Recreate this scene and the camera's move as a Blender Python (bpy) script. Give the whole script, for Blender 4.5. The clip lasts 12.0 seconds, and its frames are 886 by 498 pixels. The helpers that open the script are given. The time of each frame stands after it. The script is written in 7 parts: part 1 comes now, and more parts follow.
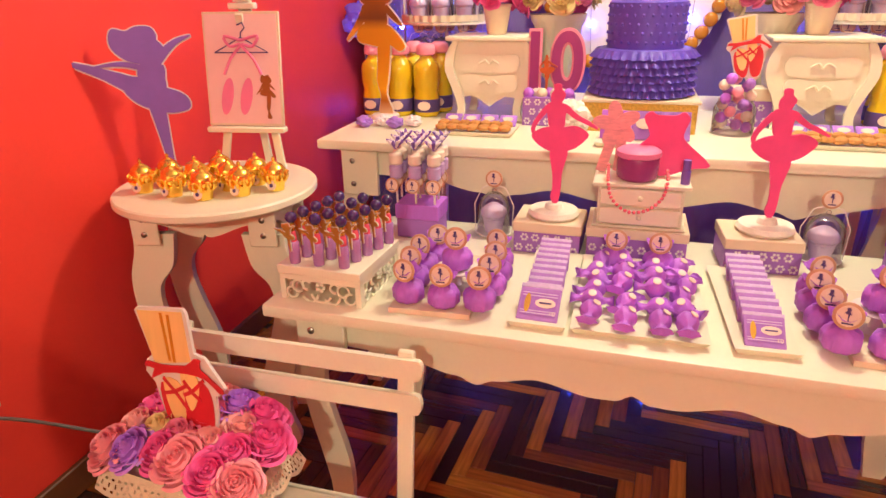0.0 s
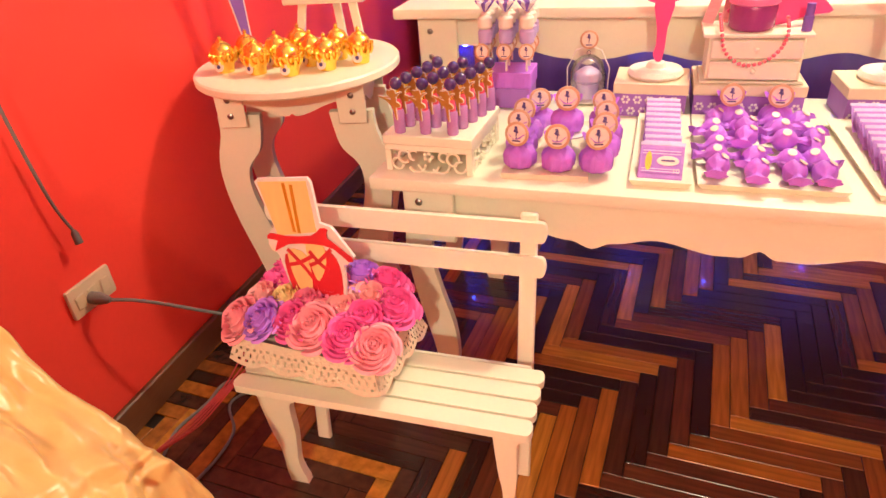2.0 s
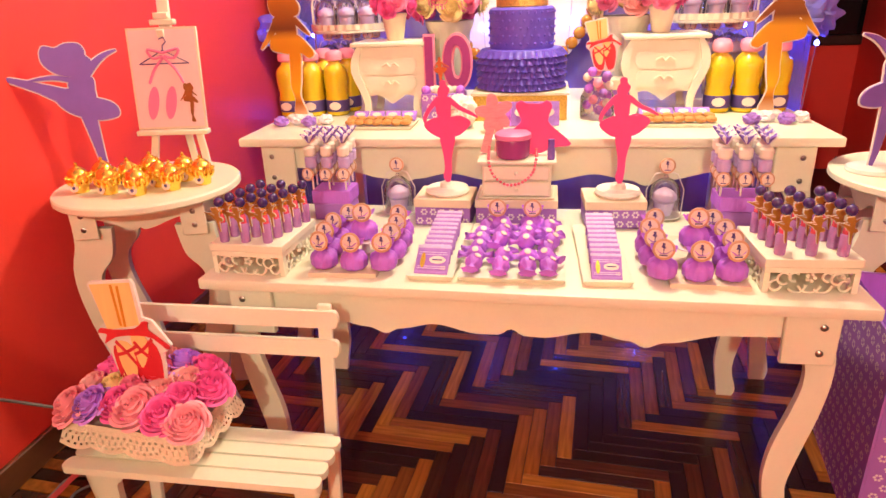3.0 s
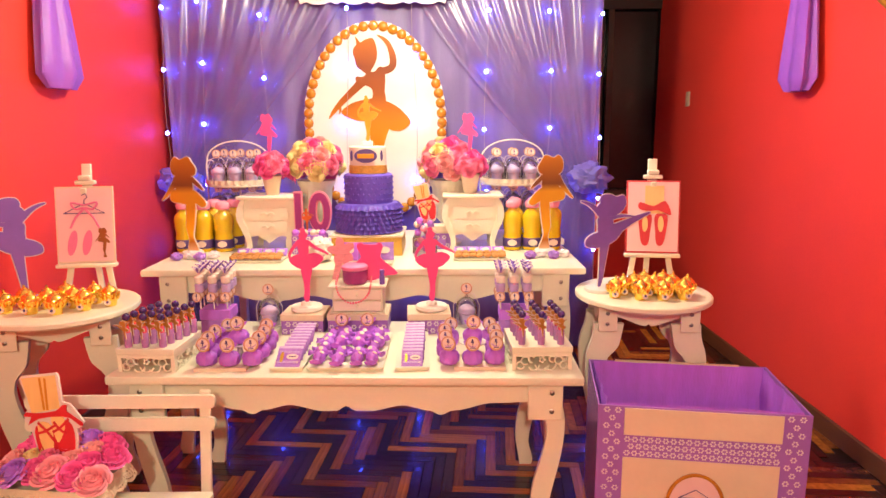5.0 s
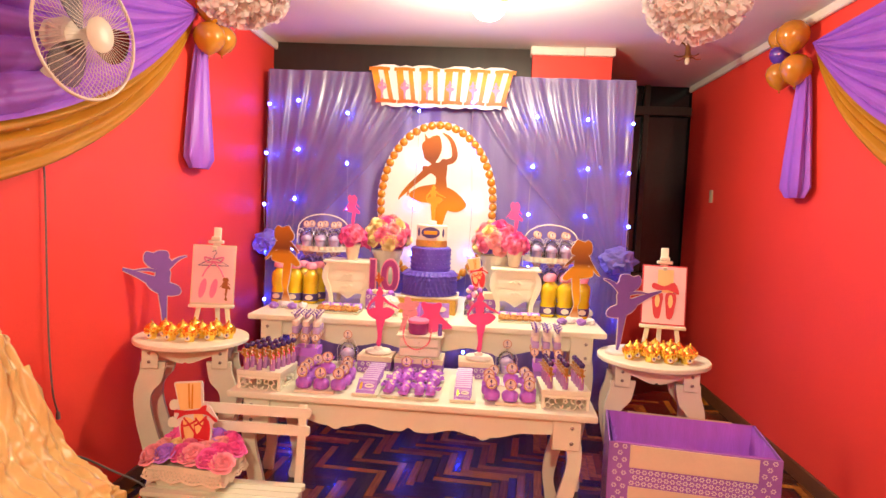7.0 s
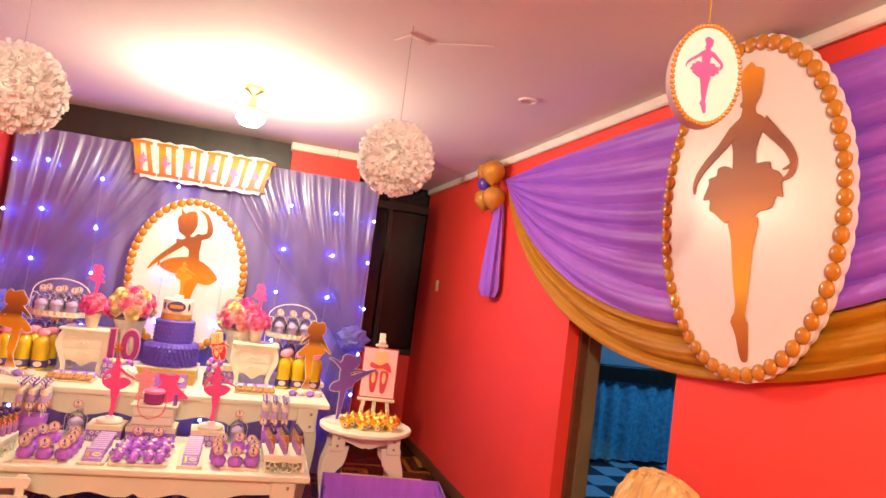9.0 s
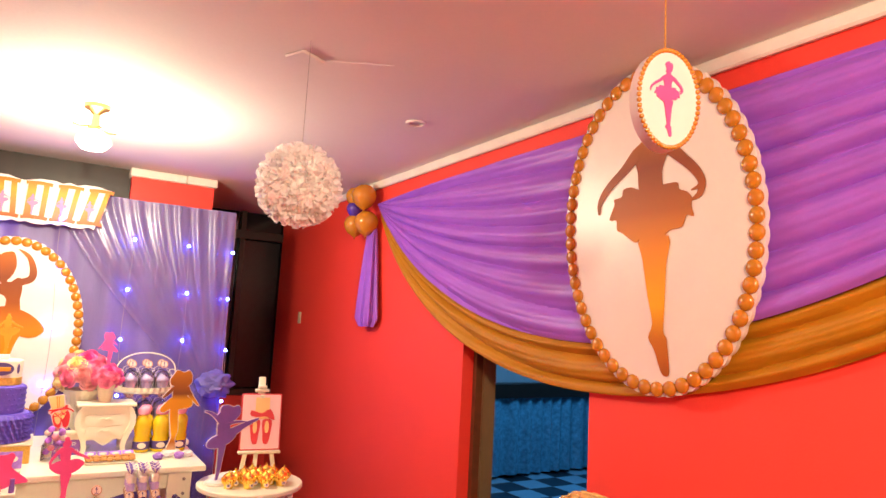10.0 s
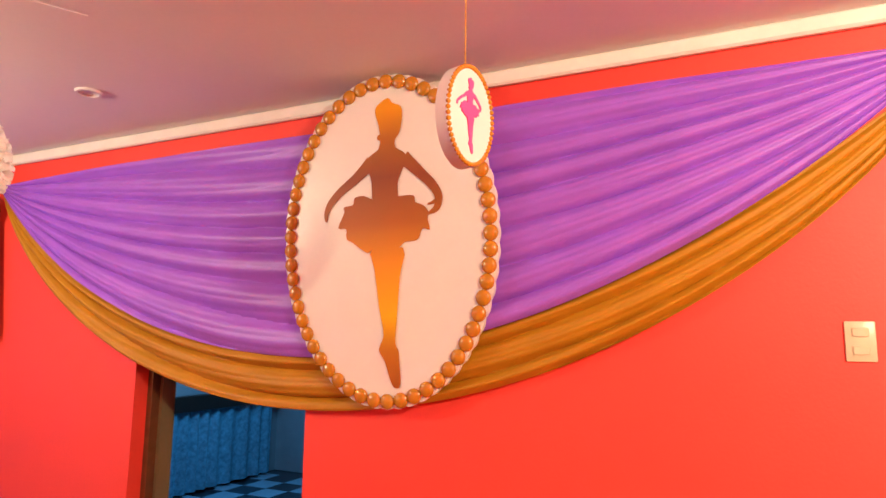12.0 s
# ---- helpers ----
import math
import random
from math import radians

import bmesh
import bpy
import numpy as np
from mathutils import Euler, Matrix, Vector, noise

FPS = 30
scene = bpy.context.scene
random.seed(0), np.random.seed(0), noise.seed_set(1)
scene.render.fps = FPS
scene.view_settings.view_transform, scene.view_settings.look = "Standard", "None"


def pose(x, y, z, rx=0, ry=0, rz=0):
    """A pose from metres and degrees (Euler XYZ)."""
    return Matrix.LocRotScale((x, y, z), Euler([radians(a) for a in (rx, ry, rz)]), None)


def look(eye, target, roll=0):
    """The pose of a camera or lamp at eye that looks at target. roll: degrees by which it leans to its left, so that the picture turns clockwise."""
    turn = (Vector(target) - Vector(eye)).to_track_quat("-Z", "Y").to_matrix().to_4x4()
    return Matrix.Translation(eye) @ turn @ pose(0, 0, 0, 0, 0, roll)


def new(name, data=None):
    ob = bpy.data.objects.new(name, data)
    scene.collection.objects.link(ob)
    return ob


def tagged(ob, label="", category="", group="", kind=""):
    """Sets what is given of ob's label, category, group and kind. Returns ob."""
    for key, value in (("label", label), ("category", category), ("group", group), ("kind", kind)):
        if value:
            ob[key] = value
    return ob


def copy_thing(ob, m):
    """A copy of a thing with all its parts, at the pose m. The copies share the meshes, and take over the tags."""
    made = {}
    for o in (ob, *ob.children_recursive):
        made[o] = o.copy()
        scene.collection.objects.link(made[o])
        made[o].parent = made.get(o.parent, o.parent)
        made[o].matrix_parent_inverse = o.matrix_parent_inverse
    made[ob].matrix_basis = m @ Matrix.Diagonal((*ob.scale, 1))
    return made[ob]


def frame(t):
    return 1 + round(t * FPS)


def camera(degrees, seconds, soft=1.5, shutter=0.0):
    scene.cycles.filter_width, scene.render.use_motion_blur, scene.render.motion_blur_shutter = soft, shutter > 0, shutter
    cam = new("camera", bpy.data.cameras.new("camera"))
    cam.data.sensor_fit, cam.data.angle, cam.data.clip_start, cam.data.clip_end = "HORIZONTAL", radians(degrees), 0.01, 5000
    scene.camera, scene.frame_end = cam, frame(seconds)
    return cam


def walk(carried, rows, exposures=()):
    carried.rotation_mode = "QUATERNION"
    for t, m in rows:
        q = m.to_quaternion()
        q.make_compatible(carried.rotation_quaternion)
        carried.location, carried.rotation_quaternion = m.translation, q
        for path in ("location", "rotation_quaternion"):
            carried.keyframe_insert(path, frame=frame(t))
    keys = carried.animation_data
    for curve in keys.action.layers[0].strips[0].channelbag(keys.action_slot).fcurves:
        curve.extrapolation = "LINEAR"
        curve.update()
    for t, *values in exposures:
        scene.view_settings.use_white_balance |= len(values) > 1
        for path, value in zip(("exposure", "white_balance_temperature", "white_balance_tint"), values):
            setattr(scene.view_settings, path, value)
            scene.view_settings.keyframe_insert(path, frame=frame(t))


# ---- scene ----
cam = camera(69.5, 12.0)
PATH = [
    (0, (-0.06, -1.033, 1.202), (-0.57, 0.749, 0.451), -0.9),
    (0.5, (-0.077, -1.062, 1.164), (-0.739, 0.603, 0.276), -2.9),
    (1, (-0.172, -1.048, 1.13), (-0.836, 0.557, 0.138), -4.4),
    (1.5, (-0.245, -1.051, 1.119), (-0.865, 0.524, 0.053), -5.5),
    (2, (-0.231, -1.085, 1.136), (-0.785, 0.54, 0.109), -4.5),
    (2.5, (-0.104, -1.16, 1.176), (-0.6, 0.548, 0.26), -3.3),
    (3, (0.073, -1.285, 1.223), (-0.24, 0.544, 0.478), -2.2),
    (3.5, (0.14, -1.424, 1.259), (0.14, 0.47, 0.617), -1.8),
    (3.7, (0.149, -1.502, 1.265), (0.238, 0.4, 0.653), -2.3),
    (5.3, (0.328, -1.988, 1.372), (0.319, -0.011, 1.069), -0.1),
    (5.5, (0.301, -2.058, 1.379), (0.31, -0.076, 1.115), -0.3),
    (6, (0.244, -2.21, 1.41), (0.278, -0.219, 1.215), 0.8),
    (6.5, (0.261, -2.332, 1.399), (0.164, -0.339, 1.257), 2.2),
    (6.7, (0.28, -2.398, 1.395), (0.131, -0.408, 1.255), 2.8),
    (8.3, (0.244, -2.91, 1.509), (0.518, -0.93, 1.463), 3.7),
    (8.5, (0.304, -2.951, 1.524), (0.669, -0.985, 1.527), 5.0),
    (9, (0.349, -3.055, 1.554), (0.915, -1.14, 1.674), 7.3),
    (9.5, (0.228, -2.978, 1.552), (1.062, -1.173, 1.77), 4.5),
    (10, (0.121, -2.785, 1.571), (1.159, -1.092, 1.806), 3.1),
    (10.5, (0.138, -2.547, 1.568), (1.373, -1.001, 1.857), 2.9),
    (11, (0.054, -2.388, 1.524), (1.611, -1.173, 1.841), 1.2),
    (11.5, (-0.022, -2.345, 1.554), (1.72, -1.408, 1.846), 1.7),
    (12, (-0.003, -2.395, 1.61), (1.788, -1.548, 1.885), 0.8),
]
walk(cam, [(t, look(eye, target, roll)) for t, eye, target, roll in PATH],
     ((0, 0.0), (0.5, 0.12), (1.0, 0.38), (1.5, 0.50), (2.5, 0.42), (3.5, 0.28), (6, 0.15), (9, 0.12), (12, 0.12)))

from mathutils import geometry

# ---- world and lights ----
world = bpy.data.worlds.new("night")
scene.world = world
world.use_nodes = True
world.node_tree.nodes["Background"].inputs[0].default_value = (0.02, 0.025, 0.04, 1)
world.node_tree.nodes["Background"].inputs[1].default_value = 0.3

CEIL = 2.545
WALL_L, WALL_R = -1.35, 2.035
BACK, FRONT = 3.36, -4.9
WARM = (1.0, 0.925, 0.655)


def point_lamp(name, place, watts, radius, colour):
    d = bpy.data.lights.new(name, "POINT")
    d.energy, d.shadow_soft_size, d.color = watts, radius, colour
    ob = new(name, d)
    ob.location = place
    return ob


def area_lamp(name, m, watts, sx, sy, colour):
    d = bpy.data.lights.new(name, "AREA")
    d.energy, d.shape, d.size, d.size_y, d.color = watts, "RECTANGLE", sx, sy, colour
    ob = new(name, d)
    ob.matrix_basis = m
    return ob


point_lamp("lamp_light", (0.235, 0.70, 2.225), 64, 0.07, WARM)
point_lamp("lamp_light", (0.15, -3.6, 2.40), 172, 0.06, WARM)
# added overhead fill for the bluish glow next door; no window or fixture here
area_lamp("next_room_fill", pose(4.6, 1.5, 2.4, 0, 0, 0), 42, 0.8, 0.8, (0.15, 0.5, 1.0))


# ---- materials ----
def mat(name, colour, rough=0.5, metal=0.0, vary=0.12, scale=6.0, bump=0.0, bump_scale=60.0, sheen=0.0, trans=0.0, emit=None, power=0.0, coat=0.0, random_hue=0.0, stretch=(1, 1, 1), subsurf=0.0):
    m = bpy.data.materials.new(name)
    m.use_nodes = True
    nt = m.node_tree
    b = nt.nodes["Principled BSDF"]
    b.inputs["Roughness"].default_value = rough
    b.inputs["Metallic"].default_value = metal
    b.inputs["Sheen Weight"].default_value = sheen
    b.inputs["Transmission Weight"].default_value = trans
    b.inputs["Coat Weight"].default_value = coat
    if subsurf:
        b.inputs["Subsurface Weight"].default_value = subsurf
        b.inputs["Subsurface Radius"].default_value = (0.02, 0.01, 0.008)
    co = nt.nodes.new("ShaderNodeTexCoord")
    mp = nt.nodes.new("ShaderNodeMapping")
    mp.inputs["Scale"].default_value = stretch
    nt.links.new(co.outputs["Object"], mp.inputs[0])
    n1 = nt.nodes.new("ShaderNodeTexNoise")
    n1.inputs["Scale"].default_value = scale
    n1.inputs["Detail"].default_value = 6
    nt.links.new(mp.outputs[0], n1.inputs["Vector"])
    n2 = nt.nodes.new("ShaderNodeTexNoise")
    n2.inputs["Scale"].default_value = bump_scale
    n2.inputs["Detail"].default_value = 4
    nt.links.new(mp.outputs[0], n2.inputs["Vector"])
    add = nt.nodes.new("ShaderNodeMath")
    add.operation = "MULTIPLY_ADD"
    add.inputs[1].default_value = 0.35
    nt.links.new(n2.outputs[0], add.inputs[0])
    nt.links.new(n1.outputs[0], add.inputs[2])
    mr = nt.nodes.new("ShaderNodeMapRange")
    mr.inputs[1].default_value, mr.inputs[2].default_value = 0.35, 1.0
    mr.inputs[3].default_value, mr.inputs[4].default_value = 1 - vary, 1 + vary
    nt.links.new(add.outputs[0], mr.inputs[0])
    hsv = nt.nodes.new("ShaderNodeHueSaturation")
    hsv.inputs["Color"].default_value = (*colour, 1)
    nt.links.new(mr.outputs[0], hsv.inputs["Value"])
    if random_hue:
        oi = nt.nodes.new("ShaderNodeObjectInfo")
        m2 = nt.nodes.new("ShaderNodeMapRange")
        m2.inputs[3].default_value, m2.inputs[4].default_value = 1 - random_hue, 1 + random_hue
        nt.links.new(oi.outputs["Random"], m2.inputs[0])
        mul = nt.nodes.new("ShaderNodeMath")
        mul.operation = "MULTIPLY"
        nt.links.new(mr.outputs[0], mul.inputs[0])
        nt.links.new(m2.outputs[0], mul.inputs[1])
        nt.links.new(mul.outputs[0], hsv.inputs["Value"])
    nt.links.new(hsv.outputs[0], b.inputs["Base Color"])
    if bump:
        bp = nt.nodes.new("ShaderNodeBump")
        bp.inputs["Strength"].default_value = bump
        bp.inputs["Distance"].default_value = 0.004
        nt.links.new(n2.outputs[0], bp.inputs["Height"])
        nt.links.new(bp.outputs[0], b.inputs["Normal"])
    if emit:
        b.inputs["Emission Color"].default_value = (*emit, 1)
        b.inputs["Emission Strength"].default_value = power
    return m


def glass(name, colour=(1, 1, 1), rough=0.03, mix=0.25):
    """A thin clear sheet: mostly see-through, with a glossy skin."""
    m = bpy.data.materials.new(name)
    m.use_nodes = True
    nt = m.node_tree
    nt.nodes.clear()
    out = nt.nodes.new("ShaderNodeOutputMaterial")
    t = nt.nodes.new("ShaderNodeBsdfTransparent")
    t.inputs[0].default_value = (*colour, 1)
    g = nt.nodes.new("ShaderNodeBsdfGlossy")
    g.inputs["Roughness"].default_value = rough
    mx = nt.nodes.new("ShaderNodeMixShader")
    fr = nt.nodes.new("ShaderNodeFresnel")
    fr.inputs[0].default_value = 1.45
    sc = nt.nodes.new("ShaderNodeMath")
    sc.operation = "MULTIPLY_ADD"
    sc.inputs[1].default_value, sc.inputs[2].default_value = 0.8, mix * 0.25
    nt.links.new(fr.outputs[0], sc.inputs[0])
    nt.links.new(sc.outputs[0], mx.inputs[0])
    nt.links.new(t.outputs[0], mx.inputs[1])
    nt.links.new(g.outputs[0], mx.inputs[2])
    nt.links.new(mx.outputs[0], out.inputs[0])
    return m


M_RED = mat("red_wall_paint", (0.88, 0.060, 0.038), 0.55, vary=0.06, scale=1.5, bump=0.15, bump_scale=90)
M_CEIL = mat("ceiling_paint", (0.74, 0.68, 0.66), 0.8, vary=0.05, scale=1.0, bump=0.15)
M_CORNICE = mat("cornice_paint", (0.82, 0.77, 0.68), 0.6, vary=0.08, bump=0.25, bump_scale=40)
M_PEACH_BOUNCE = mat("peach_bounce_tint", (0.82, 0.30, 0.22), 0.7, vary=0.05, scale=1.5, bump=0.15, bump_scale=90)
M_WHITE = mat("white_lacquered_wood", (0.79, 0.78, 0.61), 0.38, vary=0.05, scale=4, bump=0.08, bump_scale=120)
M_DARK = mat("dark_stained_wood", (0.022, 0.011, 0.007), 0.35, vary=0.3, scale=3, bump=0.2, stretch=(6, 6, 1))
M_SKIRTING = mat("brown_stained_wood", (0.145, 0.052, 0.018), 0.4, vary=0.3, scale=3, bump=0.2, stretch=(6, 1, 6))
M_BLACK = mat("night_glass", (0.006, 0.006, 0.008), 0.15, vary=0.1)
M_PURPLE = mat("purple_satin", (0.35, 0.115, 0.65), 0.45, vary=0.08, scale=8, bump=0.1, bump_scale=300)
M_GOLD_CLOTH = mat("mustard_satin", (0.46, 0.195, 0.001), 0.62, vary=0.1, scale=8, bump=0.1, bump_scale=300)
M_BACKDROP = mat("violet_organza", (0.185, 0.135, 0.33), 0.5, vary=0.15, scale=5, bump=0.2, bump_scale=80, stretch=(3, 1, 0.4))
M_NAVY = mat("dark_violet_cloth", (0.06, 0.035, 0.17), 0.5, vary=0.15, scale=5, sheen=0.3)
M_CREAM = mat("cream_satin", (0.68, 0.46, 0.17), 0.30, vary=0.05, scale=9, bump=0.5, bump_scale=16, stretch=(1, 2.5, 1))
M_BROWN = mat("brown_gold_print", (0.36, 0.12, 0.02), 0.4, vary=0.3, scale=4)
M_PEARL = mat("golden_bead", (0.52, 0.205, 0.014), 0.22, vary=0.1, coat=0.5)
M_PAPER = mat("white_printed_card", (0.74, 0.69, 0.65), 0.45, vary=0.04, scale=10)
M_STEEL = mat("steel_bolt", (0.35, 0.33, 0.30), 0.3, 1.0, vary=0.1)


# ---- mesh helpers ----
def link(name, bm, material, parent=None, smooth=False, angle=None):
    me = bpy.data.meshes.new(name)
    bm.to_mesh(me)
    bm.free()
    if smooth:
        for p in me.polygons:
            p.use_smooth = True
        if angle:
            me.set_sharp_from_angle(angle=radians(angle))
    for mm in (material if isinstance(material, (list, tuple)) else (material,)):
        me.materials.append(mm)
    ob = new(name, me)
    if parent is not None:
        ob.parent = parent
    return ob


def part(name, bm, material, parent, label="", smooth=True, angle=40, m=None):
    ob = link(name, bm, material, parent, smooth, angle)
    if m is not None:
        ob.matrix_basis = m
    if label:
        tagged(ob, label)
    return ob


def share(ob, parent, m):
    """Another object on the same mesh as ob."""
    o = new(ob.name.split(".")[0], ob.data)
    o.parent = parent
    o.matrix_basis = m
    for key in ("label",):
        if key in ob:
            o[key] = ob[key]
    return o


def thing(name, m, label, category, group="", kind=""):
    ob = new(name)
    ob.empty_display_size = 0.05
    ob.matrix_basis = m
    return tagged(ob, label, category, group, kind)


def box(x0, x1, y0, y1, z0, z1, bevel=0.0, bm=None, seg=1):
    own = bm is None
    b = bmesh.new()
    bmesh.ops.create_cube(b, size=1, matrix=Matrix.LocRotScale(((x0 + x1) / 2, (y0 + y1) / 2, (z0 + z1) / 2), None, (x1 - x0, y1 - y0, z1 - z0)))
    if bevel:
        bmesh.ops.bevel(b, geom=b.edges[:], offset=bevel, segments=seg, affect="EDGES", profile=0.5)
    if own:
        return b
    return join(bm, b)


def join(bm, other, m=None):
    """Adds other to bm and frees it."""
    me = bpy.data.meshes.new("tmp")
    if m is not None:
        bmesh.ops.transform(other, matrix=m, verts=other.verts[:])
    other.to_mesh(me)
    other.free()
    bm.from_mesh(me)
    bpy.data.meshes.remove(me)
    return bm


def lathe(profile, seg=24, bm=None, cap=True):
    b = bmesh.new() if bm is None else bm
    rings = []
    for r, z in profile:
        if r < 1e-6:
            rings.append([b.verts.new((0, 0, z))])
        else:
            rings.append([b.verts.new((r * math.cos(2 * math.pi * i / seg), r * math.sin(2 * math.pi * i / seg), z)) for i in range(seg)])
    for p, q in zip(rings, rings[1:]):
        for i in range(seg):
            j = (i + 1) % seg
            f = [p[i % len(p)], p[j % len(p)], q[j % len(q)], q[i % len(q)]]
            f = [v for k, v in enumerate(f) if v not in f[:k]]
            if len(f) > 2:
                b.faces.new(f)
    if cap:
        for ring, flip in ((rings[0], True), (rings[-1], False)):
            if len(ring) > 2:
                b.faces.new(ring[::-1] if flip else ring)
    return b


def ball(r, u=16, v=10, c=(0, 0, 0), squash=1.0, bm=None):
    b = bmesh.new()
    bmesh.ops.create_uvsphere(b, u_segments=u, v_segments=v, radius=r, matrix=Matrix.LocRotScale(c, None, (1, 1, squash)))
    return b if bm is None else join(bm, b)


def smooth_loop(pts, n=4, closed=True):
    """Catmull-Rom through 2D or 3D points."""
    P = [Vector(p) for p in pts]
    out = []
    N = len(P)
    for i in range(N if closed else N - 1):
        a, b, c, d = (P[(i - 1) % N], P[i], P[(i + 1) % N], P[(i + 2) % N]) if closed else (P[max(i - 1, 0)], P[i], P[i + 1], P[min(i + 2, N - 1)])
        for k in range(n):
            t = k / n
            out.append(0.5 * ((2 * b) + (c - a) * t + (2 * a - 5 * b + 4 * c - d) * t * t + (3 * b - a - 3 * c + d) * t ** 3))
    if not closed:
        out.append(P[-1])
    return out


def plate(outline, thick, y=0.0, bm=None):
    """A flat outline in x and z, with its front at y and its back at y + thick."""
    pts = [Vector((p[0], p[1], 0)) for p in outline]
    n = len(pts)
    if sum(pts[i].x * pts[(i + 1) % n].y - pts[(i + 1) % n].x * pts[i].y for i in range(n)) < 0:
        pts.reverse()
    b = bmesh.new()
    front = [b.verts.new((p.x, y, p.y)) for p in pts]
    back = [b.verts.new((p.x, y + thick, p.y)) for p in pts]
    for i, j, k in geometry.tessellate_polygon([pts]):
        if (pts[j] - pts[i]).cross(pts[k] - pts[i]).z < 0:
            j, k = k, j
        b.faces.new((front[i], front[j], front[k]))
        b.faces.new((back[i], back[k], back[j]))
    for i in range(n):
        j = (i + 1) % n
        b.faces.new((front[j], front[i], back[i], back[j]))
    return b if bm is None else join(bm, b)


def ellipse(cx, cz, rx, rz, n=24, tilt=0.0):
    c, s = math.cos(tilt), math.sin(tilt)
    return [(cx + rx * math.cos(a) * c - rz * math.sin(a) * s, cz + rx * math.cos(a) * s + rz * math.sin(a) * c) for a in (2 * math.pi * i / n for i in range(n))]


def tube(points, r, seg=8, bm=None, closed=False):
    b = bmesh.new() if bm is None else bm
    P = [Vector(p) for p in points]
    rings = []
    up = Vector((0.13, 0.31, 0.94))
    for i, p in enumerate(P):
        d = (P[(i + 1) % len(P)] - P[i - 1]) if closed else (P[min(i + 1, len(P) - 1)] - P[max(i - 1, 0)])
        d.normalize()
        a = d.cross(up).normalized()
        c = d.cross(a).normalized()
        rr = r[i] if isinstance(r, (list, tuple)) else r
        rings.append([b.verts.new(p + rr * (a * math.cos(2 * math.pi * k / seg) + c * math.sin(2 * math.pi * k / seg))) for k in range(seg)])
    pairs = list(zip(rings, rings[1:])) + ([(rings[-1], rings[0])] if closed else [])
    for p, q in pairs:
        for k in range(seg):
            b.faces.new((p[k], p[(k + 1) % seg], q[(k + 1) % seg], q[k]))
    if not closed:
        b.faces.new(rings[0][::-1])
        b.faces.new(rings[-1])
    bmesh.ops.recalc_face_normals(b, faces=b.faces[:])
    return b


def sheet(f, nu, nv, thick=0.0):
    """A grid surface from f(u, v), u and v from 0 to 1."""
    b = bmesh.new()
    g = [[b.verts.new(f(i / nu, j / nv)) for j in range(nv + 1)] for i in range(nu + 1)]
    for i in range(nu):
        for j in range(nv):
            b.faces.new((g[i][j], g[i + 1][j], g[i + 1][j + 1], g[i][j + 1]))
    if thick:
        bmesh.ops.recalc_face_normals(b, faces=b.faces[:])
        bmesh.ops.solidify(b, geom=b.faces[:], thickness=thick)
    return b


def setting(name, bm, material, label, category, smooth=False, angle=None):
    return tagged(link(name, bm, material, None, smooth, angle), label, category, "", "structure")


# ---- the room ----
setting("floor", box(WALL_L - 0.2, WALL_R, FRONT - 0.2, BACK + 0.2, -0.14, -0.006), M_DARK, "dark herringbone parquet floor of mixed brown woods", "floor")
setting("ceiling", box(WALL_L - 0.2, WALL_R + 0.2, FRONT - 0.2, BACK + 0.2, CEIL, CEIL + 0.12), M_CEIL, "plain off-white painted plaster ceiling", "ceiling")
setting("wall_west", box(WALL_L - 0.15, WALL_L, FRONT, BACK, 0, CEIL), M_RED, "bright red painted wall with a socket", "wall")
# unseen wall behind the camera; its peach sets how red the bounced light is
setting("wall_south", box(WALL_L - 0.15, WALL_R + 0.15, FRONT - 0.15, FRONT, 0, CEIL), M_PEACH_BOUNCE, "unseen peach wall closing the room, tinted for bounced light", "wall")
DOOR0, DOOR1, DOOR_H = -0.86, 0.075, 2.05
bm = box(WALL_R, WALL_R + 0.2, FRONT, DOOR0, 0, CEIL)
box(WALL_R, WALL_R + 0.2, DOOR1, BACK, 0, CEIL, bm=bm)
box(WALL_R, WALL_R + 0.2, DOOR0, DOOR1, DOOR_H, CEIL, bm=bm)
setting("wall_east", bm, M_RED, "bright red painted wall with a doorway", "wall")
setting("wall_north", box(WALL_L - 0.15, WALL_R + 0.15, BACK, BACK + 0.15, 0, 0.84), M_RED, "red painted parapet under a dark window", "wall")
setting("window_1", box(WALL_L - 0.15, WALL_R + 0.15, BACK + 0.04, BACK + 0.12, 0.84, CEIL), M_BLACK, "wide dark window at night in a dark wooden frame", "window")
setting("wall_panel", box(WALL_L, 0.544, 2.20, 2.30, 0, CEIL), M_DARK, "dark stained wooden partition behind the backdrop", "partition")
setting("wall_pier", box(0.545, 1.10, 2.12, 2.35, 0, CEIL - 0.06), M_RED, "red painted pier with a white cornice", "wall")


# ---- more materials ----
M_PINK = mat("hot_pink_glitter_foam", (0.86, 0.075, 0.29), 0.55, vary=0.12, scale=20, bump=0.2, bump_scale=900)
M_LILAC = mat("purple_crepe_paper", (0.48, 0.15, 0.77), 0.5, vary=0.15, scale=25, bump=0.5, bump_scale=160, stretch=(1, 1, 0.2), random_hue=0.12)
M_LILAC_CARD = mat("lilac_card", (0.34, 0.14, 0.56), 0.5, vary=0.08, scale=15)
M_VIOLET_FOAM = mat("violet_foam", (0.20, 0.10, 0.46), 0.5, vary=0.1, scale=15)
M_FLOWER_DOT = mat("white_flower_print", (0.78, 0.72, 0.74), 0.5, vary=0.05)
M_CARD = mat("cream_card", (0.74, 0.62, 0.46), 0.55, vary=0.07, scale=6, bump=0.15)
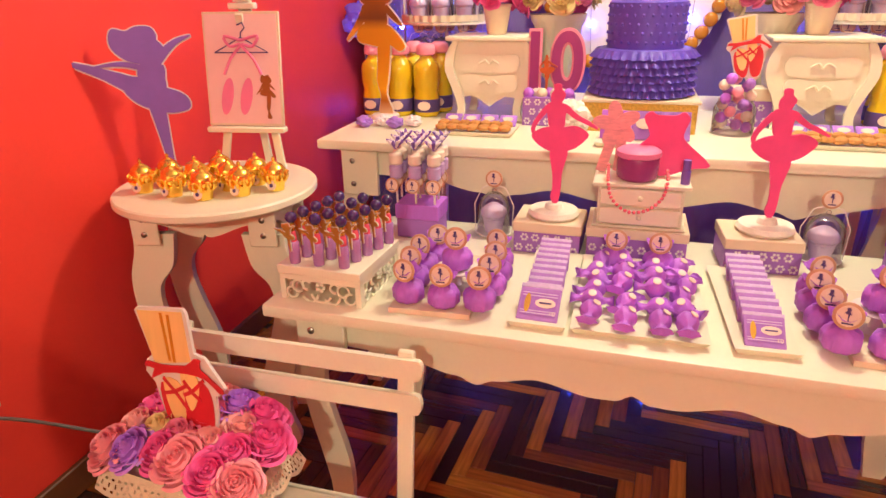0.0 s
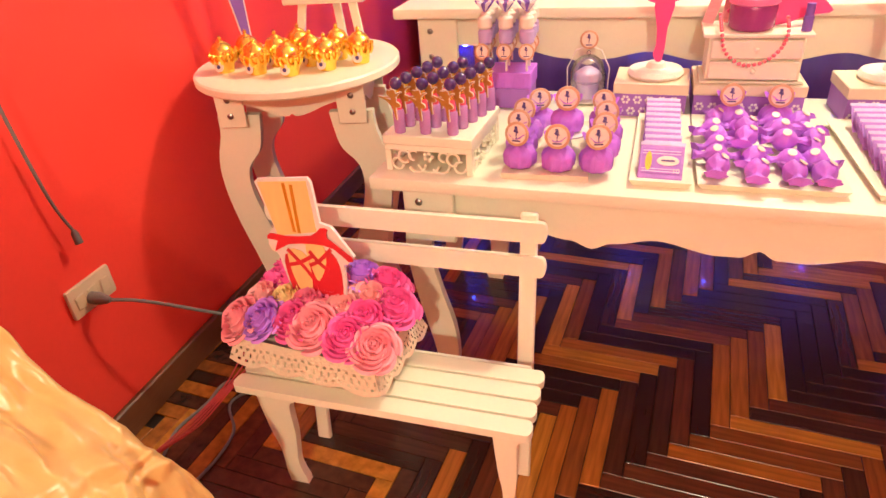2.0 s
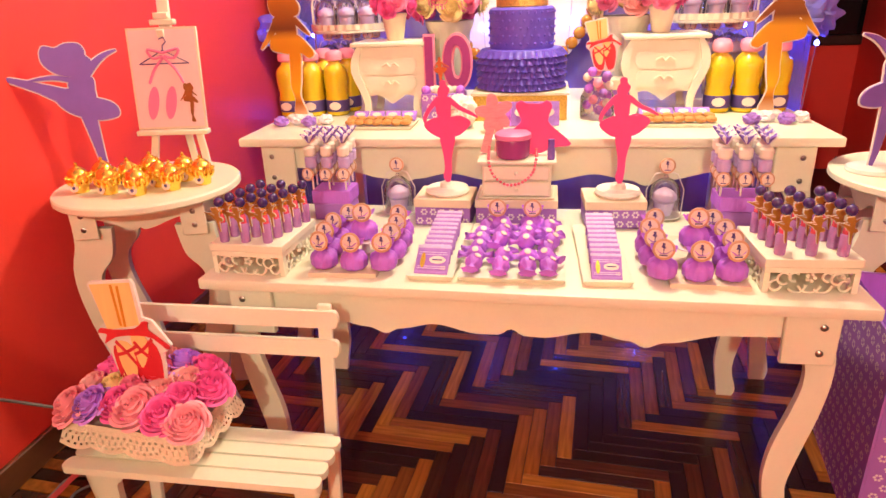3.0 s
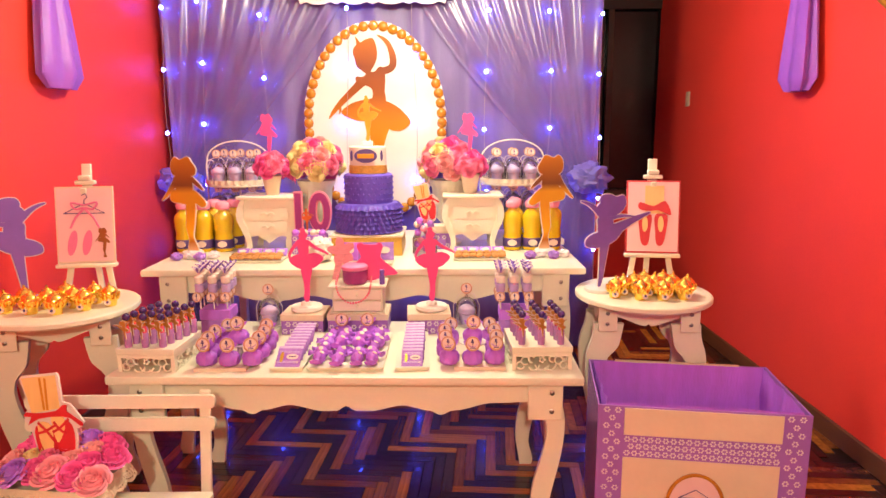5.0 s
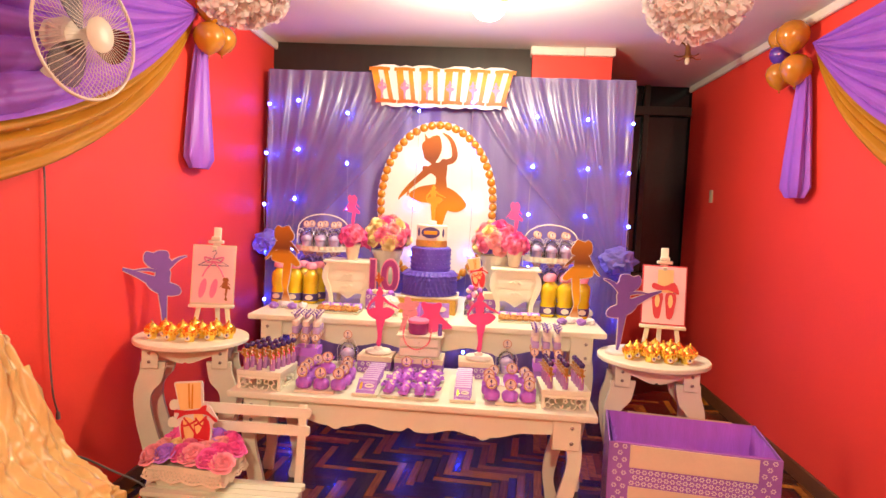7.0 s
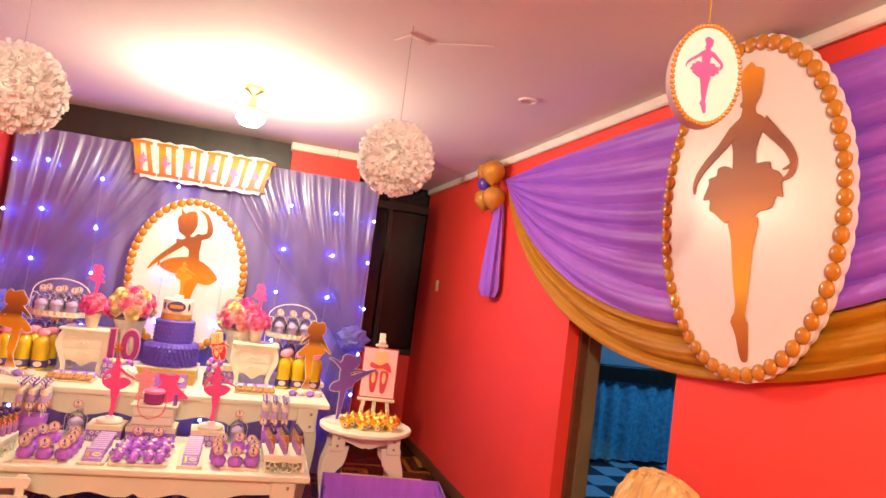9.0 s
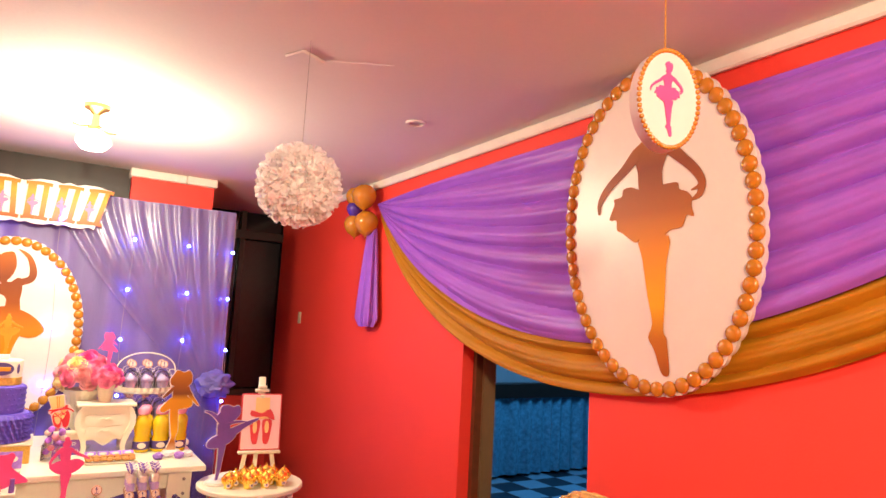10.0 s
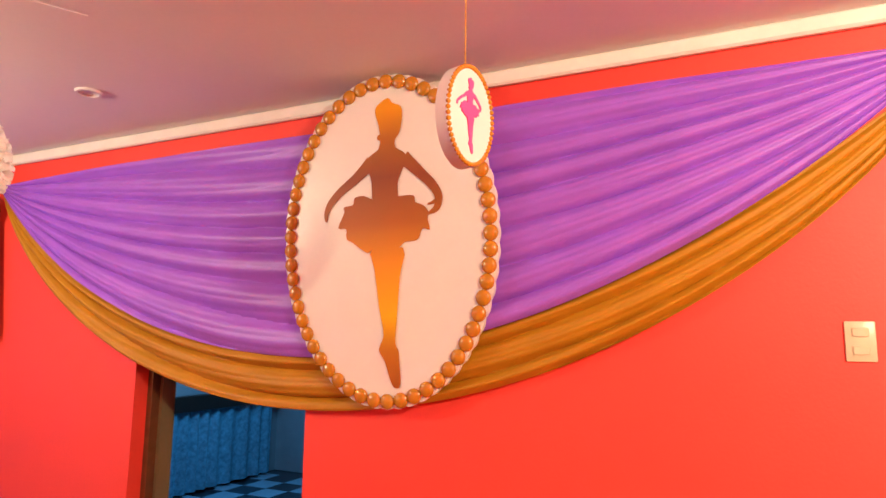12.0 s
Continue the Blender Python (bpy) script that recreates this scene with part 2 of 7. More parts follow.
M_CAKE = mat("violet_fondant", (0.115, 0.07, 0.50), 0.45, vary=0.1, scale=18, subsurf=0.08)
M_CAKE_WHITE = mat("white_fondant", (0.80, 0.73, 0.62), 0.5, vary=0.04)
M_GOLD = mat("gold_foil", (1.0, 0.68, 0.12), 0.16, 0.9, vary=0.1, bump=0.3, bump_scale=120)
M_GLITTER = mat("gold_glitter", (0.75, 0.46, 0.10), 0.35, 0.7, vary=0.35, scale=150, bump=0.8, bump_scale=700)
M_CAKE_BROWN = mat("brown_gold_card", (0.30, 0.10, 0.015), 0.35, 0.25, vary=0.3, scale=12)
M_AMBER = mat("amber_gold_card", (0.66, 0.27, 0.012), 0.35, 0.2, vary=0.25, scale=12)
M_JUICE = mat("yellow_juice", (0.72, 0.52, 0.015), 0.15, vary=0.06, scale=5, coat=0.5, subsurf=0.1)
M_PINK_CAP = mat("pink_cap", (0.85, 0.30, 0.42), 0.4, vary=0.06)
M_RED_RIBBON = mat("red_ribbon_print", (0.62, 0.02, 0.035), 0.45, vary=0.12, scale=12)
M_SKIN = mat("yellow_card_print", (0.86, 0.60, 0.24), 0.5, vary=0.08, scale=14, stretch=(4, 1, 0.3))
M_ROSE = [mat("rose_" + n, c, 0.6, vary=0.1, scale=30, subsurf=0.1) for n, c in (("pink", (0.88, 0.25, 0.42)), ("magenta", (0.86, 0.13, 0.42)), ("salmon", (0.92, 0.37, 0.44)), ("cream", (0.88, 0.74, 0.36)), ("lilac", (0.55, 0.24, 0.84)), ("blush", (0.88, 0.42, 0.42)))]
M_LACE = mat("white_lace", (0.74, 0.65, 0.48), 0.7, vary=0.1, bump=0.6, bump_scale=250)
M_COOKIE = mat("baked_cookie", (0.55, 0.27, 0.08), 0.7, vary=0.3, scale=50, bump=0.5)
M_TAG = mat("cream_paper_tag", (0.80, 0.66, 0.56), 0.5, vary=0.05)
M_TAG_RIM = mat("bronze_tag_rim", (0.58, 0.33, 0.20), 0.45, vary=0.1)
M_INK = mat("violet_ink", (0.08, 0.045, 0.20), 0.5, vary=0.05)
M_NAVY_BALL = mat("dark_violet_glitter", (0.05, 0.02, 0.13), 0.2, vary=0.4, scale=60, coat=0.5)
M_GLOSS_TUBE = mat("lilac_gel", (0.42, 0.20, 0.48), 0.12, vary=0.1, coat=0.5)
M_GLOSS_PINK = mat("pink_lip_gel", (0.80, 0.10, 0.16), 0.15, vary=0.1, coat=0.5)
M_CLEAR = glass("clear_plastic")
M_BAG = glass("clear_cellophane", (0.92, 0.85, 0.92), 0.1, 0.6)
def thin_cloth(name, colour, through_part, clear=0.0, gloss=0.0, gloss_rough=0.3):
    """Thin paper or cloth that lets part of the light through."""
    m = bpy.data.materials.new(name)
    m.use_nodes = True
    nt = m.node_tree
    nt.nodes.clear()
    out = nt.nodes.new("ShaderNodeOutputMaterial")
    d = nt.nodes.new("ShaderNodeBsdfDiffuse")
    t = nt.nodes.new("ShaderNodeBsdfTranslucent")
    d.inputs[0].default_value = t.inputs[0].default_value = (*colour, 1)
    mx = nt.nodes.new("ShaderNodeMixShader")
    mx.inputs[0].default_value = through_part
    nt.links.new(d.outputs[0], mx.inputs[1])
    nt.links.new(t.outputs[0], mx.inputs[2])
    last = mx
    if gloss:
        g = nt.nodes.new("ShaderNodeBsdfGlossy")
        g.inputs["Roughness"].default_value = gloss_rough
        m2 = nt.nodes.new("ShaderNodeMixShader")
        m2.inputs[0].default_value = gloss
        nt.links.new(last.outputs[0], m2.inputs[1])
        nt.links.new(g.outputs[0], m2.inputs[2])
        last = m2
    if clear:
        c = nt.nodes.new("ShaderNodeBsdfTransparent")
        m3 = nt.nodes.new("ShaderNodeMixShader")
        m3.inputs[0].default_value = clear
        nt.links.new(last.outputs[0], m3.inputs[1])
        nt.links.new(c.outputs[0], m3.inputs[2])
        last = m3
    nt.links.new(last.outputs[0], out.inputs[0])
    return m


M_TISSUE = thin_cloth("cream_tissue_paper", (0.98, 0.97, 0.95), 0.38)
M_CORE = mat("packed_tissue_paper", (0.93, 0.91, 0.86), 0.8, vary=0.03)
M_BOARD = mat("glossy_cream_print", (0.79, 0.735, 0.66), 0.3, vary=0.03, scale=8)
M_GLOSS_FIG = mat("bronze_gold_foil", (0.46, 0.23, 0.04), 0.35, 0.4, vary=0.15, scale=40)
M_BALLOON = mat("gold_balloon_latex", (0.55, 0.22, 0.015), 0.18, vary=0.05, coat=0.4)
M_BALLOON_P = mat("violet_balloon_latex", (0.10, 0.04, 0.36), 0.18, vary=0.05, coat=0.4)
M_PLASTIC = mat("ivory_plastic", (0.66, 0.55, 0.36), 0.35, vary=0.04)
M_GREY = mat("grey_rubber_cable", (0.16, 0.15, 0.14), 0.5, vary=0.1)
M_RED_WIRE = mat("red_wire", (0.52, 0.05, 0.05), 0.5, vary=0.1)
M_BRASS = mat("aged_brass", (0.40, 0.25, 0.08), 0.3, 1.0, vary=0.2)
M_FROST = mat("lit_glass", (0.9, 0.85, 0.75), 0.2, emit=(1.0, 0.80, 0.55), power=30)
M_LED = mat("blue_led", (0.3, 0.35, 1.0), 0.3, emit=(0.04, 0.075, 1.0), power=110)
M_WIRE = mat("thin_lamp_wire", (0.35, 0.28, 0.28), 0.5)
M_OLIVE = mat("olive_painted_jamb", (0.20, 0.15, 0.07), 0.5, vary=0.15)
M_TEAL = mat("teal_patterned_curtain", (0.10, 0.32, 0.42), 0.7, vary=0.5, scale=22)
M_TILE_D = mat("dark_floor_tile", (0.02, 0.03, 0.04), 0.3)
M_TILE_L = mat("pale_floor_tile", (0.25, 0.40, 0.48), 0.3)
M_BLIND = mat("pale_plaster", (0.30, 0.33, 0.34), 0.7)
M_RIBBON = mat("pale_pink_ribbon", (0.84, 0.36, 0.40), 0.5, vary=0.25, scale=40, stretch=(1, 1, 4))
M_PEARL_PINK = mat("pink_pearl", (0.85, 0.16, 0.22), 0.25, coat=0.5)
M_PURPLE_GLOSS = mat("plum_glossy_box", (0.30, 0.04, 0.20), 0.25, vary=0.15, coat=0.4)
M_LAMB = mat("white_plush", (0.82, 0.78, 0.68), 0.9, vary=0.08, bump=0.8, bump_scale=120)
M_FAN = mat("cream_fan_plastic", (0.70, 0.62, 0.48), 0.4, vary=0.05)
M_BLADE = glass("smoky_fan_blade", (0.55, 0.55, 0.52), 0.1, 0.8)
M_SWATCH = mat("violet_wrapper_film", (0.36, 0.17, 0.66), 0.42, vary=0.3, scale=30, random_hue=0.2)
# pale film edges, whitened further to carry the bars' white sheen
M_FILM_EDGE = mat("pale_film_edge_sheen", (0.60, 0.48, 0.74), 0.35, vary=0.2, scale=60)
M_ORANGE_PRINT = mat("orange_gold_letter_print", (0.50, 0.085, 0.008), 0.45, vary=0.3, scale=7)
M_PINK_PRINT = mat("pink_print", (0.78, 0.20, 0.40), 0.5, vary=0.1)
M_PICTURE = mat("pale_pink_picture", (0.84, 0.60, 0.60), 0.5, vary=0.06)


def gradient_mat(name, stops, z0, z1, rough=0.45):
    """A print whose colour runs through the stops along its height."""
    m = bpy.data.materials.new(name)
    m.use_nodes = True
    nt = m.node_tree
    b = nt.nodes["Principled BSDF"]
    b.inputs["Roughness"].default_value = rough
    b.inputs["Specular IOR Level"].default_value = 0.3
    co = nt.nodes.new("ShaderNodeTexCoord")
    sp = nt.nodes.new("ShaderNodeSeparateXYZ")
    mr = nt.nodes.new("ShaderNodeMapRange")
    mr.inputs[1].default_value, mr.inputs[2].default_value = z0, z1
    cr = nt.nodes.new("ShaderNodeValToRGB")
    els = cr.color_ramp.elements
    els[0].position, els[0].color = stops[0][0], (*stops[0][1], 1)
    els[1].position, els[1].color = stops[-1][0], (*stops[-1][1], 1)
    for p, c in stops[1:-1]:
        els.new(p).color = (*c, 1)
    nt.links.new(co.outputs["Object"], sp.inputs[0])
    nt.links.new(sp.outputs[2], mr.inputs[0])
    nt.links.new(mr.outputs[0], cr.inputs[0])
    nt.links.new(cr.outputs[0], b.inputs["Base Color"])
    return m


def plank_mat(island):
    """Parquet strips of very different browns, each with its own grain."""
    m = bpy.data.materials.new("parquet_wood")
    m.use_nodes = True
    nt = m.node_tree
    b = nt.nodes["Principled BSDF"]
    b.inputs["Roughness"].default_value = 0.23
    b.inputs["Coat Weight"].default_value = 0.15
    src = nt.nodes.new("ShaderNodeNewGeometry") if island else nt.nodes.new("ShaderNodeObjectInfo")
    rnd = src.outputs["Random Per Island"] if island else src.outputs["Random"]
    cr = nt.nodes.new("ShaderNodeValToRGB")
    cr.color_ramp.interpolation = "CONSTANT"
    els = cr.color_ramp.elements
    els[0].position, els[0].color = 0.0, (0.034, 0.011, 0.007, 1)
    els[1].position, els[1].color = 0.30, (0.060, 0.021, 0.011, 1)
    for p, c in ((0.43, (0.11, 0.032, 0.014, 1)), (0.55, (0.22, 0.068, 0.014, 1)), (0.67, (0.36, 0.125, 0.018, 1)), (0.82, (0.48, 0.20, 0.026, 1)), (0.95, (0.06, 0.02, 0.012, 1))):
        e = els.new(p)
        e.color = c
    nt.links.new(rnd, cr.inputs[0])
    co = nt.nodes.new("ShaderNodeTexCoord")
    mp = nt.nodes.new("ShaderNodeMapping")
    mp.inputs["Scale"].default_value = (4, 60, 30) if not island else (25, 25, 25)
    nt.links.new(co.outputs["Object"], mp.inputs[0])
    n = nt.nodes.new("ShaderNodeTexNoise")
    n.inputs["Scale"].default_value, n.inputs["Detail"].default_value = 1.5, 8
    nt.links.new(mp.outputs[0], n.inputs["Vector"])
    mr = nt.nodes.new("ShaderNodeMapRange")
    mr.inputs[1].default_value, mr.inputs[2].default_value, mr.inputs[3].default_value, mr.inputs[4].default_value = 0.25, 0.75, 0.55, 1.4
    nt.links.new(n.outputs[0], mr.inputs[0])
    hs = nt.nodes.new("ShaderNodeHueSaturation")
    nt.links.new(cr.outputs[0], hs.inputs["Color"])
    nt.links.new(mr.outputs[0], hs.inputs["Value"])
    nt.links.new(hs.outputs[0], b.inputs["Base Color"])
    bp = nt.nodes.new("ShaderNodeBump")
    bp.inputs["Strength"].default_value, bp.inputs["Distance"].default_value = 0.12, 0.002
    nt.links.new(n.outputs[0], bp.inputs["Height"])
    nt.links.new(bp.outputs[0], b.inputs["Normal"])
    return m


# ---- trims of the room ----
bm = box(WALL_R - 0.018, WALL_R - 0.001, FRONT, DOOR0 - 0.02, 0, 0.09, 0.004)
box(WALL_R - 0.018, WALL_R - 0.001, DOOR1 + 0.02, BACK, 0, 0.09, 0.004, bm)
box(WALL_L + 0.001, WALL_L + 0.018, FRONT, BACK, 0, 0.085, 0.004, bm)
setting("baseboard", bm, M_SKIRTING, "dark stained wooden skirting board along the walls", "baseboard")
bm = box(WALL_R - 0.03, WALL_R - 0.001, FRONT, BACK, CEIL - 0.055, CEIL - 0.001, 0.008)
box(WALL_L + 0.001, WALL_L + 0.03, FRONT, BACK, CEIL - 0.055, CEIL - 0.001, 0.008, bm)
setting("cornice", bm, M_CORNICE, "cream painted plaster cornice under the ceiling", "cornice")
bm = box(0.53, 0.90, 2.09, 2.37, CEIL - 0.06, CEIL - 0.001, 0.006)
box(0.902, 1.115, 2.08, 2.36, CEIL - 0.06, CEIL - 0.001, 0.006, bm)
setting("trim", bm, M_CORNICE, "cream painted cornice round the red pier", "trim")
bm = box(WALL_L, WALL_R, BACK - 0.03, BACK, 0.82, 0.88, 0.006)
for x in (-0.6, 0.2, 1.25, 1.62):
    box(x, x + 0.05, BACK - 0.02, BACK + 0.03, 0.88, CEIL, 0.004, bm)
box(WALL_L, WALL_R, BACK - 0.025, BACK + 0.02, 2.28, 2.36, 0.004, bm)
setting("window_frame", bm, M_DARK, "dark stained wooden window frame with mullions", "window frame")

# doorway: frame, and the dark room behind it
bm = box(WALL_R + 0.115, WALL_R + 0.19, DOOR1 - 0.045, DOOR1 - 0.001, 0, DOOR_H)
setting("door_1", bm, M_OLIVE, "olive wooden door jamb in the red wall", "door frame")
setting("door_frame", box(WALL_R + 0.07, WALL_R + 0.113, DOOR1 - 0.030, DOOR1 - 0.001, 0, DOOR_H), M_SKIRTING, "dark stained door frame beside the olive jamb", "door frame")
setting("floor_2", box(WALL_R + 0.001, 6.6, -3.2, 3.2, -0.14, -0.006), M_TILE_D, "dark and pale checkered tile floor next door", "floor")
tile = box(-0.145, 0.145, -0.145, 0.145, -0.005, 0.0, 0.002)
bm = bmesh.new()
for i in range(13):
    for j in range(15):
        if (i + j) % 2 == 0:
            join(bm, box(2.3 + i * 0.3, 2.59 + i * 0.3, -1.6 + j * 0.3, -1.31 + j * 0.3, -0.005, 0.0))
tile.free()
tagged(link("checker_tiles", bm, M_TILE_L), "pale square floor tiles in a checkered pattern", "floor tiles", "", "stuff")
bm = box(6.4, 6.55, -3.2, 3.2, 0, CEIL)
box(WALL_R + 0.2, 6.4, 2.85, 3.0, 0, CEIL, bm=bm)
box(WALL_R + 0.2, 6.4, -3.2, -3.05, 0, CEIL, bm=bm)
setting("wall_far", bm, M_BLIND, "plain plaster walls of the dim room next door", "wall")
setting("ceiling_2", box(WALL_R + 0.2, 6.6, -3.2, 3.2, CEIL, CEIL + 0.1), M_BLIND, "plain ceiling of the dim room next door", "ceiling")


def curtain_at(u, v):
    x = 3.2 + 3.0 * u
    return (x, 2.75 + 0.03 * math.sin(x * 36 + 2.2 * math.sin(x * 5)) * (1.1 - 0.4 * v), 0.03 + 0.80 * v)


far_curtain = thing("curtain", pose(0, 0, 0), "teal patterned curtain hanging at a night window", "curtain")
part("cloth", sheet(curtain_at, 150, 6), M_TEAL, far_curtain)
part("curtain_rail", box(3.1, 6.3, 2.70, 2.80, 0.83, 0.99, 0.01), M_DARK, far_curtain)


# ---- generic small builders ----
def strip(pts, widths):
    """The outline of a limb: a line of points with a width at each."""
    P = [Vector((p[0], p[1])) for p in pts]
    L, R = [], []
    for i, p in enumerate(P):
        d = (P[min(i + 1, len(P) - 1)] - P[max(i - 1, 0)]).normalized()
        n = Vector((-d.y, d.x))
        L.append(p + n * widths[i] / 2)
        R.append(p - n * widths[i] / 2)
    return [tuple(v) for v in L + R[::-1]]


def limb(pts, widths):
    """A tapering arm or leg along a smooth line, with a width at each given point."""
    line = smooth_loop(pts, 4, False)
    w = []
    for i in range(len(line)):
        k = min(i // 4, len(widths) - 2)
        f = i / 4 - k
        w.append(widths[k] * (1 - f) + widths[k + 1] * f)
    return strip(line, w)


def figure_ruffled():
    """Seen from the front, arms lowered round a ruffled skirt, one pointed foot."""
    return [
        smooth_loop(((-0.008, 1), (0.009, 0.981), (0.044, 0.963), (0.048, 0.927), (0.039, 0.876), (0.019, 0.848), (0.015, 0.823), (-0.035, 0.823), (-0.039, 0.854), (-0.044, 0.904), (-0.055, 0.936), (-0.059, 0.963), (-0.045, 0.983)), 3),
        smooth_loop(((-0.037, 0.842), (-0.048, 0.819), (-0.089, 0.794), (-0.087, 0.752), (-0.075, 0.707), (-0.064, 0.632), (0.023, 0.632), (0.029, 0.696), (0.051, 0.747), (0.069, 0.778), (0.051, 0.803), (0.023, 0.82), (0.012, 0.842)), 3),
        limb(((0.053, 0.783), (0.118, 0.722), (0.163, 0.677), (0.185, 0.636), (0.176, 0.598), (0.144, 0.581)), (0.05, 0.036, 0.032, 0.028, 0.023, 0.007)),
        limb(((0.18, 0.625), (0.163, 0.618), (0.144, 0.614)), (0.016, 0.011, 0.005)),
        limb(((-0.075, 0.778), (-0.139, 0.726), (-0.203, 0.684), (-0.248, 0.643), (-0.266, 0.609), (-0.267, 0.578)), (0.052, 0.036, 0.032, 0.027, 0.018, 0.006)),
        smooth_loop(((-0.062, 0.645), (-0.107, 0.661), (-0.144, 0.657), (-0.152, 0.632), (-0.19, 0.626), (-0.188, 0.606), (-0.215, 0.553), (-0.181, 0.548), (-0.179, 0.512), (-0.152, 0.497), (-0.096, 0.459), (-0.073, 0.47), (-0.039, 0.452), (0.017, 0.459), (0.051, 0.488), (0.084, 0.492), (0.107, 0.499), (0.124, 0.533), (0.15, 0.527), (0.143, 0.561), (0.145, 0.589), (0.127, 0.611), (0.096, 0.625), (0.089, 0.648), (0.023, 0.649)), 3),
        smooth_loop(((-0.075, 0.471), (-0.064, 0.398), (-0.045, 0.262), (-0.029, 0.175), (-0.048, 0.125), (-0.024, 0.084), (-0.001, 0.017), (0.017, -0.002), (0.034, 0.011), (0.03, 0.093), (0.027, 0.125), (0.015, 0.15), (0.023, 0.24), (0.035, 0.375), (0.048, 0.471)), 3),
        smooth_loop(((-0.037, 0.873), (-0.048, 0.87), (-0.051, 0.859), (-0.043, 0.852), (-0.035, 0.859)), 3),
    ]


def figure_raised():
    """Turned aside, one arm raised over the head and a long swept skirt."""
    return [
        smooth_loop(((-0.057, 0.964), (-0.002, 0.971), (0.023, 0.911), (0.027, 0.839), (0.005, 0.777), (-0.021, 0.738), (-0.041, 0.705), (-0.093, 0.739), (-0.13, 0.768), (-0.141, 0.821), (-0.155, 0.861), (-0.148, 0.902), (-0.127, 0.929), (-0.134, 0.986), (-0.111, 0.957), (-0.093, 0.943)), 3),
        smooth_loop(((-0.041, 0.729), (0.005, 0.729), (0.041, 0.764), (0.073, 0.754), (0.087, 0.679), (0.08, 0.589), (0.084, 0.5), (-0.009, 0.509), (-0.013, 0.589), (-0.052, 0.625), (-0.105, 0.632), (-0.138, 0.661), (-0.134, 0.693), (-0.084, 0.693)), 3),
        limb(((-0.084, 0.661), (-0.164, 0.586), (-0.248, 0.507), (-0.312, 0.436), (-0.352, 0.38)), (0.071, 0.054, 0.046, 0.032, 0.007)),
        limb(((-0.271, 0.482), (-0.263, 0.443), (-0.273, 0.416)), (0.025, 0.018, 0.007)),
        limb(((0.062, 0.729), (0.134, 0.759), (0.148, 0.821), (0.123, 0.911), (0.086, 0.961), (0.03, 0.996)), (0.054, 0.054, 0.054, 0.039, 0.029, 0.007)),
        smooth_loop(((-0.004, 0.532), (-0.084, 0.521), (-0.173, 0.496), (-0.255, 0.436), (-0.223, 0.396), (-0.138, 0.364), (-0.045, 0.354), (-0.021, 0.286), (0.086, 0.304), (0.13, 0.291), (0.188, 0.286), (0.241, 0.311), (0.273, 0.364), (0.184, 0.461), (0.084, 0.514)), 3),
        smooth_loop(((-0.041, 0.393), (-0.027, 0.143), (-0.013, 0), (0.03, 0), (0.059, 0.143), (0.087, 0.25), (0.13, 0.393)), 3),
    ]


def figure_swept():
    """Leaning forward on one leg, the other leg stretched out behind."""
    return [
        smooth_loop(((-0.212, 0.988), (-0.148, 0.972), (-0.085, 0.998), (0.005, 0.993), (0.035, 0.941), (0.031, 0.911), (0.064, 0.871), (0.052, 0.812), (0.005, 0.769), (-0.038, 0.746), (-0.089, 0.762), (-0.172, 0.788), (-0.242, 0.854), (-0.256, 0.918), (-0.24, 0.972)), 3),
        limb(((-0.014, 0.741), (0.075, 0.84), (0.158, 0.901), (0.245, 0.932)), (0.061, 0.052, 0.033, 0.009)),
        smooth_loop(((-0.099, 0.76), (-0.033, 0.765), (0.049, 0.746), (0.047, 0.659), (0.033, 0.588), (-0.101, 0.576), (-0.122, 0.682)), 3),
        limb(((-0.054, 0.729), (-0.207, 0.767), (-0.376, 0.755)), (0.042, 0.031, 0.009)),
        limb(((-0.101, 0.595), (-0.301, 0.699), (-0.442, 0.76), (-0.541, 0.795)), (0.141, 0.071, 0.042, 0.012)),
        smooth_loop(((-0.219, 0.652), (-0.179, 0.685), (-0.089, 0.671), (0.033, 0.605), (0.127, 0.565), (0.176, 0.515), (0.174, 0.454), (0.111, 0.433), (0.028, 0.433), (-0.061, 0.459), (-0.155, 0.511), (-0.221, 0.595)), 3),
        limb(((-0.033, 0.471), (-0.019, 0.294), (-0.007, 0.129), (0.012, 0.002)), (0.104, 0.071, 0.047, 0.021)),
    ]


def figure_doll():
    """A big-headed doll with a wide skirt and one lowered arm."""
    return [
        smooth_loop(((-0.125, 1), (-0.077, 0.971), (0.011, 1), (0.051, 0.945), (0.09, 0.879), (0.077, 0.818), (0.015, 0.796), (-0.044, 0.809), (-0.099, 0.791), (-0.156, 0.818), (-0.178, 0.875), (-0.169, 0.949)), 3),
        smooth_loop(((-0.099, 0.809), (0.022, 0.818), (0.042, 0.747), (0.029, 0.637), (-0.125, 0.655), (-0.143, 0.73), (-0.156, 0.778)), 3),
        limb(((-0.13, 0.743), (-0.204, 0.642), (-0.292, 0.545)), (0.066, 0.044, 0.013)),
        limb(((0.033, 0.778), (0.112, 0.699), (0.16, 0.651)), (0.048, 0.035, 0.011)),
        smooth_loop(((-0.2, 0.607), (-0.121, 0.673), (0.033, 0.662), (0.121, 0.593), (0.182, 0.505), (0.134, 0.47), (0.064, 0.512), (-0.02, 0.501), (-0.099, 0.514), (-0.191, 0.536)), 3),
        smooth_loop(((-0.029, 0.538), (-0.046, 0.352), (-0.055, 0.242), (-0.029, 0.132), (-0.046, 0), (0.064, 0), (0.015, 0.149), (0.037, 0.286), (0.059, 0.538)), 3),
    ]


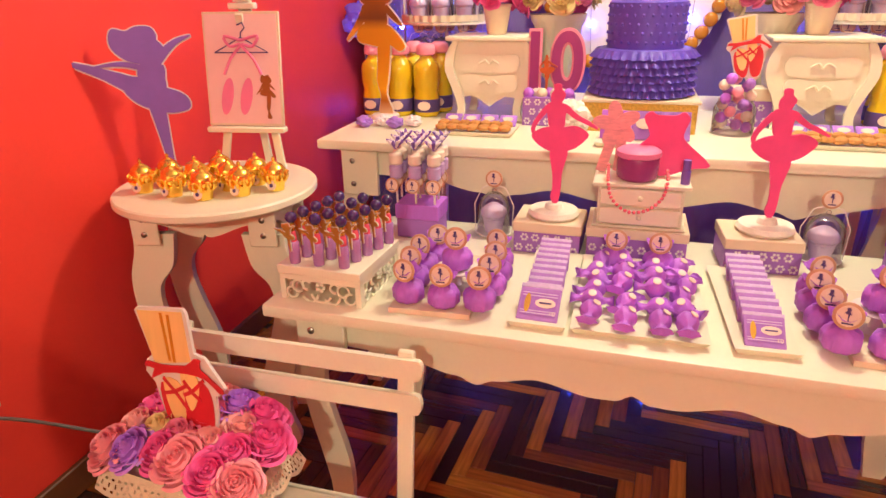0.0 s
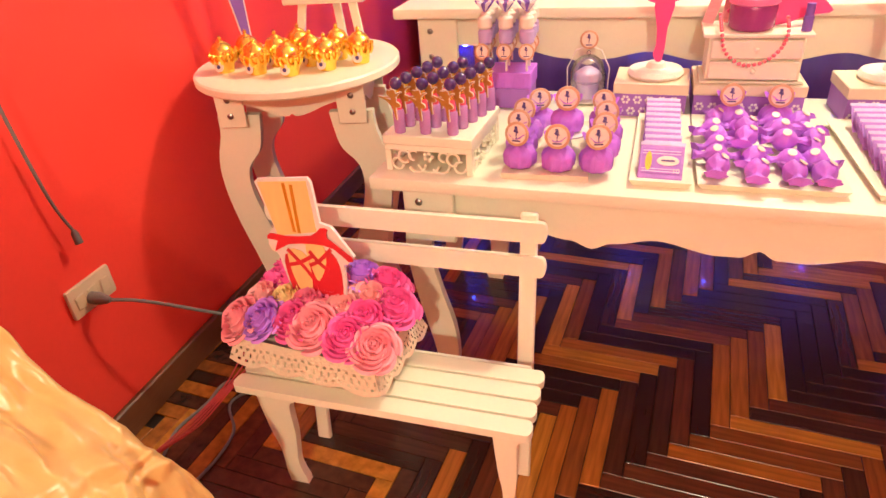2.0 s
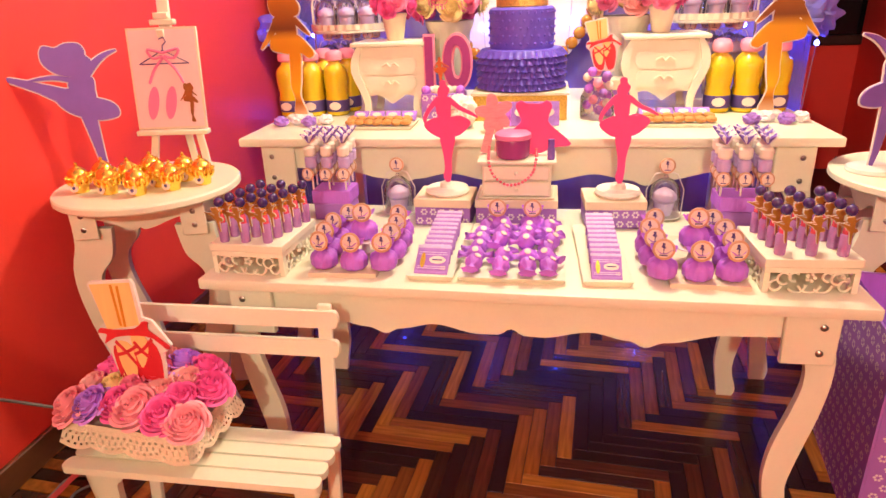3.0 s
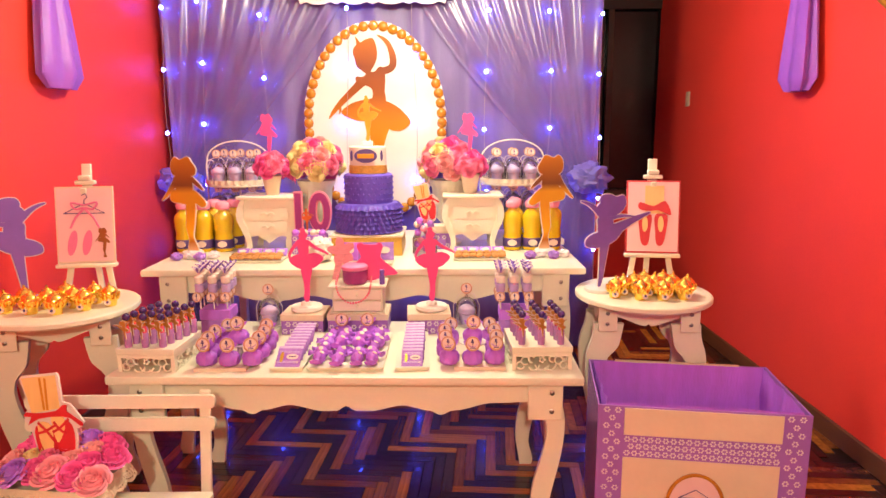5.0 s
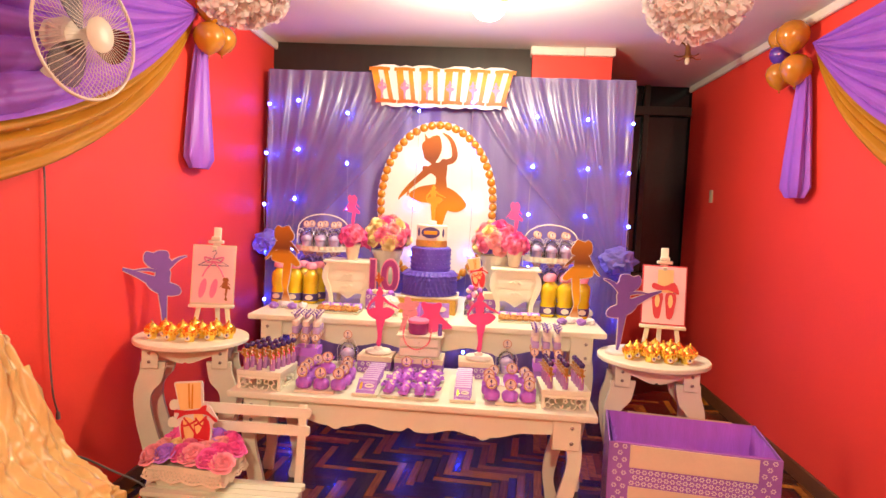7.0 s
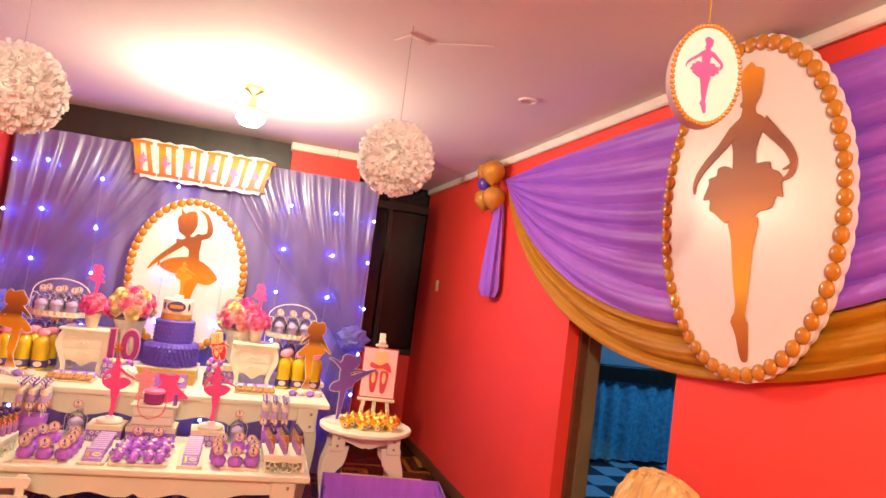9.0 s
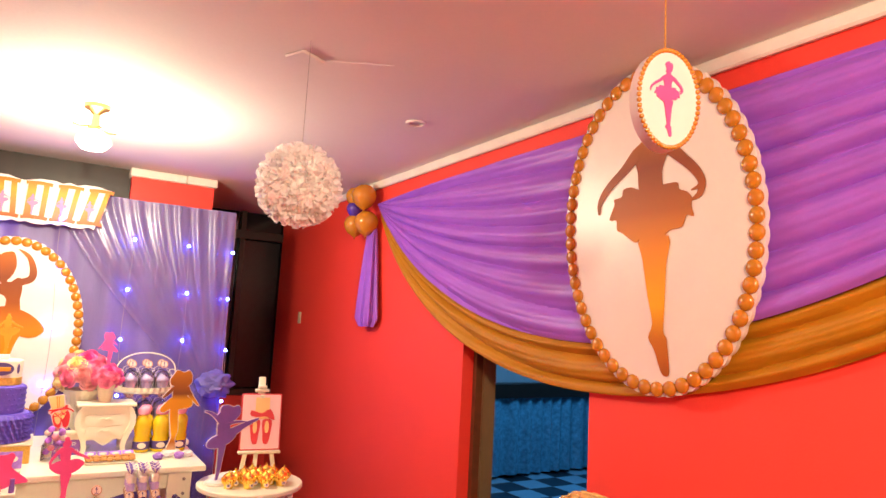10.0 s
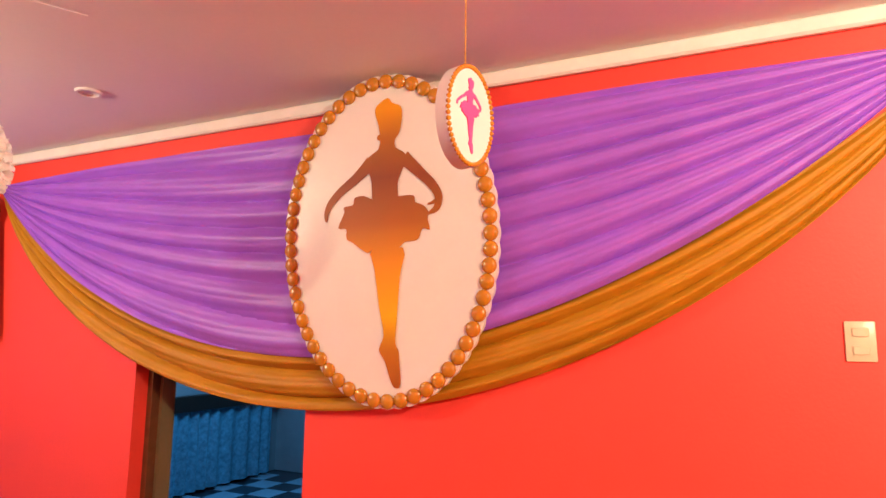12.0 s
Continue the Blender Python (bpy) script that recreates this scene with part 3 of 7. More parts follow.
def figure_down():
    """A slim dancer on both toes, arms opened low."""
    return [
        smooth_loop(((-0.022, 1), (0.016, 0.991), (0.022, 0.953), (0.053, 0.916), (0.034, 0.866), (0.009, 0.822), (-0.041, 0.822), (-0.066, 0.875), (-0.059, 0.922), (-0.041, 0.947), (-0.047, 0.984)), 3),
        smooth_loop(((-0.047, 0.853), (-0.097, 0.828), (-0.091, 0.759), (-0.059, 0.641), (0.047, 0.641), (0.059, 0.75), (0.078, 0.822), (0.022, 0.847)), 3),
        limb(((-0.084, 0.809), (-0.166, 0.709), (-0.203, 0.628), (-0.184, 0.566)), (0.053, 0.041, 0.034, 0.016)),
        limb(((0.059, 0.809), (0.147, 0.741), (0.241, 0.697), (0.322, 0.653)), (0.053, 0.041, 0.034, 0.016)),
        smooth_loop(((-0.059, 0.653), (-0.147, 0.628), (-0.212, 0.578), (-0.166, 0.509), (-0.053, 0.45), (0.109, 0.466), (0.203, 0.528), (0.253, 0.606), (0.153, 0.666), (0.047, 0.653)), 3),
        smooth_loop(((-0.053, 0.478), (-0.025, 0.266), (-0.019, 0.141), (-0.034, 0.059), (0, -0.003), (0.034, 0.016), (0.05, 0.109), (0.056, 0.266), (0.091, 0.478)), 3),
    ]

FIGURES = {"ruffled": figure_ruffled, "raised": figure_raised, "swept": figure_swept, "doll": figure_doll, "down": figure_down}


def dancer(h, thick, style, grow=0.0, mirror=False):
    """A plain cut-out figure in x and z, feet at the origin, joined into one mesh."""
    bm = bmesh.new()
    for i, p in enumerate(FIGURES[style]()):
        q = [Vector(((-v[0] if mirror else v[0]) * h, v[1] * h)) for v in p]
        if grow:
            n = len(q)
            turn = 1 if sum(q[k - 1].x * q[k].y - q[k].x * q[k - 1].y for k in range(n)) > 0 else -1
            wide = []
            for k in range(n):
                d = q[(k + 1) % n] - q[k - 1]
                out = Vector((d.y, -d.x)) * turn
                wide.append(q[k] + (out.normalized() * grow if out.length > 1e-9 else Vector((0, 0))))
            q = wide
        plate([tuple(v) for v in q], thick + 0.0002 * i, -0.0001 * i, bm)
    return bm


ROSE_RINGS = ((2, 0.12, 0.66, 0.0), (3, 0.25, 0.68, 0.02), (4, 0.42, 0.62, 0.06), (5, 0.62, 0.50, 0.12), (6, 0.83, 0.32, 0.18), (6, 1.02, 0.10, 0.22))


def petal(bm, r, ring, a0):
    """One cupped petal with a curled lip, of the given ring."""
    n, rad, top, curl = ROSE_RINGS[ring]
    half = math.pi / n * 1.25
    rows = []
    for j in range(5):
        v = j / 4
        lip = max(0.0, v - 0.7) / 0.3
        row = []
        for i in range(7):
            u = i / 6 * 2 - 1
            a = a0 + u * half
            rr = r * (rad * (0.62 + 0.38 * math.sqrt(v)) * (1 - 0.13 * u + 0.05 * (1 - u * u)) + curl * 0.55 * lip * (1 - u * u))
            z = r * (-0.25 + (top + 0.25) * v * (1 - 0.16 * u ** 4) - curl * 0.7 * lip * lip)
            row.append(bm.verts.new((rr * math.cos(a), rr * math.sin(a), z)))
        rows.append(row)
    for p, q in zip(rows, rows[1:]):
        for i in range(6):
            bm.faces.new((p[i], p[i + 1], q[i + 1], q[i]))
    return bm


def rose_core(r, bm=None):
    return lathe([(0.0, -r * 0.25), (r * 0.7, -r * 0.2), (r * 0.62, r * 0.05), (r * 0.3, r * 0.38), (0, r * 0.45)], 12, bm, False)


def rose_mesh(r, seed):
    """A small foam rose in one piece."""
    rnd = random.Random(seed)
    bm = bmesh.new()
    for ring, (n, rad, top, curl) in enumerate(ROSE_RINGS):
        for k in range(n):
            petal(bm, r, ring, 2 * math.pi * k / n + ring * 0.9 + rnd.uniform(-0.12, 0.12))
    rose_core(r, bm)
    return bm


PETALS = {}


def petal_rose(parent, m, colour, r, seed):
    """A large foam rose whose petals are pieces of their own."""
    rnd = random.Random(seed)
    bud = part("rose", rose_core(r), M_ROSE[colour], parent, m=m)
    for ring, (n, rad, top, curl) in enumerate(ROSE_RINGS):
        for k in range(n):
            turn = Matrix.Rotation(2 * math.pi * k / n + ring * 0.9 + rnd.uniform(-0.12, 0.12), 4, "Z")
            key = (ring, colour, r)
            if key not in PETALS:
                p = link("petal", petal(bmesh.new(), r, ring, 0.0), M_ROSE[colour], bud, True, 60)
                PETALS[key] = p.data
            else:
                p = new("petal", PETALS[key])
                p.parent = bud
            p.matrix_basis = turn


ROSES = {}


def rose(parent, m, colour, r):
    key = (colour, round(r, 4))
    if key not in ROSES:
        ob = link("rose", rose_mesh(r, len(ROSES)), M_ROSE[colour], parent, True, 60)
        ROSES[key] = ob.data
        ob.matrix_basis = m
        return ob
    ob = new("rose", ROSES[key])
    ob.parent = parent
    ob.matrix_basis = m
    return ob


def up_at(place, normal, spin):
    q = Vector(normal).to_track_quat("Z", "Y")
    return Matrix.Translation(place) @ q.to_matrix().to_4x4() @ Matrix.Rotation(spin, 4, "Z")


def small_flowers(points, r, axis="y"):
    """Six-petalled flower prints, a hair proud of the face that they lie on."""
    bm = bmesh.new()
    for u, v in points:
        for k in range(6):
            a = math.pi / 3 * k
            c = (u + r * 0.62 * math.cos(a), v + r * 0.62 * math.sin(a))
            ring = [(c[0] + r * 0.3 * math.cos(t), c[1] + r * 0.3 * math.sin(t)) for t in (math.pi / 3 * i for i in range(6))]
            vs = [bm.verts.new((p[0], 0, p[1])) for p in ring]
            bm.faces.new(vs)
    return bm


def flower_rows(w, h, step):
    out = []
    rows = max(1, int(h / step))
    for j in range(rows):
        z = (j + 0.5) * h / rows
        n = max(1, int(w / step))
        for i in range(n):
            x = (i + 0.5 + (0.5 if j % 2 else 0)) * w / n
            if x < w - step * 0.4:
                out.append((x, z))
    return out


def font_mesh(text, size, depth, fat=0.0):
    cu = bpy.data.curves.new("letters", "FONT")
    cu.body, cu.size, cu.extrude, cu.offset = text, size, depth, fat
    cu.align_x = "CENTER"
    ob = bpy.data.objects.new("letters", cu)
    me = bpy.data.meshes.new_from_object(ob)
    bpy.data.objects.remove(ob)
    bm = bmesh.new()
    bm.from_mesh(me)
    bpy.data.meshes.remove(me)
    bmesh.ops.rotate(bm, verts=bm.verts[:], cent=(0, 0, 0), matrix=Matrix.Rotation(radians(90), 3, "X"))
    return bm


# ---- party tables ----
def cabriole(h, w, thick, flip=1):
    """An S-shaped sawn leg in x and z, from the floor to h; it bulges towards flip."""
    outer = ((0.82, 1.0), (0.85, 0.92), (0.98, 0.82), (1.0, 0.70), (0.90, 0.54), (0.70, 0.35), (0.57, 0.18), (0.72, 0.05), (0.66, 0.0))
    inner = ((0.28, 0.0), (0.22, 0.08), (0.12, 0.22), (0.18, 0.38), (0.38, 0.54), (0.52, 0.68), (0.48, 0.78), (0.24, 0.85), (0.16, 0.91), (0.1, 1.0))
    pts = smooth_loop(outer, 3, False) + smooth_loop(inner, 3, False)
    return plate([(flip * w * (p[0] - 0.45), h * p[1]) for p in pts], thick)


# the apron's lower edge, from the middle outwards: place along it and depth
APRON = ((0.0, 0.72), (0.05, 0.86), (0.12, 0.87), (0.30, 0.70), (0.44, 0.84), (0.50, 0.97), (0.57, 0.84), (0.78, 0.62), (1.0, 0.58), (1.01, 0.58))


def console_table(name, m, w, d, h, apron_h, label):
    t = thing(name, m, label, "table", "white party tables")
    part("tabletop", box(-w / 2, w / 2, 0, d, h - 0.028, h, 0.006, seg=2), M_WHITE, t)
    lw = 0.11
    x_leg = w / 2 - 0.115
    inner = 2 * (x_leg - lw * 0.55)
    pts = [(-inner / 2 - 0.03, h - 0.03), (inner / 2 + 0.03, h - 0.03)]
    for i in range(121):
        u = 1 - i / 60
        s = abs(u)
        k = max(j for j in range(len(APRON) - 1) if APRON[j][0] <= s)
        (s0, d0), (s1, d1) = APRON[k], APRON[k + 1]
        f = (s - s0) / (s1 - s0)
        drop = apron_h * (d0 + (d1 - d0) * f * f * (3 - 2 * f))
        pts.append((u * (inner / 2 + 0.03), h - 0.03 - drop))
    part("apron", plate(pts, 0.015, 0.046), M_WHITE, t)
    part("apron", box(-inner / 2, inner / 2, d - 0.06, d - 0.045, h - 0.03 - apron_h * 0.7, h - 0.03, 0.002), M_WHITE, t)
    bolt = None
    for sx in (-1, 1):
        part("apron", box(sx * (x_leg) - 0.0075, sx * x_leg + 0.0075, 0.06, d - 0.06, h - 0.03 - apron_h * 0.8, h - 0.03, 0.002), M_WHITE, t)
        for y in (0.028, d - 0.045):
            part("leg_block", box(sx * x_leg - lw / 2, sx * x_leg + lw / 2, y, y + 0.0165, h - 0.03 - apron_h * 1.05, h - 0.03, 0.003), M_WHITE, t)
            lg = cabriole(h - 0.035, lw * 1.08, 0.02, sx)
            bmesh.ops.translate(lg, verts=lg.verts[:], vec=(sx * x_leg, y + 0.017, 0))
            part("leg", lg, M_WHITE, t)
        for z in (0.25, 0.75):
            mm = Matrix.Translation((sx * (x_leg + 0.02), 0.028, h - 0.03 - apron_h * 1.05 * z)) @ Matrix.Rotation(radians(90), 4, "X")
            if bolt is None:
                bolt = part("bolt", lathe([(0.0075, -0.002), (0.008, 0.003), (0.004, 0.006), (0, 0.0065)], 12), M_STEEL, t, "steel dome bolt", m=mm)
            else:
                share(bolt, t, mm)
    return t


console_table("party_table", pose(0, -0.016, 0, 0, 0, -1.2), 1.5, 0.60, 0.605, 0.118, "low white lacquered table with scalloped apron and cabriole legs")
console_table("party_table", pose(-0.005, 0.600, 0), 1.785, 0.685, 0.815, 0.13, "taller white lacquered table with scalloped apron behind the low one")


def round_table(m, label):
    t = thing("round_table", m, label, "table", "white round side tables")
    h, r = 0.742, 0.255
    part("tabletop", lathe([(r - 0.004, h - 0.022), (r, h - 0.018), (r, h - 0.004), (r - 0.004, h)], 56), M_WHITE, t)
    pts = [(-0.20, 0), (0.20, 0)]
    for i in range(41):
        u = 1 - i / 20
        s = abs(u)
        pts.append((u * 0.20, -(0.063 + 0.018 * math.cos(math.pi * s / 0.75) - (0.008 * (1 - s / 0.06) if s < 0.06 else 0))))
    bolt = None
    for sy in (-1, 1):
        turn = Matrix.Rotation(radians(0 if sy < 0 else 180), 4, "Z")
        part("apron", plate([(x * 0.9, h - 0.023 + z) for x, z in pts], 0.013, -0.120), M_WHITE, t, m=turn)
        part("apron", plate([(x * 0.6, h - 0.023 + z) for x, z in pts], 0.013, -0.175), M_WHITE, t, m=turn @ Matrix.Rotation(radians(90), 4, "Z"))
        for sx in (-1, 1):
            part("leg_block", box(sx * 0.150 - 0.035, sx * 0.150 + 0.035, -0.126, -0.1205, h - 0.125, h - 0.024, 0.002), M_WHITE, t, m=turn)
            part("leg", cabriole(h - 0.10, 0.15, 0.022, sx), M_WHITE, t, m=turn @ Matrix.Translation((sx * 0.140, -0.106, 0)))
            for z in (0.055, 0.095):
                mm = turn @ Matrix.Translation((sx * 0.152, -0.126, h - z)) @ Matrix.Rotation(radians(90), 4, "X")
                if bolt is None:
                    bolt = part("bolt", lathe([(0.007, -0.002), (0.0075, 0.003), (0.004, 0.005), (0, 0.0055)], 12), M_STEEL, t, "steel dome bolt", m=mm)
                else:
                    share(bolt, t, mm)
    return t


RT_L, RT_R = (-1.066, 0.355), (1.085, 0.505)
round_table(pose(*RT_L, 0, 0, 0, 12), "white lacquered round side table by the red wall")
round_table(pose(*RT_R, 0, 0, 0, -4), "white lacquered round side table by the cardboard box")


# ---- bench with the basket of roses ----
def bench(m):
    t = thing("bench", m, "small white slatted wooden bench with an open back", "bench")
    # origin at the seat's front right end, x runs along the seat to the left
    L, hs = 0.57, 0.325
    ends = [(-L + 0.010 - 0.010 * math.sin(a), 0.018 - 0.018 * math.cos(a)) for a in (math.pi * i / 8 for i in range(9))] + [(-0.010 + 0.010 * math.sin(a), 0.018 + 0.018 * math.cos(a)) for a in (math.pi * i / 8 for i in range(9))]
    one = plate(ends, 0.016)
    bmesh.ops.transform(one, matrix=Matrix.Translation((0, 0, hs)) @ Matrix.Rotation(radians(-90), 4, "X") @ Matrix.Scale(-1, 4, (0, 0, 1)), verts=one.verts[:])
    bmesh.ops.recalc_face_normals(one, faces=one.faces[:])
    sl = part("slat", one, M_WHITE, t)
    for k in (1, 2, 3):
        share(sl, t, Matrix.Translation((0, 0.042 * k, 0.0)))
    bs = part("back_rail", plate([(-L + 0.010 - 0.010 * math.sin(a), 0.0195 - 0.0195 * math.cos(a)) for a in (math.pi * i / 8 for i in range(9))] + [(-0.010 + 0.010 * math.sin(a), 0.0195 + 0.0195 * math.cos(a)) for a in (math.pi * i / 8 for i in range(9))], 0.014), M_WHITE, t, m=pose(-0.015, 0.212, 0.545, -8))
    share(bs, t, pose(-0.015, 0.202, 0.478, -8))
    part("front_rail", box(-L + 0.03, -0.03, 0.006, 0.018, hs - 0.055, hs - 0.017, 0.003), M_WHITE, t)
    part("back_rail", box(-L + 0.03, -0.03, 0.145, 0.157, hs - 0.055, hs - 0.017, 0.003), M_WHITE, t)
    for x in (-L + 0.05, -0.05):
        post = part("post", box(-0.016, 0.016, 0, 0.014, 0, 0.60, 0.003), M_WHITE, t, m=pose(x, 0.146, 0.0, -8, 0, 0))
        k = 1.0 if x < -0.3 else 0.62
        lg = plate([(p[0] * k, p[1]) for p in smooth_loop([(-0.045, hs - 0.02), (0.042, hs - 0.02), (0.040, hs - 0.075), (0.024, hs - 0.095), (0.022, hs * 0.45), (0.012, 0.06), (0.024, 0.0), (-0.018, 0.0), (-0.022, 0.1), (-0.036, hs * 0.5)], 3)], 0.018)
        part("side_rail", box(x - 0.008, x + 0.008, 0.021, 0.144, hs - 0.060, hs - 0.018, 0.003), M_WHITE, t)
        part("leg", lg, M_WHITE, t, m=pose(x, 0.02, 0, 0, 0, 0))
    return t


bench(pose(-0.355, -0.315, 0, 0, 0, 0))


def slippers_cutout(t, h, thick):
    """A flat cut-out of two ballet shoes with ribbons, base at the origin."""
    def flat(pts, soft=0):
        pts = smooth_loop(pts, soft) if soft else pts
        return [(p[0] * h * 0.9, p[1] * h) for p in pts]
    board = part("board", plate(flat(((-0.10, 0.0), (-0.2, 0.28), (-0.24, 0.40), (-0.33, 0.47), (-0.31, 0.57), (-0.25, 0.62), (-0.39, 0.94), (-0.36, 0.97), (0.10, 1.05), (0.13, 1.02), (0.18, 0.73), (0.28, 0.72), (0.47, 0.53), (0.41, 0.46), (0.37, 0.45), (0.38, 0.3), (0.35, 0.03), (0.2, -0.01))), thick), M_PAPER, t)
    part("shaft_print", plate(flat(((-0.36, 0.945), (0.095, 1.025), (0.15, 0.66), (-0.22, 0.56))), 0.002, -0.0012), M_SKIN, board)
    for x0, x1 in ((-0.13, -0.09), (-0.06, -0.045)):
        part("crease_print", plate(flat(((x0, 0.975), (x0 + 0.03, 0.98), (x1 + 0.05, 0.62), (x1 + 0.02, 0.62))), 0.002, -0.0016), M_AMBER, board)
    for pts in (((-0.17, 0.42), (-0.15, 0.2), (-0.08, 0.07), (0.03, 0.0), (0.10, 0.05), (0.11, 0.28), (0.05, 0.43)), ((0.07, 0.5), (0.27, 0.52), (0.35, 0.36), (0.33, 0.07), (0.22, 0.01), (0.15, 0.1), (0.10, 0.3))):
        part("shoe_print", plate(flat(pts, 3), 0.002, -0.0020), M_RED_RIBBON, board)
    for pts in (((-0.13, 0.47), (-0.12, 0.30), (-0.05, 0.15), (0.03, 0.12), (0.07, 0.22), (0.04, 0.45)), ((0.04, 0.56), (0.19, 0.57), (0.22, 0.44), (0.14, 0.27), (0.08, 0.36))):
        part("foot_print", plate(flat(pts, 3), 0.002, -0.0026), M_SKIN, board)
    for k, pts in enumerate((((-0.16, 0.34), (-0.04, 0.38), (0.09, 0.46)), ((-0.14, 0.47), (-0.03, 0.39), (0.10, 0.27)), ((0.06, 0.38), (0.16, 0.44), (0.27, 0.55)), ((0.07, 0.50), (0.16, 0.42), (0.24, 0.38)))):
        part("ribbon_print", plate(flat(strip(smooth_loop(pts, 3, False), [0.03] * 7)), 0.002, -0.0032 - 0.0003 * (k % 2)), M_RED_RIBBON, board)
    part("bow_print", plate(flat(((-0.32, 0.52), (-0.29, 0.57), (-0.15, 0.575), (0.1, 0.625), (0.19, 0.70), (0.26, 0.70), (0.25, 0.635), (0.46, 0.53), (0.43, 0.49), (0.30, 0.565), (0.12, 0.565), (-0.12, 0.515), (-0.26, 0.43), (-0.22, 0.525)), 2), 0.002, -0.0041), M_RED_RIBBON, board)


BASKET = pose(-0.762, -0.240, 0.326, 0, 0, -6)
bk = thing("rose_basket", BASKET, "white lace-trimmed planter box full of pink foam roses", "flower box")
bm = bmesh.new()
b0 = [bm.verts.new(v) for v in ((-0.115, -0.065, 0), (0.115, -0.065, 0), (0.115, 0.065, 0), (-0.115, 0.065, 0))]
b1 = [bm.verts.new(v) for v in ((-0.145, -0.085, 0.075), (0.145, -0.085, 0.075), (0.145, 0.085, 0.075), (-0.145, 0.085, 0.075))]
for i in range(4):
    bm.faces.new((b0[i], b0[(i + 1) % 4], b1[(i + 1) % 4], b1[i]))
bm.faces.new(b0[::-1])
bm.faces.new(b1)
part("planter", bm, M_WHITE, bk)


def lace_at(u, v):
    a = u * 4
    k = int(a) % 4
    f = a - int(a)
    c = ((-0.15, -0.09), (0.15, -0.09), (0.15, 0.09), (-0.15, 0.09))
    x = c[k][0] + (c[(k + 1) % 4][0] - c[k][0]) * f
    y = c[k][1] + (c[(k + 1) % 4][1] - c[k][1]) * f
    drop = 0.046 + 0.012 * abs(math.sin(u * 4 * math.pi * 4))
    return (x * (0.97 + 0.10 * v), y * (0.97 + 0.16 * v), 0.088 - drop * v)


lace = sheet(lace_at, 400, 12)
lace.faces.ensure_lookup_table()
bmesh.ops.delete(lace, geom=[f for i, f in enumerate(lace.faces) if ((i // 12) % 5 < 2 and i % 12 in (4, 9)) or ((i // 12) % 5 == 3 and i % 12 in (6, 7))], context="FACES_ONLY")
part("lace_trim", lace, M_LACE, bk, "scalloped cream lace trim")
rnd = random.Random(4)
for j in range(4):
    for i in range(6):
        x = -0.135 + i * 0.054 + rnd.uniform(-0.008, 0.008) + (0.02 if j % 2 else 0)
        y = -0.062 + j * 0.047 + rnd.uniform(-0.006, 0.006)
        if x > 0.145 or (abs(x + 0.02) < 0.035 and j == 2):
            continue
        col = (2, 4, 1, 2, 1, 2, 5, 3, 0, 5, 1, 0, 1, 1, 4, 0, 5, 1, 1, 0, 5, 4, 1, 0)[(j * 6 + i) % 24]
        petal_rose(bk, up_at((x, y, 0.112 + 0.007 * j + 0.022 * (1 - (x / 0.15) ** 2)), (x * 3.0, y * 5 - 0.22, 1), rnd.uniform(0, 6)), col, rnd.choice((0.046, 0.041)), j * 6 + i)
sl = thing("ballet_shoes_cutout", pose(-0.796, -0.235, 0.440, -4, 3, -8), "flat cut-out of red ballet shoes with ribbons among roses", "cutout")
slippers_cutout(sl, 0.255, 0.006)


# ---- backdrop with its string lights ----
def backdrop_at(u, v):
    x = -1.29 + 2.53 * u
    z = 0.02 + 2.28 * v
    f = math.sin(x * 21 + 1.4 * math.sin(x * 3.1) + 0.5 * math.sin(z * 2.1 + x)) + 0.5 * math.sin(x * 47 + z)
    return (x, 1.96 + 0.008 * f, z)


bd = thing("backdrop", pose(0, 0, 0), "violet organza backdrop on a tall frame with string lights", "backdrop")
part("cloth", sheet(backdrop_at, 220, 14), M_BACKDROP, bd)
part("frame_bar", box(-1.30, 1.25, 1.985, 2.015, 2.27, 2.30, 0.004), M_WHITE, bd)
for x in (-1.295, 1.22):
    part("frame_bar", box(x, x + 0.03, 1.985, 2.015, 0, 2.27, 0.004), M_WHITE, bd)


def swag_at(sx):
    def f(u, v):
        # u: across the folds, v: from the top bar down to the tie and on to the floor
        top = -0.03 + sx * (0.12 + 1.14 * u)
        tie = -0.03 + sx * (1.10 + 0.13 * u)
        low = -0.03 + sx * (0.98 + 0.30 * u)
        if v < 0.62:
            k = v / 0.62
            x = top + (tie - top) * k ** 1.35
            z = 2.29 - 1.24 * k
        else:
            k = (v - 0.62) / 0.38
            x = tie + (low - tie) * k ** 0.6
            z = 1.05 - 1.03 * k
        fold = math.sin(u * 46 + 2 * math.sin(u * 9)) * (0.010 - 0.004 * abs(v - 0.62)) + 0.004 * math.sin(u * 113 + 3 * v) + 0.004 * math.sin(u * 71 - 5 * v)
        return (x, 1.915 + fold - 0.02 * math.sin(math.pi * min(v / 0.62, 1)), z)
    return f


M_ORGANZA = thin_cloth("sheer_violet_organza", (0.36, 0.28, 0.56), 0.35, 0.55, 0.13, 0.26)
for sx in (-1, 1):
    part("swag", sheet(swag_at(sx), 130, 24), M_ORGANZA, bd, "sheer shiny organza drawn aside")


def puff(r, seed, squash=0.8):
    bm = bmesh.new()
    bmesh.ops.create_icosphere(bm, subdivisions=4, radius=r)
    for v in bm.verts:
        d = noise.noise(v.co * (2.2 / r) + Vector((seed, 0, 0))) + 0.6 * noise.noise(v.co * (5.5 / r) + Vector((0, seed, 0)))
        v.co *= 1 + 0.32 * d
        v.co.z *= squash
    return bm


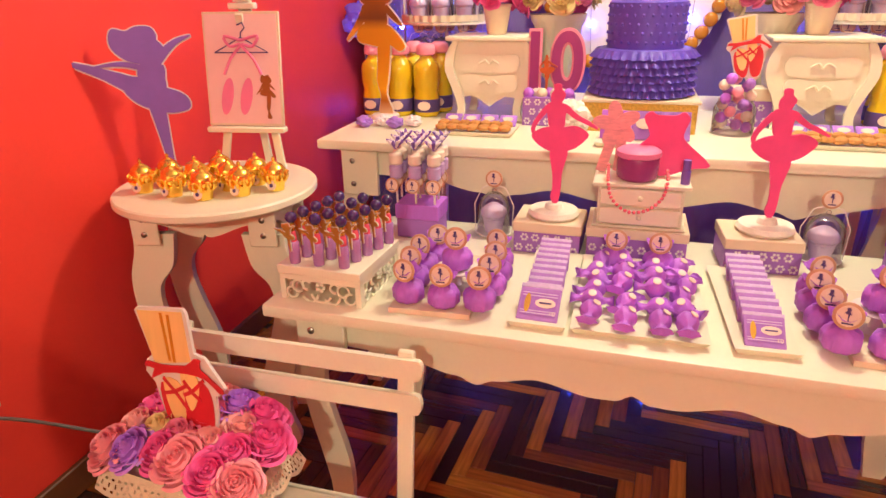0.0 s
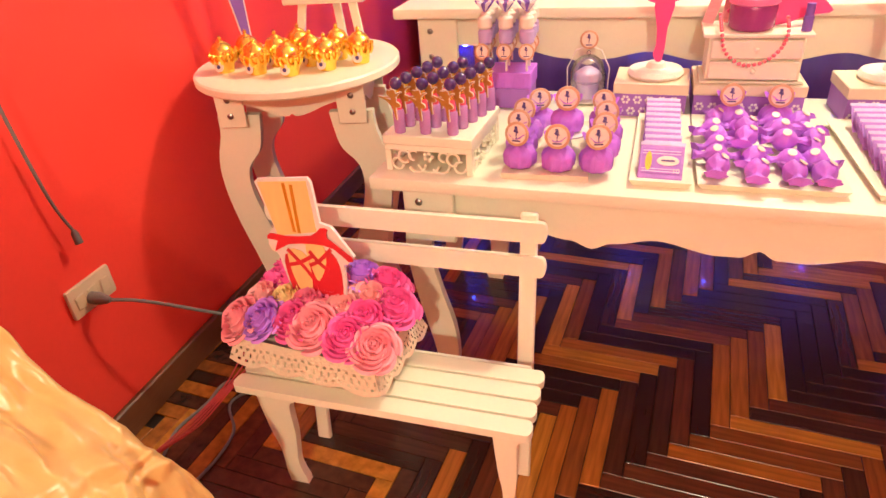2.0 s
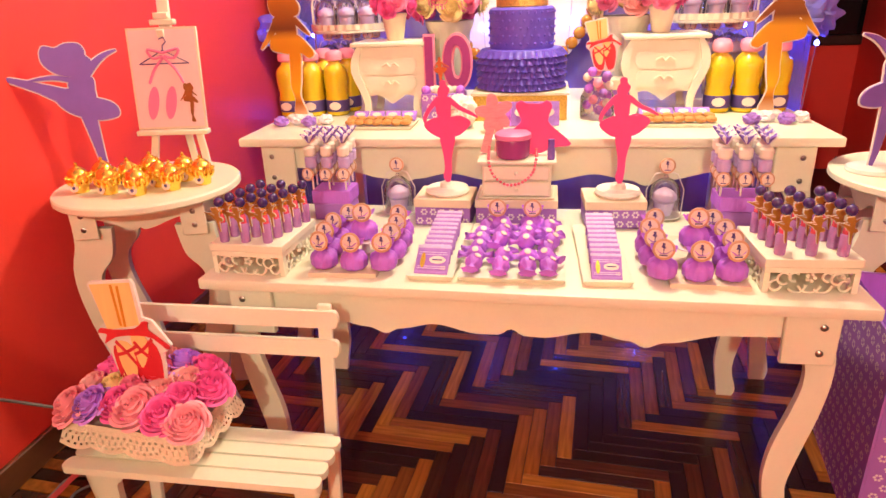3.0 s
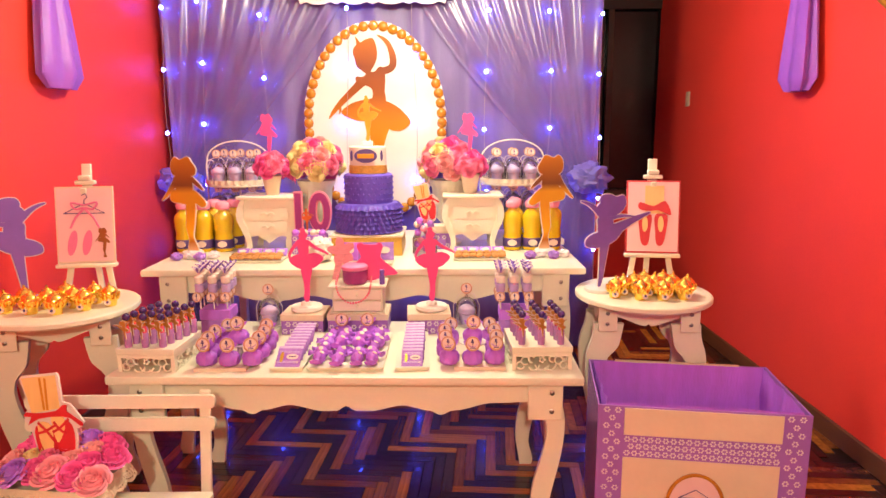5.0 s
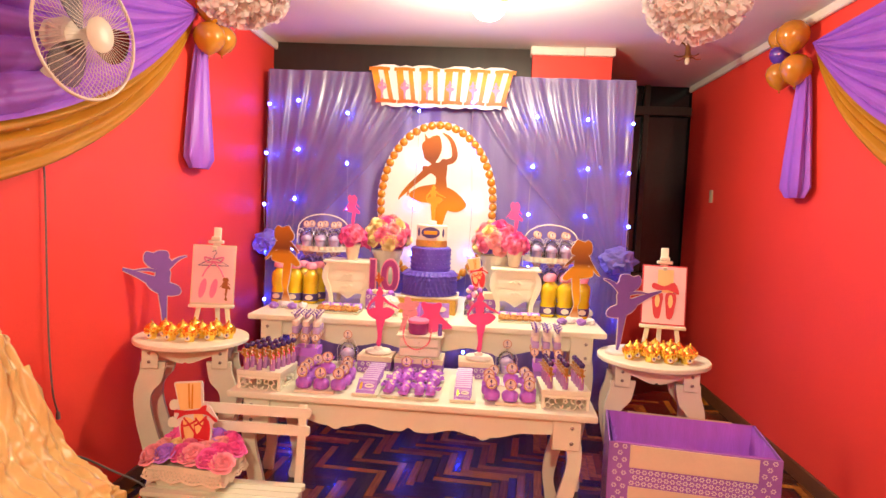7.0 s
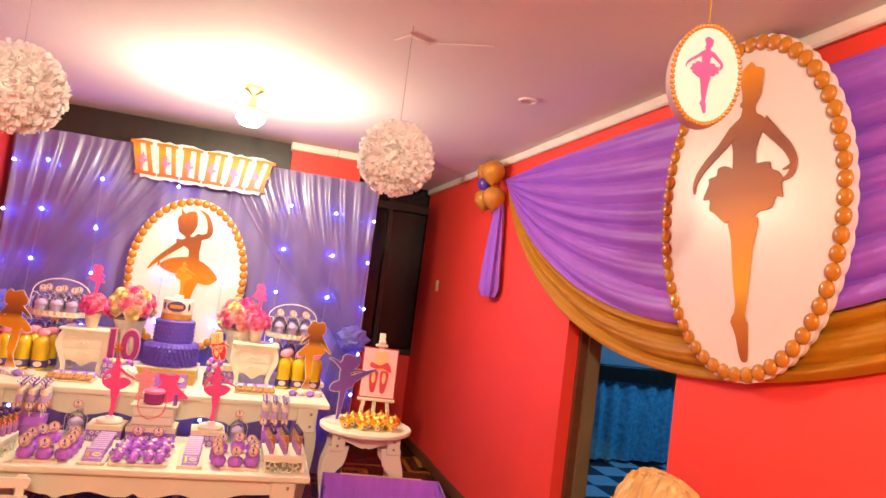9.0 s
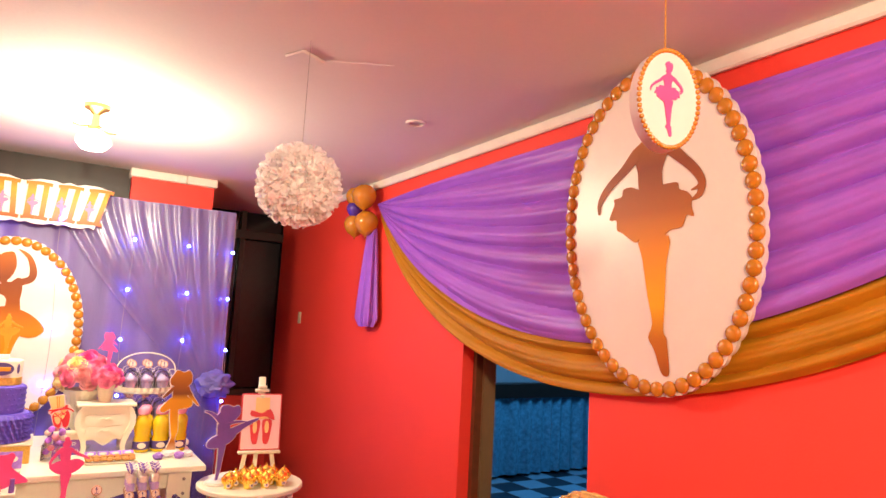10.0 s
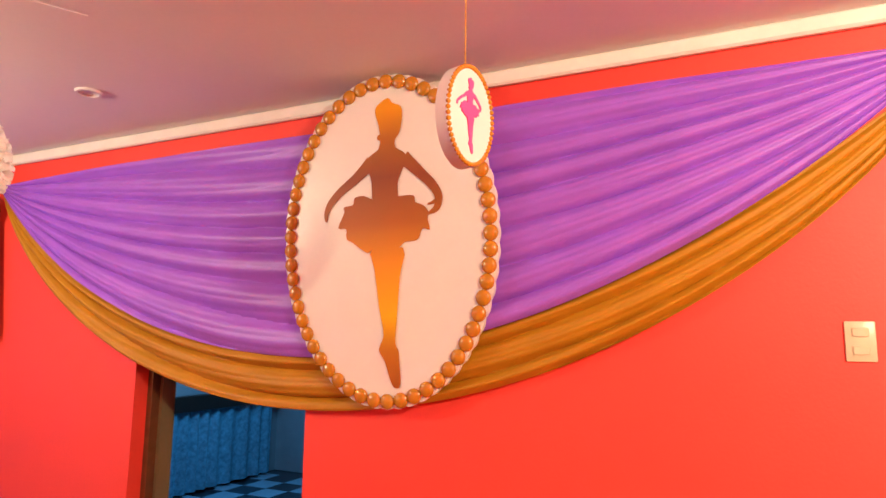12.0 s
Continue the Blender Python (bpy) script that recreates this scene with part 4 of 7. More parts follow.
M_TULLE = thin_cloth("blue_violet_tulle", (0.34, 0.30, 0.66), 0.45, 0.12, 0.08, 0.4)
for x in (-1.22, 1.17):
    part("bow", puff(0.112, x), M_TULLE, bd, "bunched violet tulle bow", m=pose(x, 1.86, 1.08))
led = None
rnd = random.Random(11)
for x in (-1.27, -1.06, -0.70, -0.22, 0.16, 0.57, 0.93, 1.225):
    front = 1.880 if abs(x) > 0.3 else 1.826
    part("light_string", tube([(x + 0.012 * math.sin(z * 5 + x * 7), front, z) for z in [0.55 + 0.12 * i for i in range(15)]], 0.0014, 4), M_WIRE, bd)
    z = 2.10 - rnd.uniform(0.0, 0.12)
    while z > 0.35:
        m = pose(x + 0.012 * math.sin(z * 5 + x * 7), front - 0.004, z)
        if led is None:
            led = part("led", ball(0.011, 8, 6), M_LED, bd, "glowing blue light", m=m)
        else:
            share(led, bd, m)
        z -= rnd.uniform(0.31, 0.36)

# ---- name board, its letters as plain bars ----
sg = thing("name_board", pose(-0.07, 1.855, 2.05), "cream cut-out name board with orange letter shapes", "sign")
edge = []
for k in range(25):
    u = k / 24 * 2 - 1
    edge.append((u * 0.405, 0.004 + 0.012 * (k % 2) - 0.014 * (k % 6 == 3)))
for k in range(1, 8):
    edge.append((0.405 + 0.075 * k / 8 + (0.016 if k == 4 else 0.0), 0.01 + 0.26 * k / 8))
for k in range(25):
    u = 1 - k / 24 * 2
    edge.append((u * 0.490, 0.272 + 0.012 * ((k + 1) % 2) + 0.012 * (k % 6 == 3) - 0.02 * (k % 12 == 0)))
for k in range(1, 8):
    edge.append((-0.480 + 0.075 * k / 8 - (0.016 if k == 4 else 0.0), 0.27 - 0.26 * k / 8))
part("board", plate(edge, 0.012), M_PAPER, sg)
M_LETTER = gradient_mat("orange_red_letter_print", ((0.0, (0.62, 0.10, 0.02)), (0.4, (0.78, 0.22, 0.05)), (0.75, (0.80, 0.30, 0.02)), (1.0, (0.62, 0.16, 0.01))), 0.03, 0.26)
for k in range(6):
    x = -0.385 + k * 0.154
    lean = 0.05 * (k - 2.5) / 2.5
    for dx, wide in ((-0.036, 0.046), (0.038, 0.030)):
        slab = [(x + dx - wide / 2 - lean * 0.2, 0.04), (x + dx + wide / 2 - lean * 0.2, 0.04), (x + dx + wide / 2 + lean * 0.8, 0.255), (x + dx - wide / 2 + lean * 0.8, 0.255)]
        part("letter_bar", plate(slab, 0.003, -0.004), M_LETTER, sg)
    for z, f in ((0.040, -0.2), (0.255, 0.8)):
        serif = [(x - 0.070, z - 0.014), (x - 0.03, z - 0.009), (x + 0.03, z - 0.009), (x + 0.068, z - 0.014), (x + 0.072, z + 0.008), (x, z + 0.014), (x - 0.072, z + 0.008)]
        part("letter_bar", plate([(p + lean * f, q) for p, q in serif], 0.002, -0.0065), M_LETTER, sg)
    part("figure_print", dancer(0.13, 0.001, "down"), M_PINK_PRINT, sg, "pink dancer print", m=pose(x - 0.02, -0.0085, 0.055))


# ---- oval boards ----
def oval_board(m, rx, rz, n, bead, label, style, h, print_mat, foot, tilt_x=0.0):
    t = thing("oval_board", m, label, "wall plaque", "oval dancer boards")
    rim = []
    for i in range(n * 8):
        a = 2 * math.pi * i / (n * 8)
        k = 0.008 + 0.006 * abs(math.cos(n * a / 2))
        rim.append(((rx + k) * math.cos(a), (rz + k) * math.sin(a)))
    part("board", plate(rim, 0.018), M_BOARD, t)
    edge = []
    for i in range(2880):
        a = 2 * math.pi * i / 2880
        edge.append(Vector((rx * math.cos(a) * 0.965, 0, rz * math.sin(a) * 0.975)))
    total = sum((edge[i] - edge[i - 1]).length for i in range(2880))
    step, run, bd0 = total / n, 0.0, None
    for i in range(2880):
        run += (edge[i] - edge[i - 1]).length
        if run >= step * 0.999:
            run -= step
            d = (edge[i] - edge[i - 1]).normalized()
            ang = math.atan2(d.z, d.x)
            mm = Matrix.Translation(edge[i] + Vector((0, -0.004, 0))) @ Matrix.Rotation(-ang, 4, "Y")
            if bd0 is None:
                b = ball(1, 14, 8)
                bmesh.ops.scale(b, verts=b.verts[:], vec=(bead * 0.96, bead * 0.5, bead * 0.92))
                bd0 = part("bead", b, M_PEARL, t, "golden bead", m=mm)
            else:
                share(bd0, t, mm)
    part("figure", dancer(h, 0.002, style), print_mat, t, "plain brown and gold dancer shape", m=pose(foot[0], -0.004, foot[1]))
    return t


M_FIG_BACK = gradient_mat("bronze_gold_print", ((0.0, (0.66, 0.26, 0.004)), (0.35, (0.60, 0.20, 0.004)), (0.55, (0.30, 0.075, 0.008)), (0.75, (0.22, 0.05, 0.01)), (1.0, (0.48, 0.13, 0.006))), 0.0, 0.76)
M_FIG_SIDE = gradient_mat("gold_to_bronze_print", ((0.0, (0.36, 0.09, 0.006)), (0.12, (0.50, 0.16, 0.005)), (0.24, (0.82, 0.42, 0.0)), (0.42, (0.74, 0.27, 0.002)), (0.56, (0.40, 0.115, 0.012)), (0.72, (0.24, 0.055, 0.018)), (0.86, (0.42, 0.13, 0.012)), (0.96, (0.74, 0.29, 0.004))), 0.0, 1.02)
oval_board(pose(-0.068, 1.84, 1.402), 0.395, 0.548, 52, 0.030, "oval board with golden beads and a dancer on the backdrop", "raised", 0.745, M_FIG_BACK, (-0.002, -0.258))
oval_board(pose(1.922, -1.252, 1.953, 0, 0, 0) @ pose(0, 0, 0, 0, 0, -90) @ pose(0, 0, 0, 3.6), 0.420, 0.580, 57, 0.029, "large oval board with golden beads and a dancer on the swag", "ruffled", 1.02, M_FIG_SIDE, (0.030, -0.516))

pd = thing("hanging_plaque", pose(1.262, -1.86, 1.985, 0, 0, -18), "small oval plaque with a pink dancer hanging on a ribbon", "hanging plaque")
part("board", plate(ellipse(0, 0.118, 0.079, 0.118, 48), 0.034), M_PAPER, pd)
part("ribbon", tube([(0, 0.017, 0.235), (0.0, 0.017, CEIL - 1.985)], 0.0022, 6), M_GLITTER, pd)
part("figure", dancer(0.175, 0.002, "ruffled"), M_PINK, pd, m=pose(0, -0.003, 0.030))
b0 = None
for i in range(56):
    a = 2 * math.pi * i / 56
    mm = pose(0.075 * math.cos(a), -0.001, 0.118 + 0.113 * math.sin(a))
    if b0 is None:
        b0 = part("bead", ball(0.0058, 8, 6), M_PEARL, pd, m=mm)
    else:
        share(b0, pd, mm)


# ---- wall swags, tails and balloons ----
def swag_cloth(y0, y1, ztop, deep0, deep1, x_wall, side, folds, seed, full0, full1, tuck=0.0):
    """Cloth hung in an arc between y0 and y1; it fills the band between two sagging lines."""
    def f(u, v):
        y = y0 + (y1 - y0) * u
        s = 4 * u * (1 - u)
        sag0 = deep0 * s ** full0
        sag1 = deep1 * s ** full1
        z = ztop + 0.03 * u - (sag0 + (sag1 - sag0) * v)
        g = min(1.0, 6 * u * (1 - u) + 0.12)
        # rounded folds with sharp valleys, that run together towards the knots
        phase = v * folds * math.pi + 0.7 * math.sin(u * 6 + seed) + 0.5 * math.sin(v * 9 + u * 4 + seed) + seed
        fine = v * folds * 2.7 * math.pi + 1.1 * math.sin(u * 8 + 2 * seed)
        d = g * (0.034 * abs(math.sin(phase)) ** 0.75 + 0.004 * abs(math.sin(fine)) + 0.006 * noise.noise(Vector((u * 9, v * 6, seed))))
        d *= 1 - tuck * max(0.0, 1 - v * 3)
        return (x_wall + side * (0.014 + d), y, z)
    return f


def wall_swag(x_wall, side, y0, y1, label):
    t = thing("wall_swag", pose(0, 0, 0), label, "swag", "draped wall swags")
    part("purple_cloth", sheet(swag_cloth(y0, y1, 2.375, -0.01, 0.86, x_wall + side * 0.020, side, 7.0, 0.4, 0.80, 0.90), 100, 150), M_PURPLE, t)
    part("mustard_cloth", sheet(swag_cloth(y0, y1, 2.345, 0.76, 1.025, x_wall, side, 3.4, 1.7, 0.92, 0.75, 0.85), 100, 60), M_GOLD_CLOTH, t, "mustard satin edge of the swag")
    return t


def tail(x_wall, side, y, z0, z1, label):
    t = thing("cloth_tail", pose(x_wall + side * 0.05, y, 0), label, "cloth tail", "hanging cloth tails")
    bm = bmesh.new()
    rings, n = [], 40
    for j in range(13):
        v = j / 12
        z = z0 + (z1 - z0) * v
        w = 0.045 + 0.085 * v ** 0.8 - (0.05 * (v - 0.93) / 0.07 if v > 0.93 else 0)
        ring = []
        for i in range(n):
            a = 2 * math.pi * i / n
            k = 1 + 0.16 * math.sin(a * 5 + v * 1.5) + 0.08 * math.sin(a * 9 + 2)
            ring.append(bm.verts.new((0.45 * w * k * math.cos(a), w * k * math.sin(a), z)))
        rings.append(ring)
    for p, q in zip(rings, rings[1:]):
        for i in range(n):
            bm.faces.new((p[i], p[(i + 1) % n], q[(i + 1) % n], q[i]))
    bm.faces.new(rings[0])
    bm.faces.new(rings[-1][::-1])
    part("cloth", bm, M_PURPLE, t)


def balloon(place, r, material, label):
    t = thing("balloon", Matrix.Translation(place), label, "balloon", "balloon clusters")
    prof = [(0.0, -1.18), (0.06, -1.15), (0.05, -1.08), (0.25, -0.98), (0.62, -0.72), (0.90, -0.30), (0.99, 0.1), (0.90, 0.48), (0.62, 0.80), (0.3, 0.95), (0, 1.0)]
    part("bladder", lathe([(p[0] * r, p[1] * r) for p in prof], 24), material, t)
    part("knot", lathe([(0.0, -1.26 * r), (0.10 * r, -1.24 * r), (0.03 * r, -1.17 * r), (0, -1.16 * r)], 10), material, t)


wall_swag(WALL_R, -1, 1.17, -2.93, "purple and mustard satin swag on the red wall by the doorway")
tail(WALL_R, -1, 1.20, 2.20, 1.53, "purple satin tail hanging below golden balloons by the doorway")
for dy, dz, r, mm, lb in ((0.05, 2.42, 0.088, M_BALLOON, "shiny golden balloon"), (0.03, 2.235, 0.085, M_BALLOON, "shiny golden balloon"), (0.22, 2.24, 0.08, M_BALLOON, "shiny golden balloon"), (0.20, 2.35, 0.058, M_BALLOON_P, "small dark violet balloon"), (0.20, 2.44, 0.07, M_BALLOON, "shiny golden balloon")):
    balloon((WALL_R - 0.10 - 0.02 * (dz > 2.3), 1.17 + dy, dz), r, mm, lb + " in a cluster on the swag")
wall_swag(WALL_L, 1, 0.88, -3.3, "purple and mustard satin swag behind the wall fan")
tail(WALL_L, 1, 0.90, 2.20, 1.54, "purple satin tail hanging on the wall by the easel")
for dy, dz, r, mm, lb in ((0.02, 2.40, 0.085, M_BALLOON, "shiny golden balloon"), (0.0, 2.23, 0.085, M_BALLOON, "shiny golden balloon"), (0.16, 2.26, 0.08, M_BALLOON, "shiny golden balloon"), (0.17, 2.38, 0.06, M_BALLOON_P, "small dark violet balloon")):
    balloon((WALL_L + 0.11, 0.86 + dy, dz), r, mm, lb + " in a cluster on the wall")


# ---- ceiling things ----
def pom_pom(place, seed):
    t = thing("tissue_pom_pom", Matrix.Translation(place), "cream tissue paper pom-pom hanging from the ceiling", "pom-pom", "tissue pom-poms")
    rnd = random.Random(seed)
    bm = bmesh.new()
    for k in range(1500):
        g = k * 2.399963
        z = 1 - 2 * (k + 0.5) / 1500
        s = math.sqrt(1 - z * z)
        n = Vector((s * math.cos(g), s * math.sin(g), z))
        a = n.cross(Vector((rnd.uniform(-1, 1), rnd.uniform(-1, 1), rnd.uniform(-1, 1)))).normalized()
        b = n.cross(a)
        w = rnd.uniform(0.009, 0.016)
        tip = n * (0.142 + rnd.uniform(-0.012, 0.010)) + b * rnd.uniform(-0.004, 0.020)
        rows = []
        for p, ww in ((n * 0.118, w * 0.6), (n * 0.131 + b * 0.004, w), (tip, w * 0.55)):
            rows.append([bm.verts.new(p - a * ww), bm.verts.new(p + b * ww * 0.35), bm.verts.new(p + a * ww)])
        for p, q in zip(rows, rows[1:]):
            for i in (0, 1):
                bm.faces.new((p[i], p[i + 1], q[i + 1], q[i]))
    part("core", ball(0.124, 32, 20), M_CORE, t)
    part("paper_petals", bm, M_TISSUE, t, "ruffled tissue petals", angle=70)["kind"] = "stuff"
    part("string", tube([(0, 0, 0.05), (0, 0, CEIL - place[2])], 0.001, 4), M_WIRE, t)


pom_pom((0.82, -0.675, 2.02), 1)
pom_pom((-0.43, -0.74, 2.01), 2)


def globe_lamp(x, y):
    t = thing("ceiling_lamp", pose(x, y, CEIL), "small lit globe lamp close under the ceiling", "ceiling lamp", "ceiling lamps")
    part("base", lathe([(0, 0), (0.07, -0.001), (0.07, -0.02), (0.03, -0.03), (0, -0.03)], 24, None, False), M_BRASS, t)
    part("bulb", lathe([(0.02, -0.03), (0.045, -0.055), (0.06, -0.09), (0.06, -0.125), (0.045, -0.16), (0, -0.175)], 20), M_FROST, t, "glowing frosted globe").visible_shadow = False


globe_lamp(0.15, -3.6)


def ceiling_lamp(x, y, lit, label):
    t = thing("ceiling_lamp", pose(x, y, CEIL), label, "ceiling lamp", "ceiling lamps")
    part("base", lathe([(0, 0), (0.06, -0.001), (0.058, -0.02), (0.03, -0.035), (0.018, -0.05), (0, -0.05)], 24, None, False), M_BRASS, t)
    part("socket", lathe([(0.016, -0.05), (0.02, -0.10), (0.028, -0.115), (0.028, -0.125)], 16), M_BRASS, t)
    for k in range(4):
        a = math.pi / 2 * k + 0.4
        part("arm", tube([(0.02 * math.cos(a), 0.02 * math.sin(a), -0.11), (0.07 * math.cos(a), 0.07 * math.sin(a), -0.125), (0.105 * math.cos(a), 0.105 * math.sin(a), -0.118)], 0.0035, 6), M_BRASS, t)
    if lit:
        part("bulb", lathe([(0.014, -0.120), (0.045, -0.140), (0.075, -0.165), (0.078, -0.19), (0.05, -0.22), (0, -0.232)], 20), M_FROST, t, "glowing frosted bulb").visible_shadow = False
    else:
        part("bulb", lathe([(0.012, -0.12), (0.018, -0.14), (0.012, -0.165), (0, -0.17)], 16), M_PLASTIC, t)
    return t


ceiling_lamp(0.235, 0.70, True, "lit ceiling lamp with brass arms and a glowing bulb")
ceiling_lamp(1.52, 1.80, False, "unlit brass ceiling lamp near the far corner")

sp = thing("ceiling_ring", pose(1.565, -0.11, CEIL), "small round plaster ring on the ceiling", "ceiling ring")
part("ring", lathe([(0.035, -0.0005), (0.05, -0.0005), (0.047, -0.010), (0.037, -0.010), (0.035, -0.0005)], 24, None, False), M_CEIL, sp)
jb = thing("ceiling_junction", pose(0.855, -0.52, CEIL), "flat junction plate on the ceiling with a thin cable", "junction plate")
part("cover", box(-0.06, 0.06, -0.05, 0.05, -0.012, -0.0005, 0.005), M_CEIL, jb, m=pose(0, 0, 0, 0, 0, 25))
part("cable", tube([(0.06, -0.02, -0.006), (0.16, -0.08, -0.005), (0.30, -0.15, -0.004)], 0.0014, 5), M_CEIL, jb)

# ---- wall fittings ----
def wall_plate(m, w, h, label, kind, rockers):
    t = thing("switch_plate", m, label, kind)
    part("cover", box(-w / 2, w / 2, -0.009, 0, -h / 2, h / 2, 0.004, seg=2), M_PLASTIC, t)
    for k, z in enumerate(rockers):
        part("rocker", box(-w * 0.27, w * 0.27, -0.013, -0.0085, z - 0.012, z + 0.012, 0.003), M_PLASTIC, t)
    return t


wall_plate(pose(WALL_R, -2.67, 1.615, 0, 0, -90), 0.072, 0.108, "ivory wall switch with two rockers on the red wall", "light switch", (-0.024, 0.024))
wall_plate(pose(WALL_R, 2.68, 1.565, 0, 0, -90), 0.065, 0.10, "ivory wall switch on the red wall near the far corner", "light switch", (0.0,))
sk = thing("wall_socket", pose(WALL_L, -0.218, 0.392, 0, 0, 90), "ivory wall socket with a grey plug in the red wall", "socket")
part("cover", box(-0.062, 0.062, -0.012, 0, -0.036, 0.036, 0.006, seg=2), M_PLASTIC, sk)
for x in (-0.035, 0.0, 0.035):
    part("slot_insert", box(x - 0.013, x + 0.013, -0.0145, -0.0115, -0.016, 0.016, 0.002), M_PLASTIC, sk)
pl = thing("power_cable", pose(0, 0, 0), "grey power cable with plug running along the floor", "cable")
part("plug", lathe([(0.014, 0), (0.014, 0.02), (0.008, 0.045), (0.005, 0.05)], 14), M_GREY, pl, m=pose(WALL_L + 0.0145, -0.228, 0.385, 0, 90, 0))
part("cord", tube(smooth_loop([(WALL_L + 0.06, -0.228, 0.385), (WALL_L + 0.11, -0.19, 0.362), (-1.18, -0.10, 0.28), (-1.10, 0.01, 0.17), (-1.08, 0.02, 0.08), (-1.09, -0.04, 0.012), (-1.21, -0.05, 0.006), (-1.22, -0.14, 0.006), (-1.24, -0.23, 0.006), (-1.22, -0.31, 0.006)], 6, False), 0.0042, 8), M_GREY, pl)
pl = thing("power_cable", pose(0, 0, 0), "second grey cable lying in a loop under the bench", "cable")
part("cord", tube(smooth_loop([(-1.05, 0.10, 0.006), (-1.06, 0.0, 0.006), (-1.16, -0.11, 0.006), (-1.10, -0.20, 0.006), (-1.09, -0.28, 0.006), (-1.10, -0.35, 0.006)], 6, False), 0.0036, 8), M_GREY, pl)
rw = thing("red_wires", pose(0, 0, 0), "bundle of thin red wires lying along the skirting", "wires")
for k in range(5):
    part("wire", tube(smooth_loop([(-1.28 + 0.012 * k, -0.42 + 0.03 * k, 0.004 + 0.002 * k), (-1.22 + 0.02 * k, -0.25, 0.02 + 0.012 * k), (-1.19 + 0.015 * k, -0.10, 0.03 + 0.01 * k), (-1.23 + 0.02 * k, 0.05, 0.008), (-1.25, 0.25, 0.004)], 5, False), 0.0021, 5), M_RED_WIRE, rw)

fan = thing("wall_fan", pose(WALL_L, -0.30, 1.93, 0, 0, 78), "cream wall fan with a wire cage and grey blades", "fan")
part("bracket", box(-0.035, 0.035, -0.03, 0, -0.20, -0.05, 0.01), M_FAN, fan)
part("motor", lathe([(0.03, 0), (0.06, 0.02), (0.065, 0.08), (0.05, 0.12), (0, 0.125)], 24), M_FAN, fan, m=pose(0, -0.06, 0, 90))
part("neck", tube([(0, -0.02, -0.14), (0, -0.09, -0.10), (0, -0.11, -0.03)], 0.022, 12), M_FAN, fan)
bm = bmesh.new()
for k in range(60):
    a = 2 * math.pi * k / 60
    for s in (-1, 1):
        tube([(0.055 * math.cos(a), -0.225 + s * 0.055, 0.055 * math.sin(a)), (0.15 * math.cos(a + 0.05), -0.225 + s * 0.05, 0.15 * math.sin(a + 0.05)), (0.215 * math.cos(a + 0.08), -0.225, 0.215 * math.sin(a + 0.08))], 0.0013, 4, bm)
part("cage", bm, M_FAN, fan, "thin wire cage")["kind"] = "stuff"
part("rim", tube([(0.217 * math.cos(a), -0.225, 0.217 * math.sin(a)) for a in (2 * math.pi * i / 48 for i in range(48))], 0.006, 8, None, True), M_FAN, fan)
part("badge", lathe([(0.058, 0), (0.06, 0.004), (0.05, 0.010), (0, 0.012)], 28), M_FAN, fan, "round cream badge", m=pose(0, -0.278, 0, 90))
for k in range(3):
    b = plate([tuple(p) for p in smooth_loop([(0.03, -0.015), (0.12, -0.07), (0.195, -0.04), (0.19, 0.05), (0.1, 0.05), (0.03, 0.015)], 4)], 0.003)
    part("blade", b, M_BLADE, fan, "smoky clear plastic blade", m=Matrix.Translation((0, -0.215, 0)) @ Matrix.Rotation(2.094 * k, 4, "Y") @ Matrix.Rotation(radians(14), 4, "X"))
part("cord", tube(smooth_loop([(0.0, -0.012, -0.20), (0.03, -0.008, -0.5), (0.045, -0.008, -1.0), (0.065, -0.008, -1.28), (0.085, -0.012, -1.38)], 6, False), 0.0035, 6), M_GREY, fan)
part("loose_plug", lathe([(0.004, 0), (0.0075, 0.008), (0.0085, 0.03), (0, 0.032)], 12), M_GREY, fan, m=pose(0.085, -0.014, -1.38, 175))
part("pull_cord", tube([(-0.06, -0.03, -0.18), (-0.062, -0.03, -0.33)], 0.0015, 5), M_FAN, fan)
part("pull_knob", ball(0.009, 10, 8), M_FAN, fan, m=pose(-0.062, -0.03, -0.335))


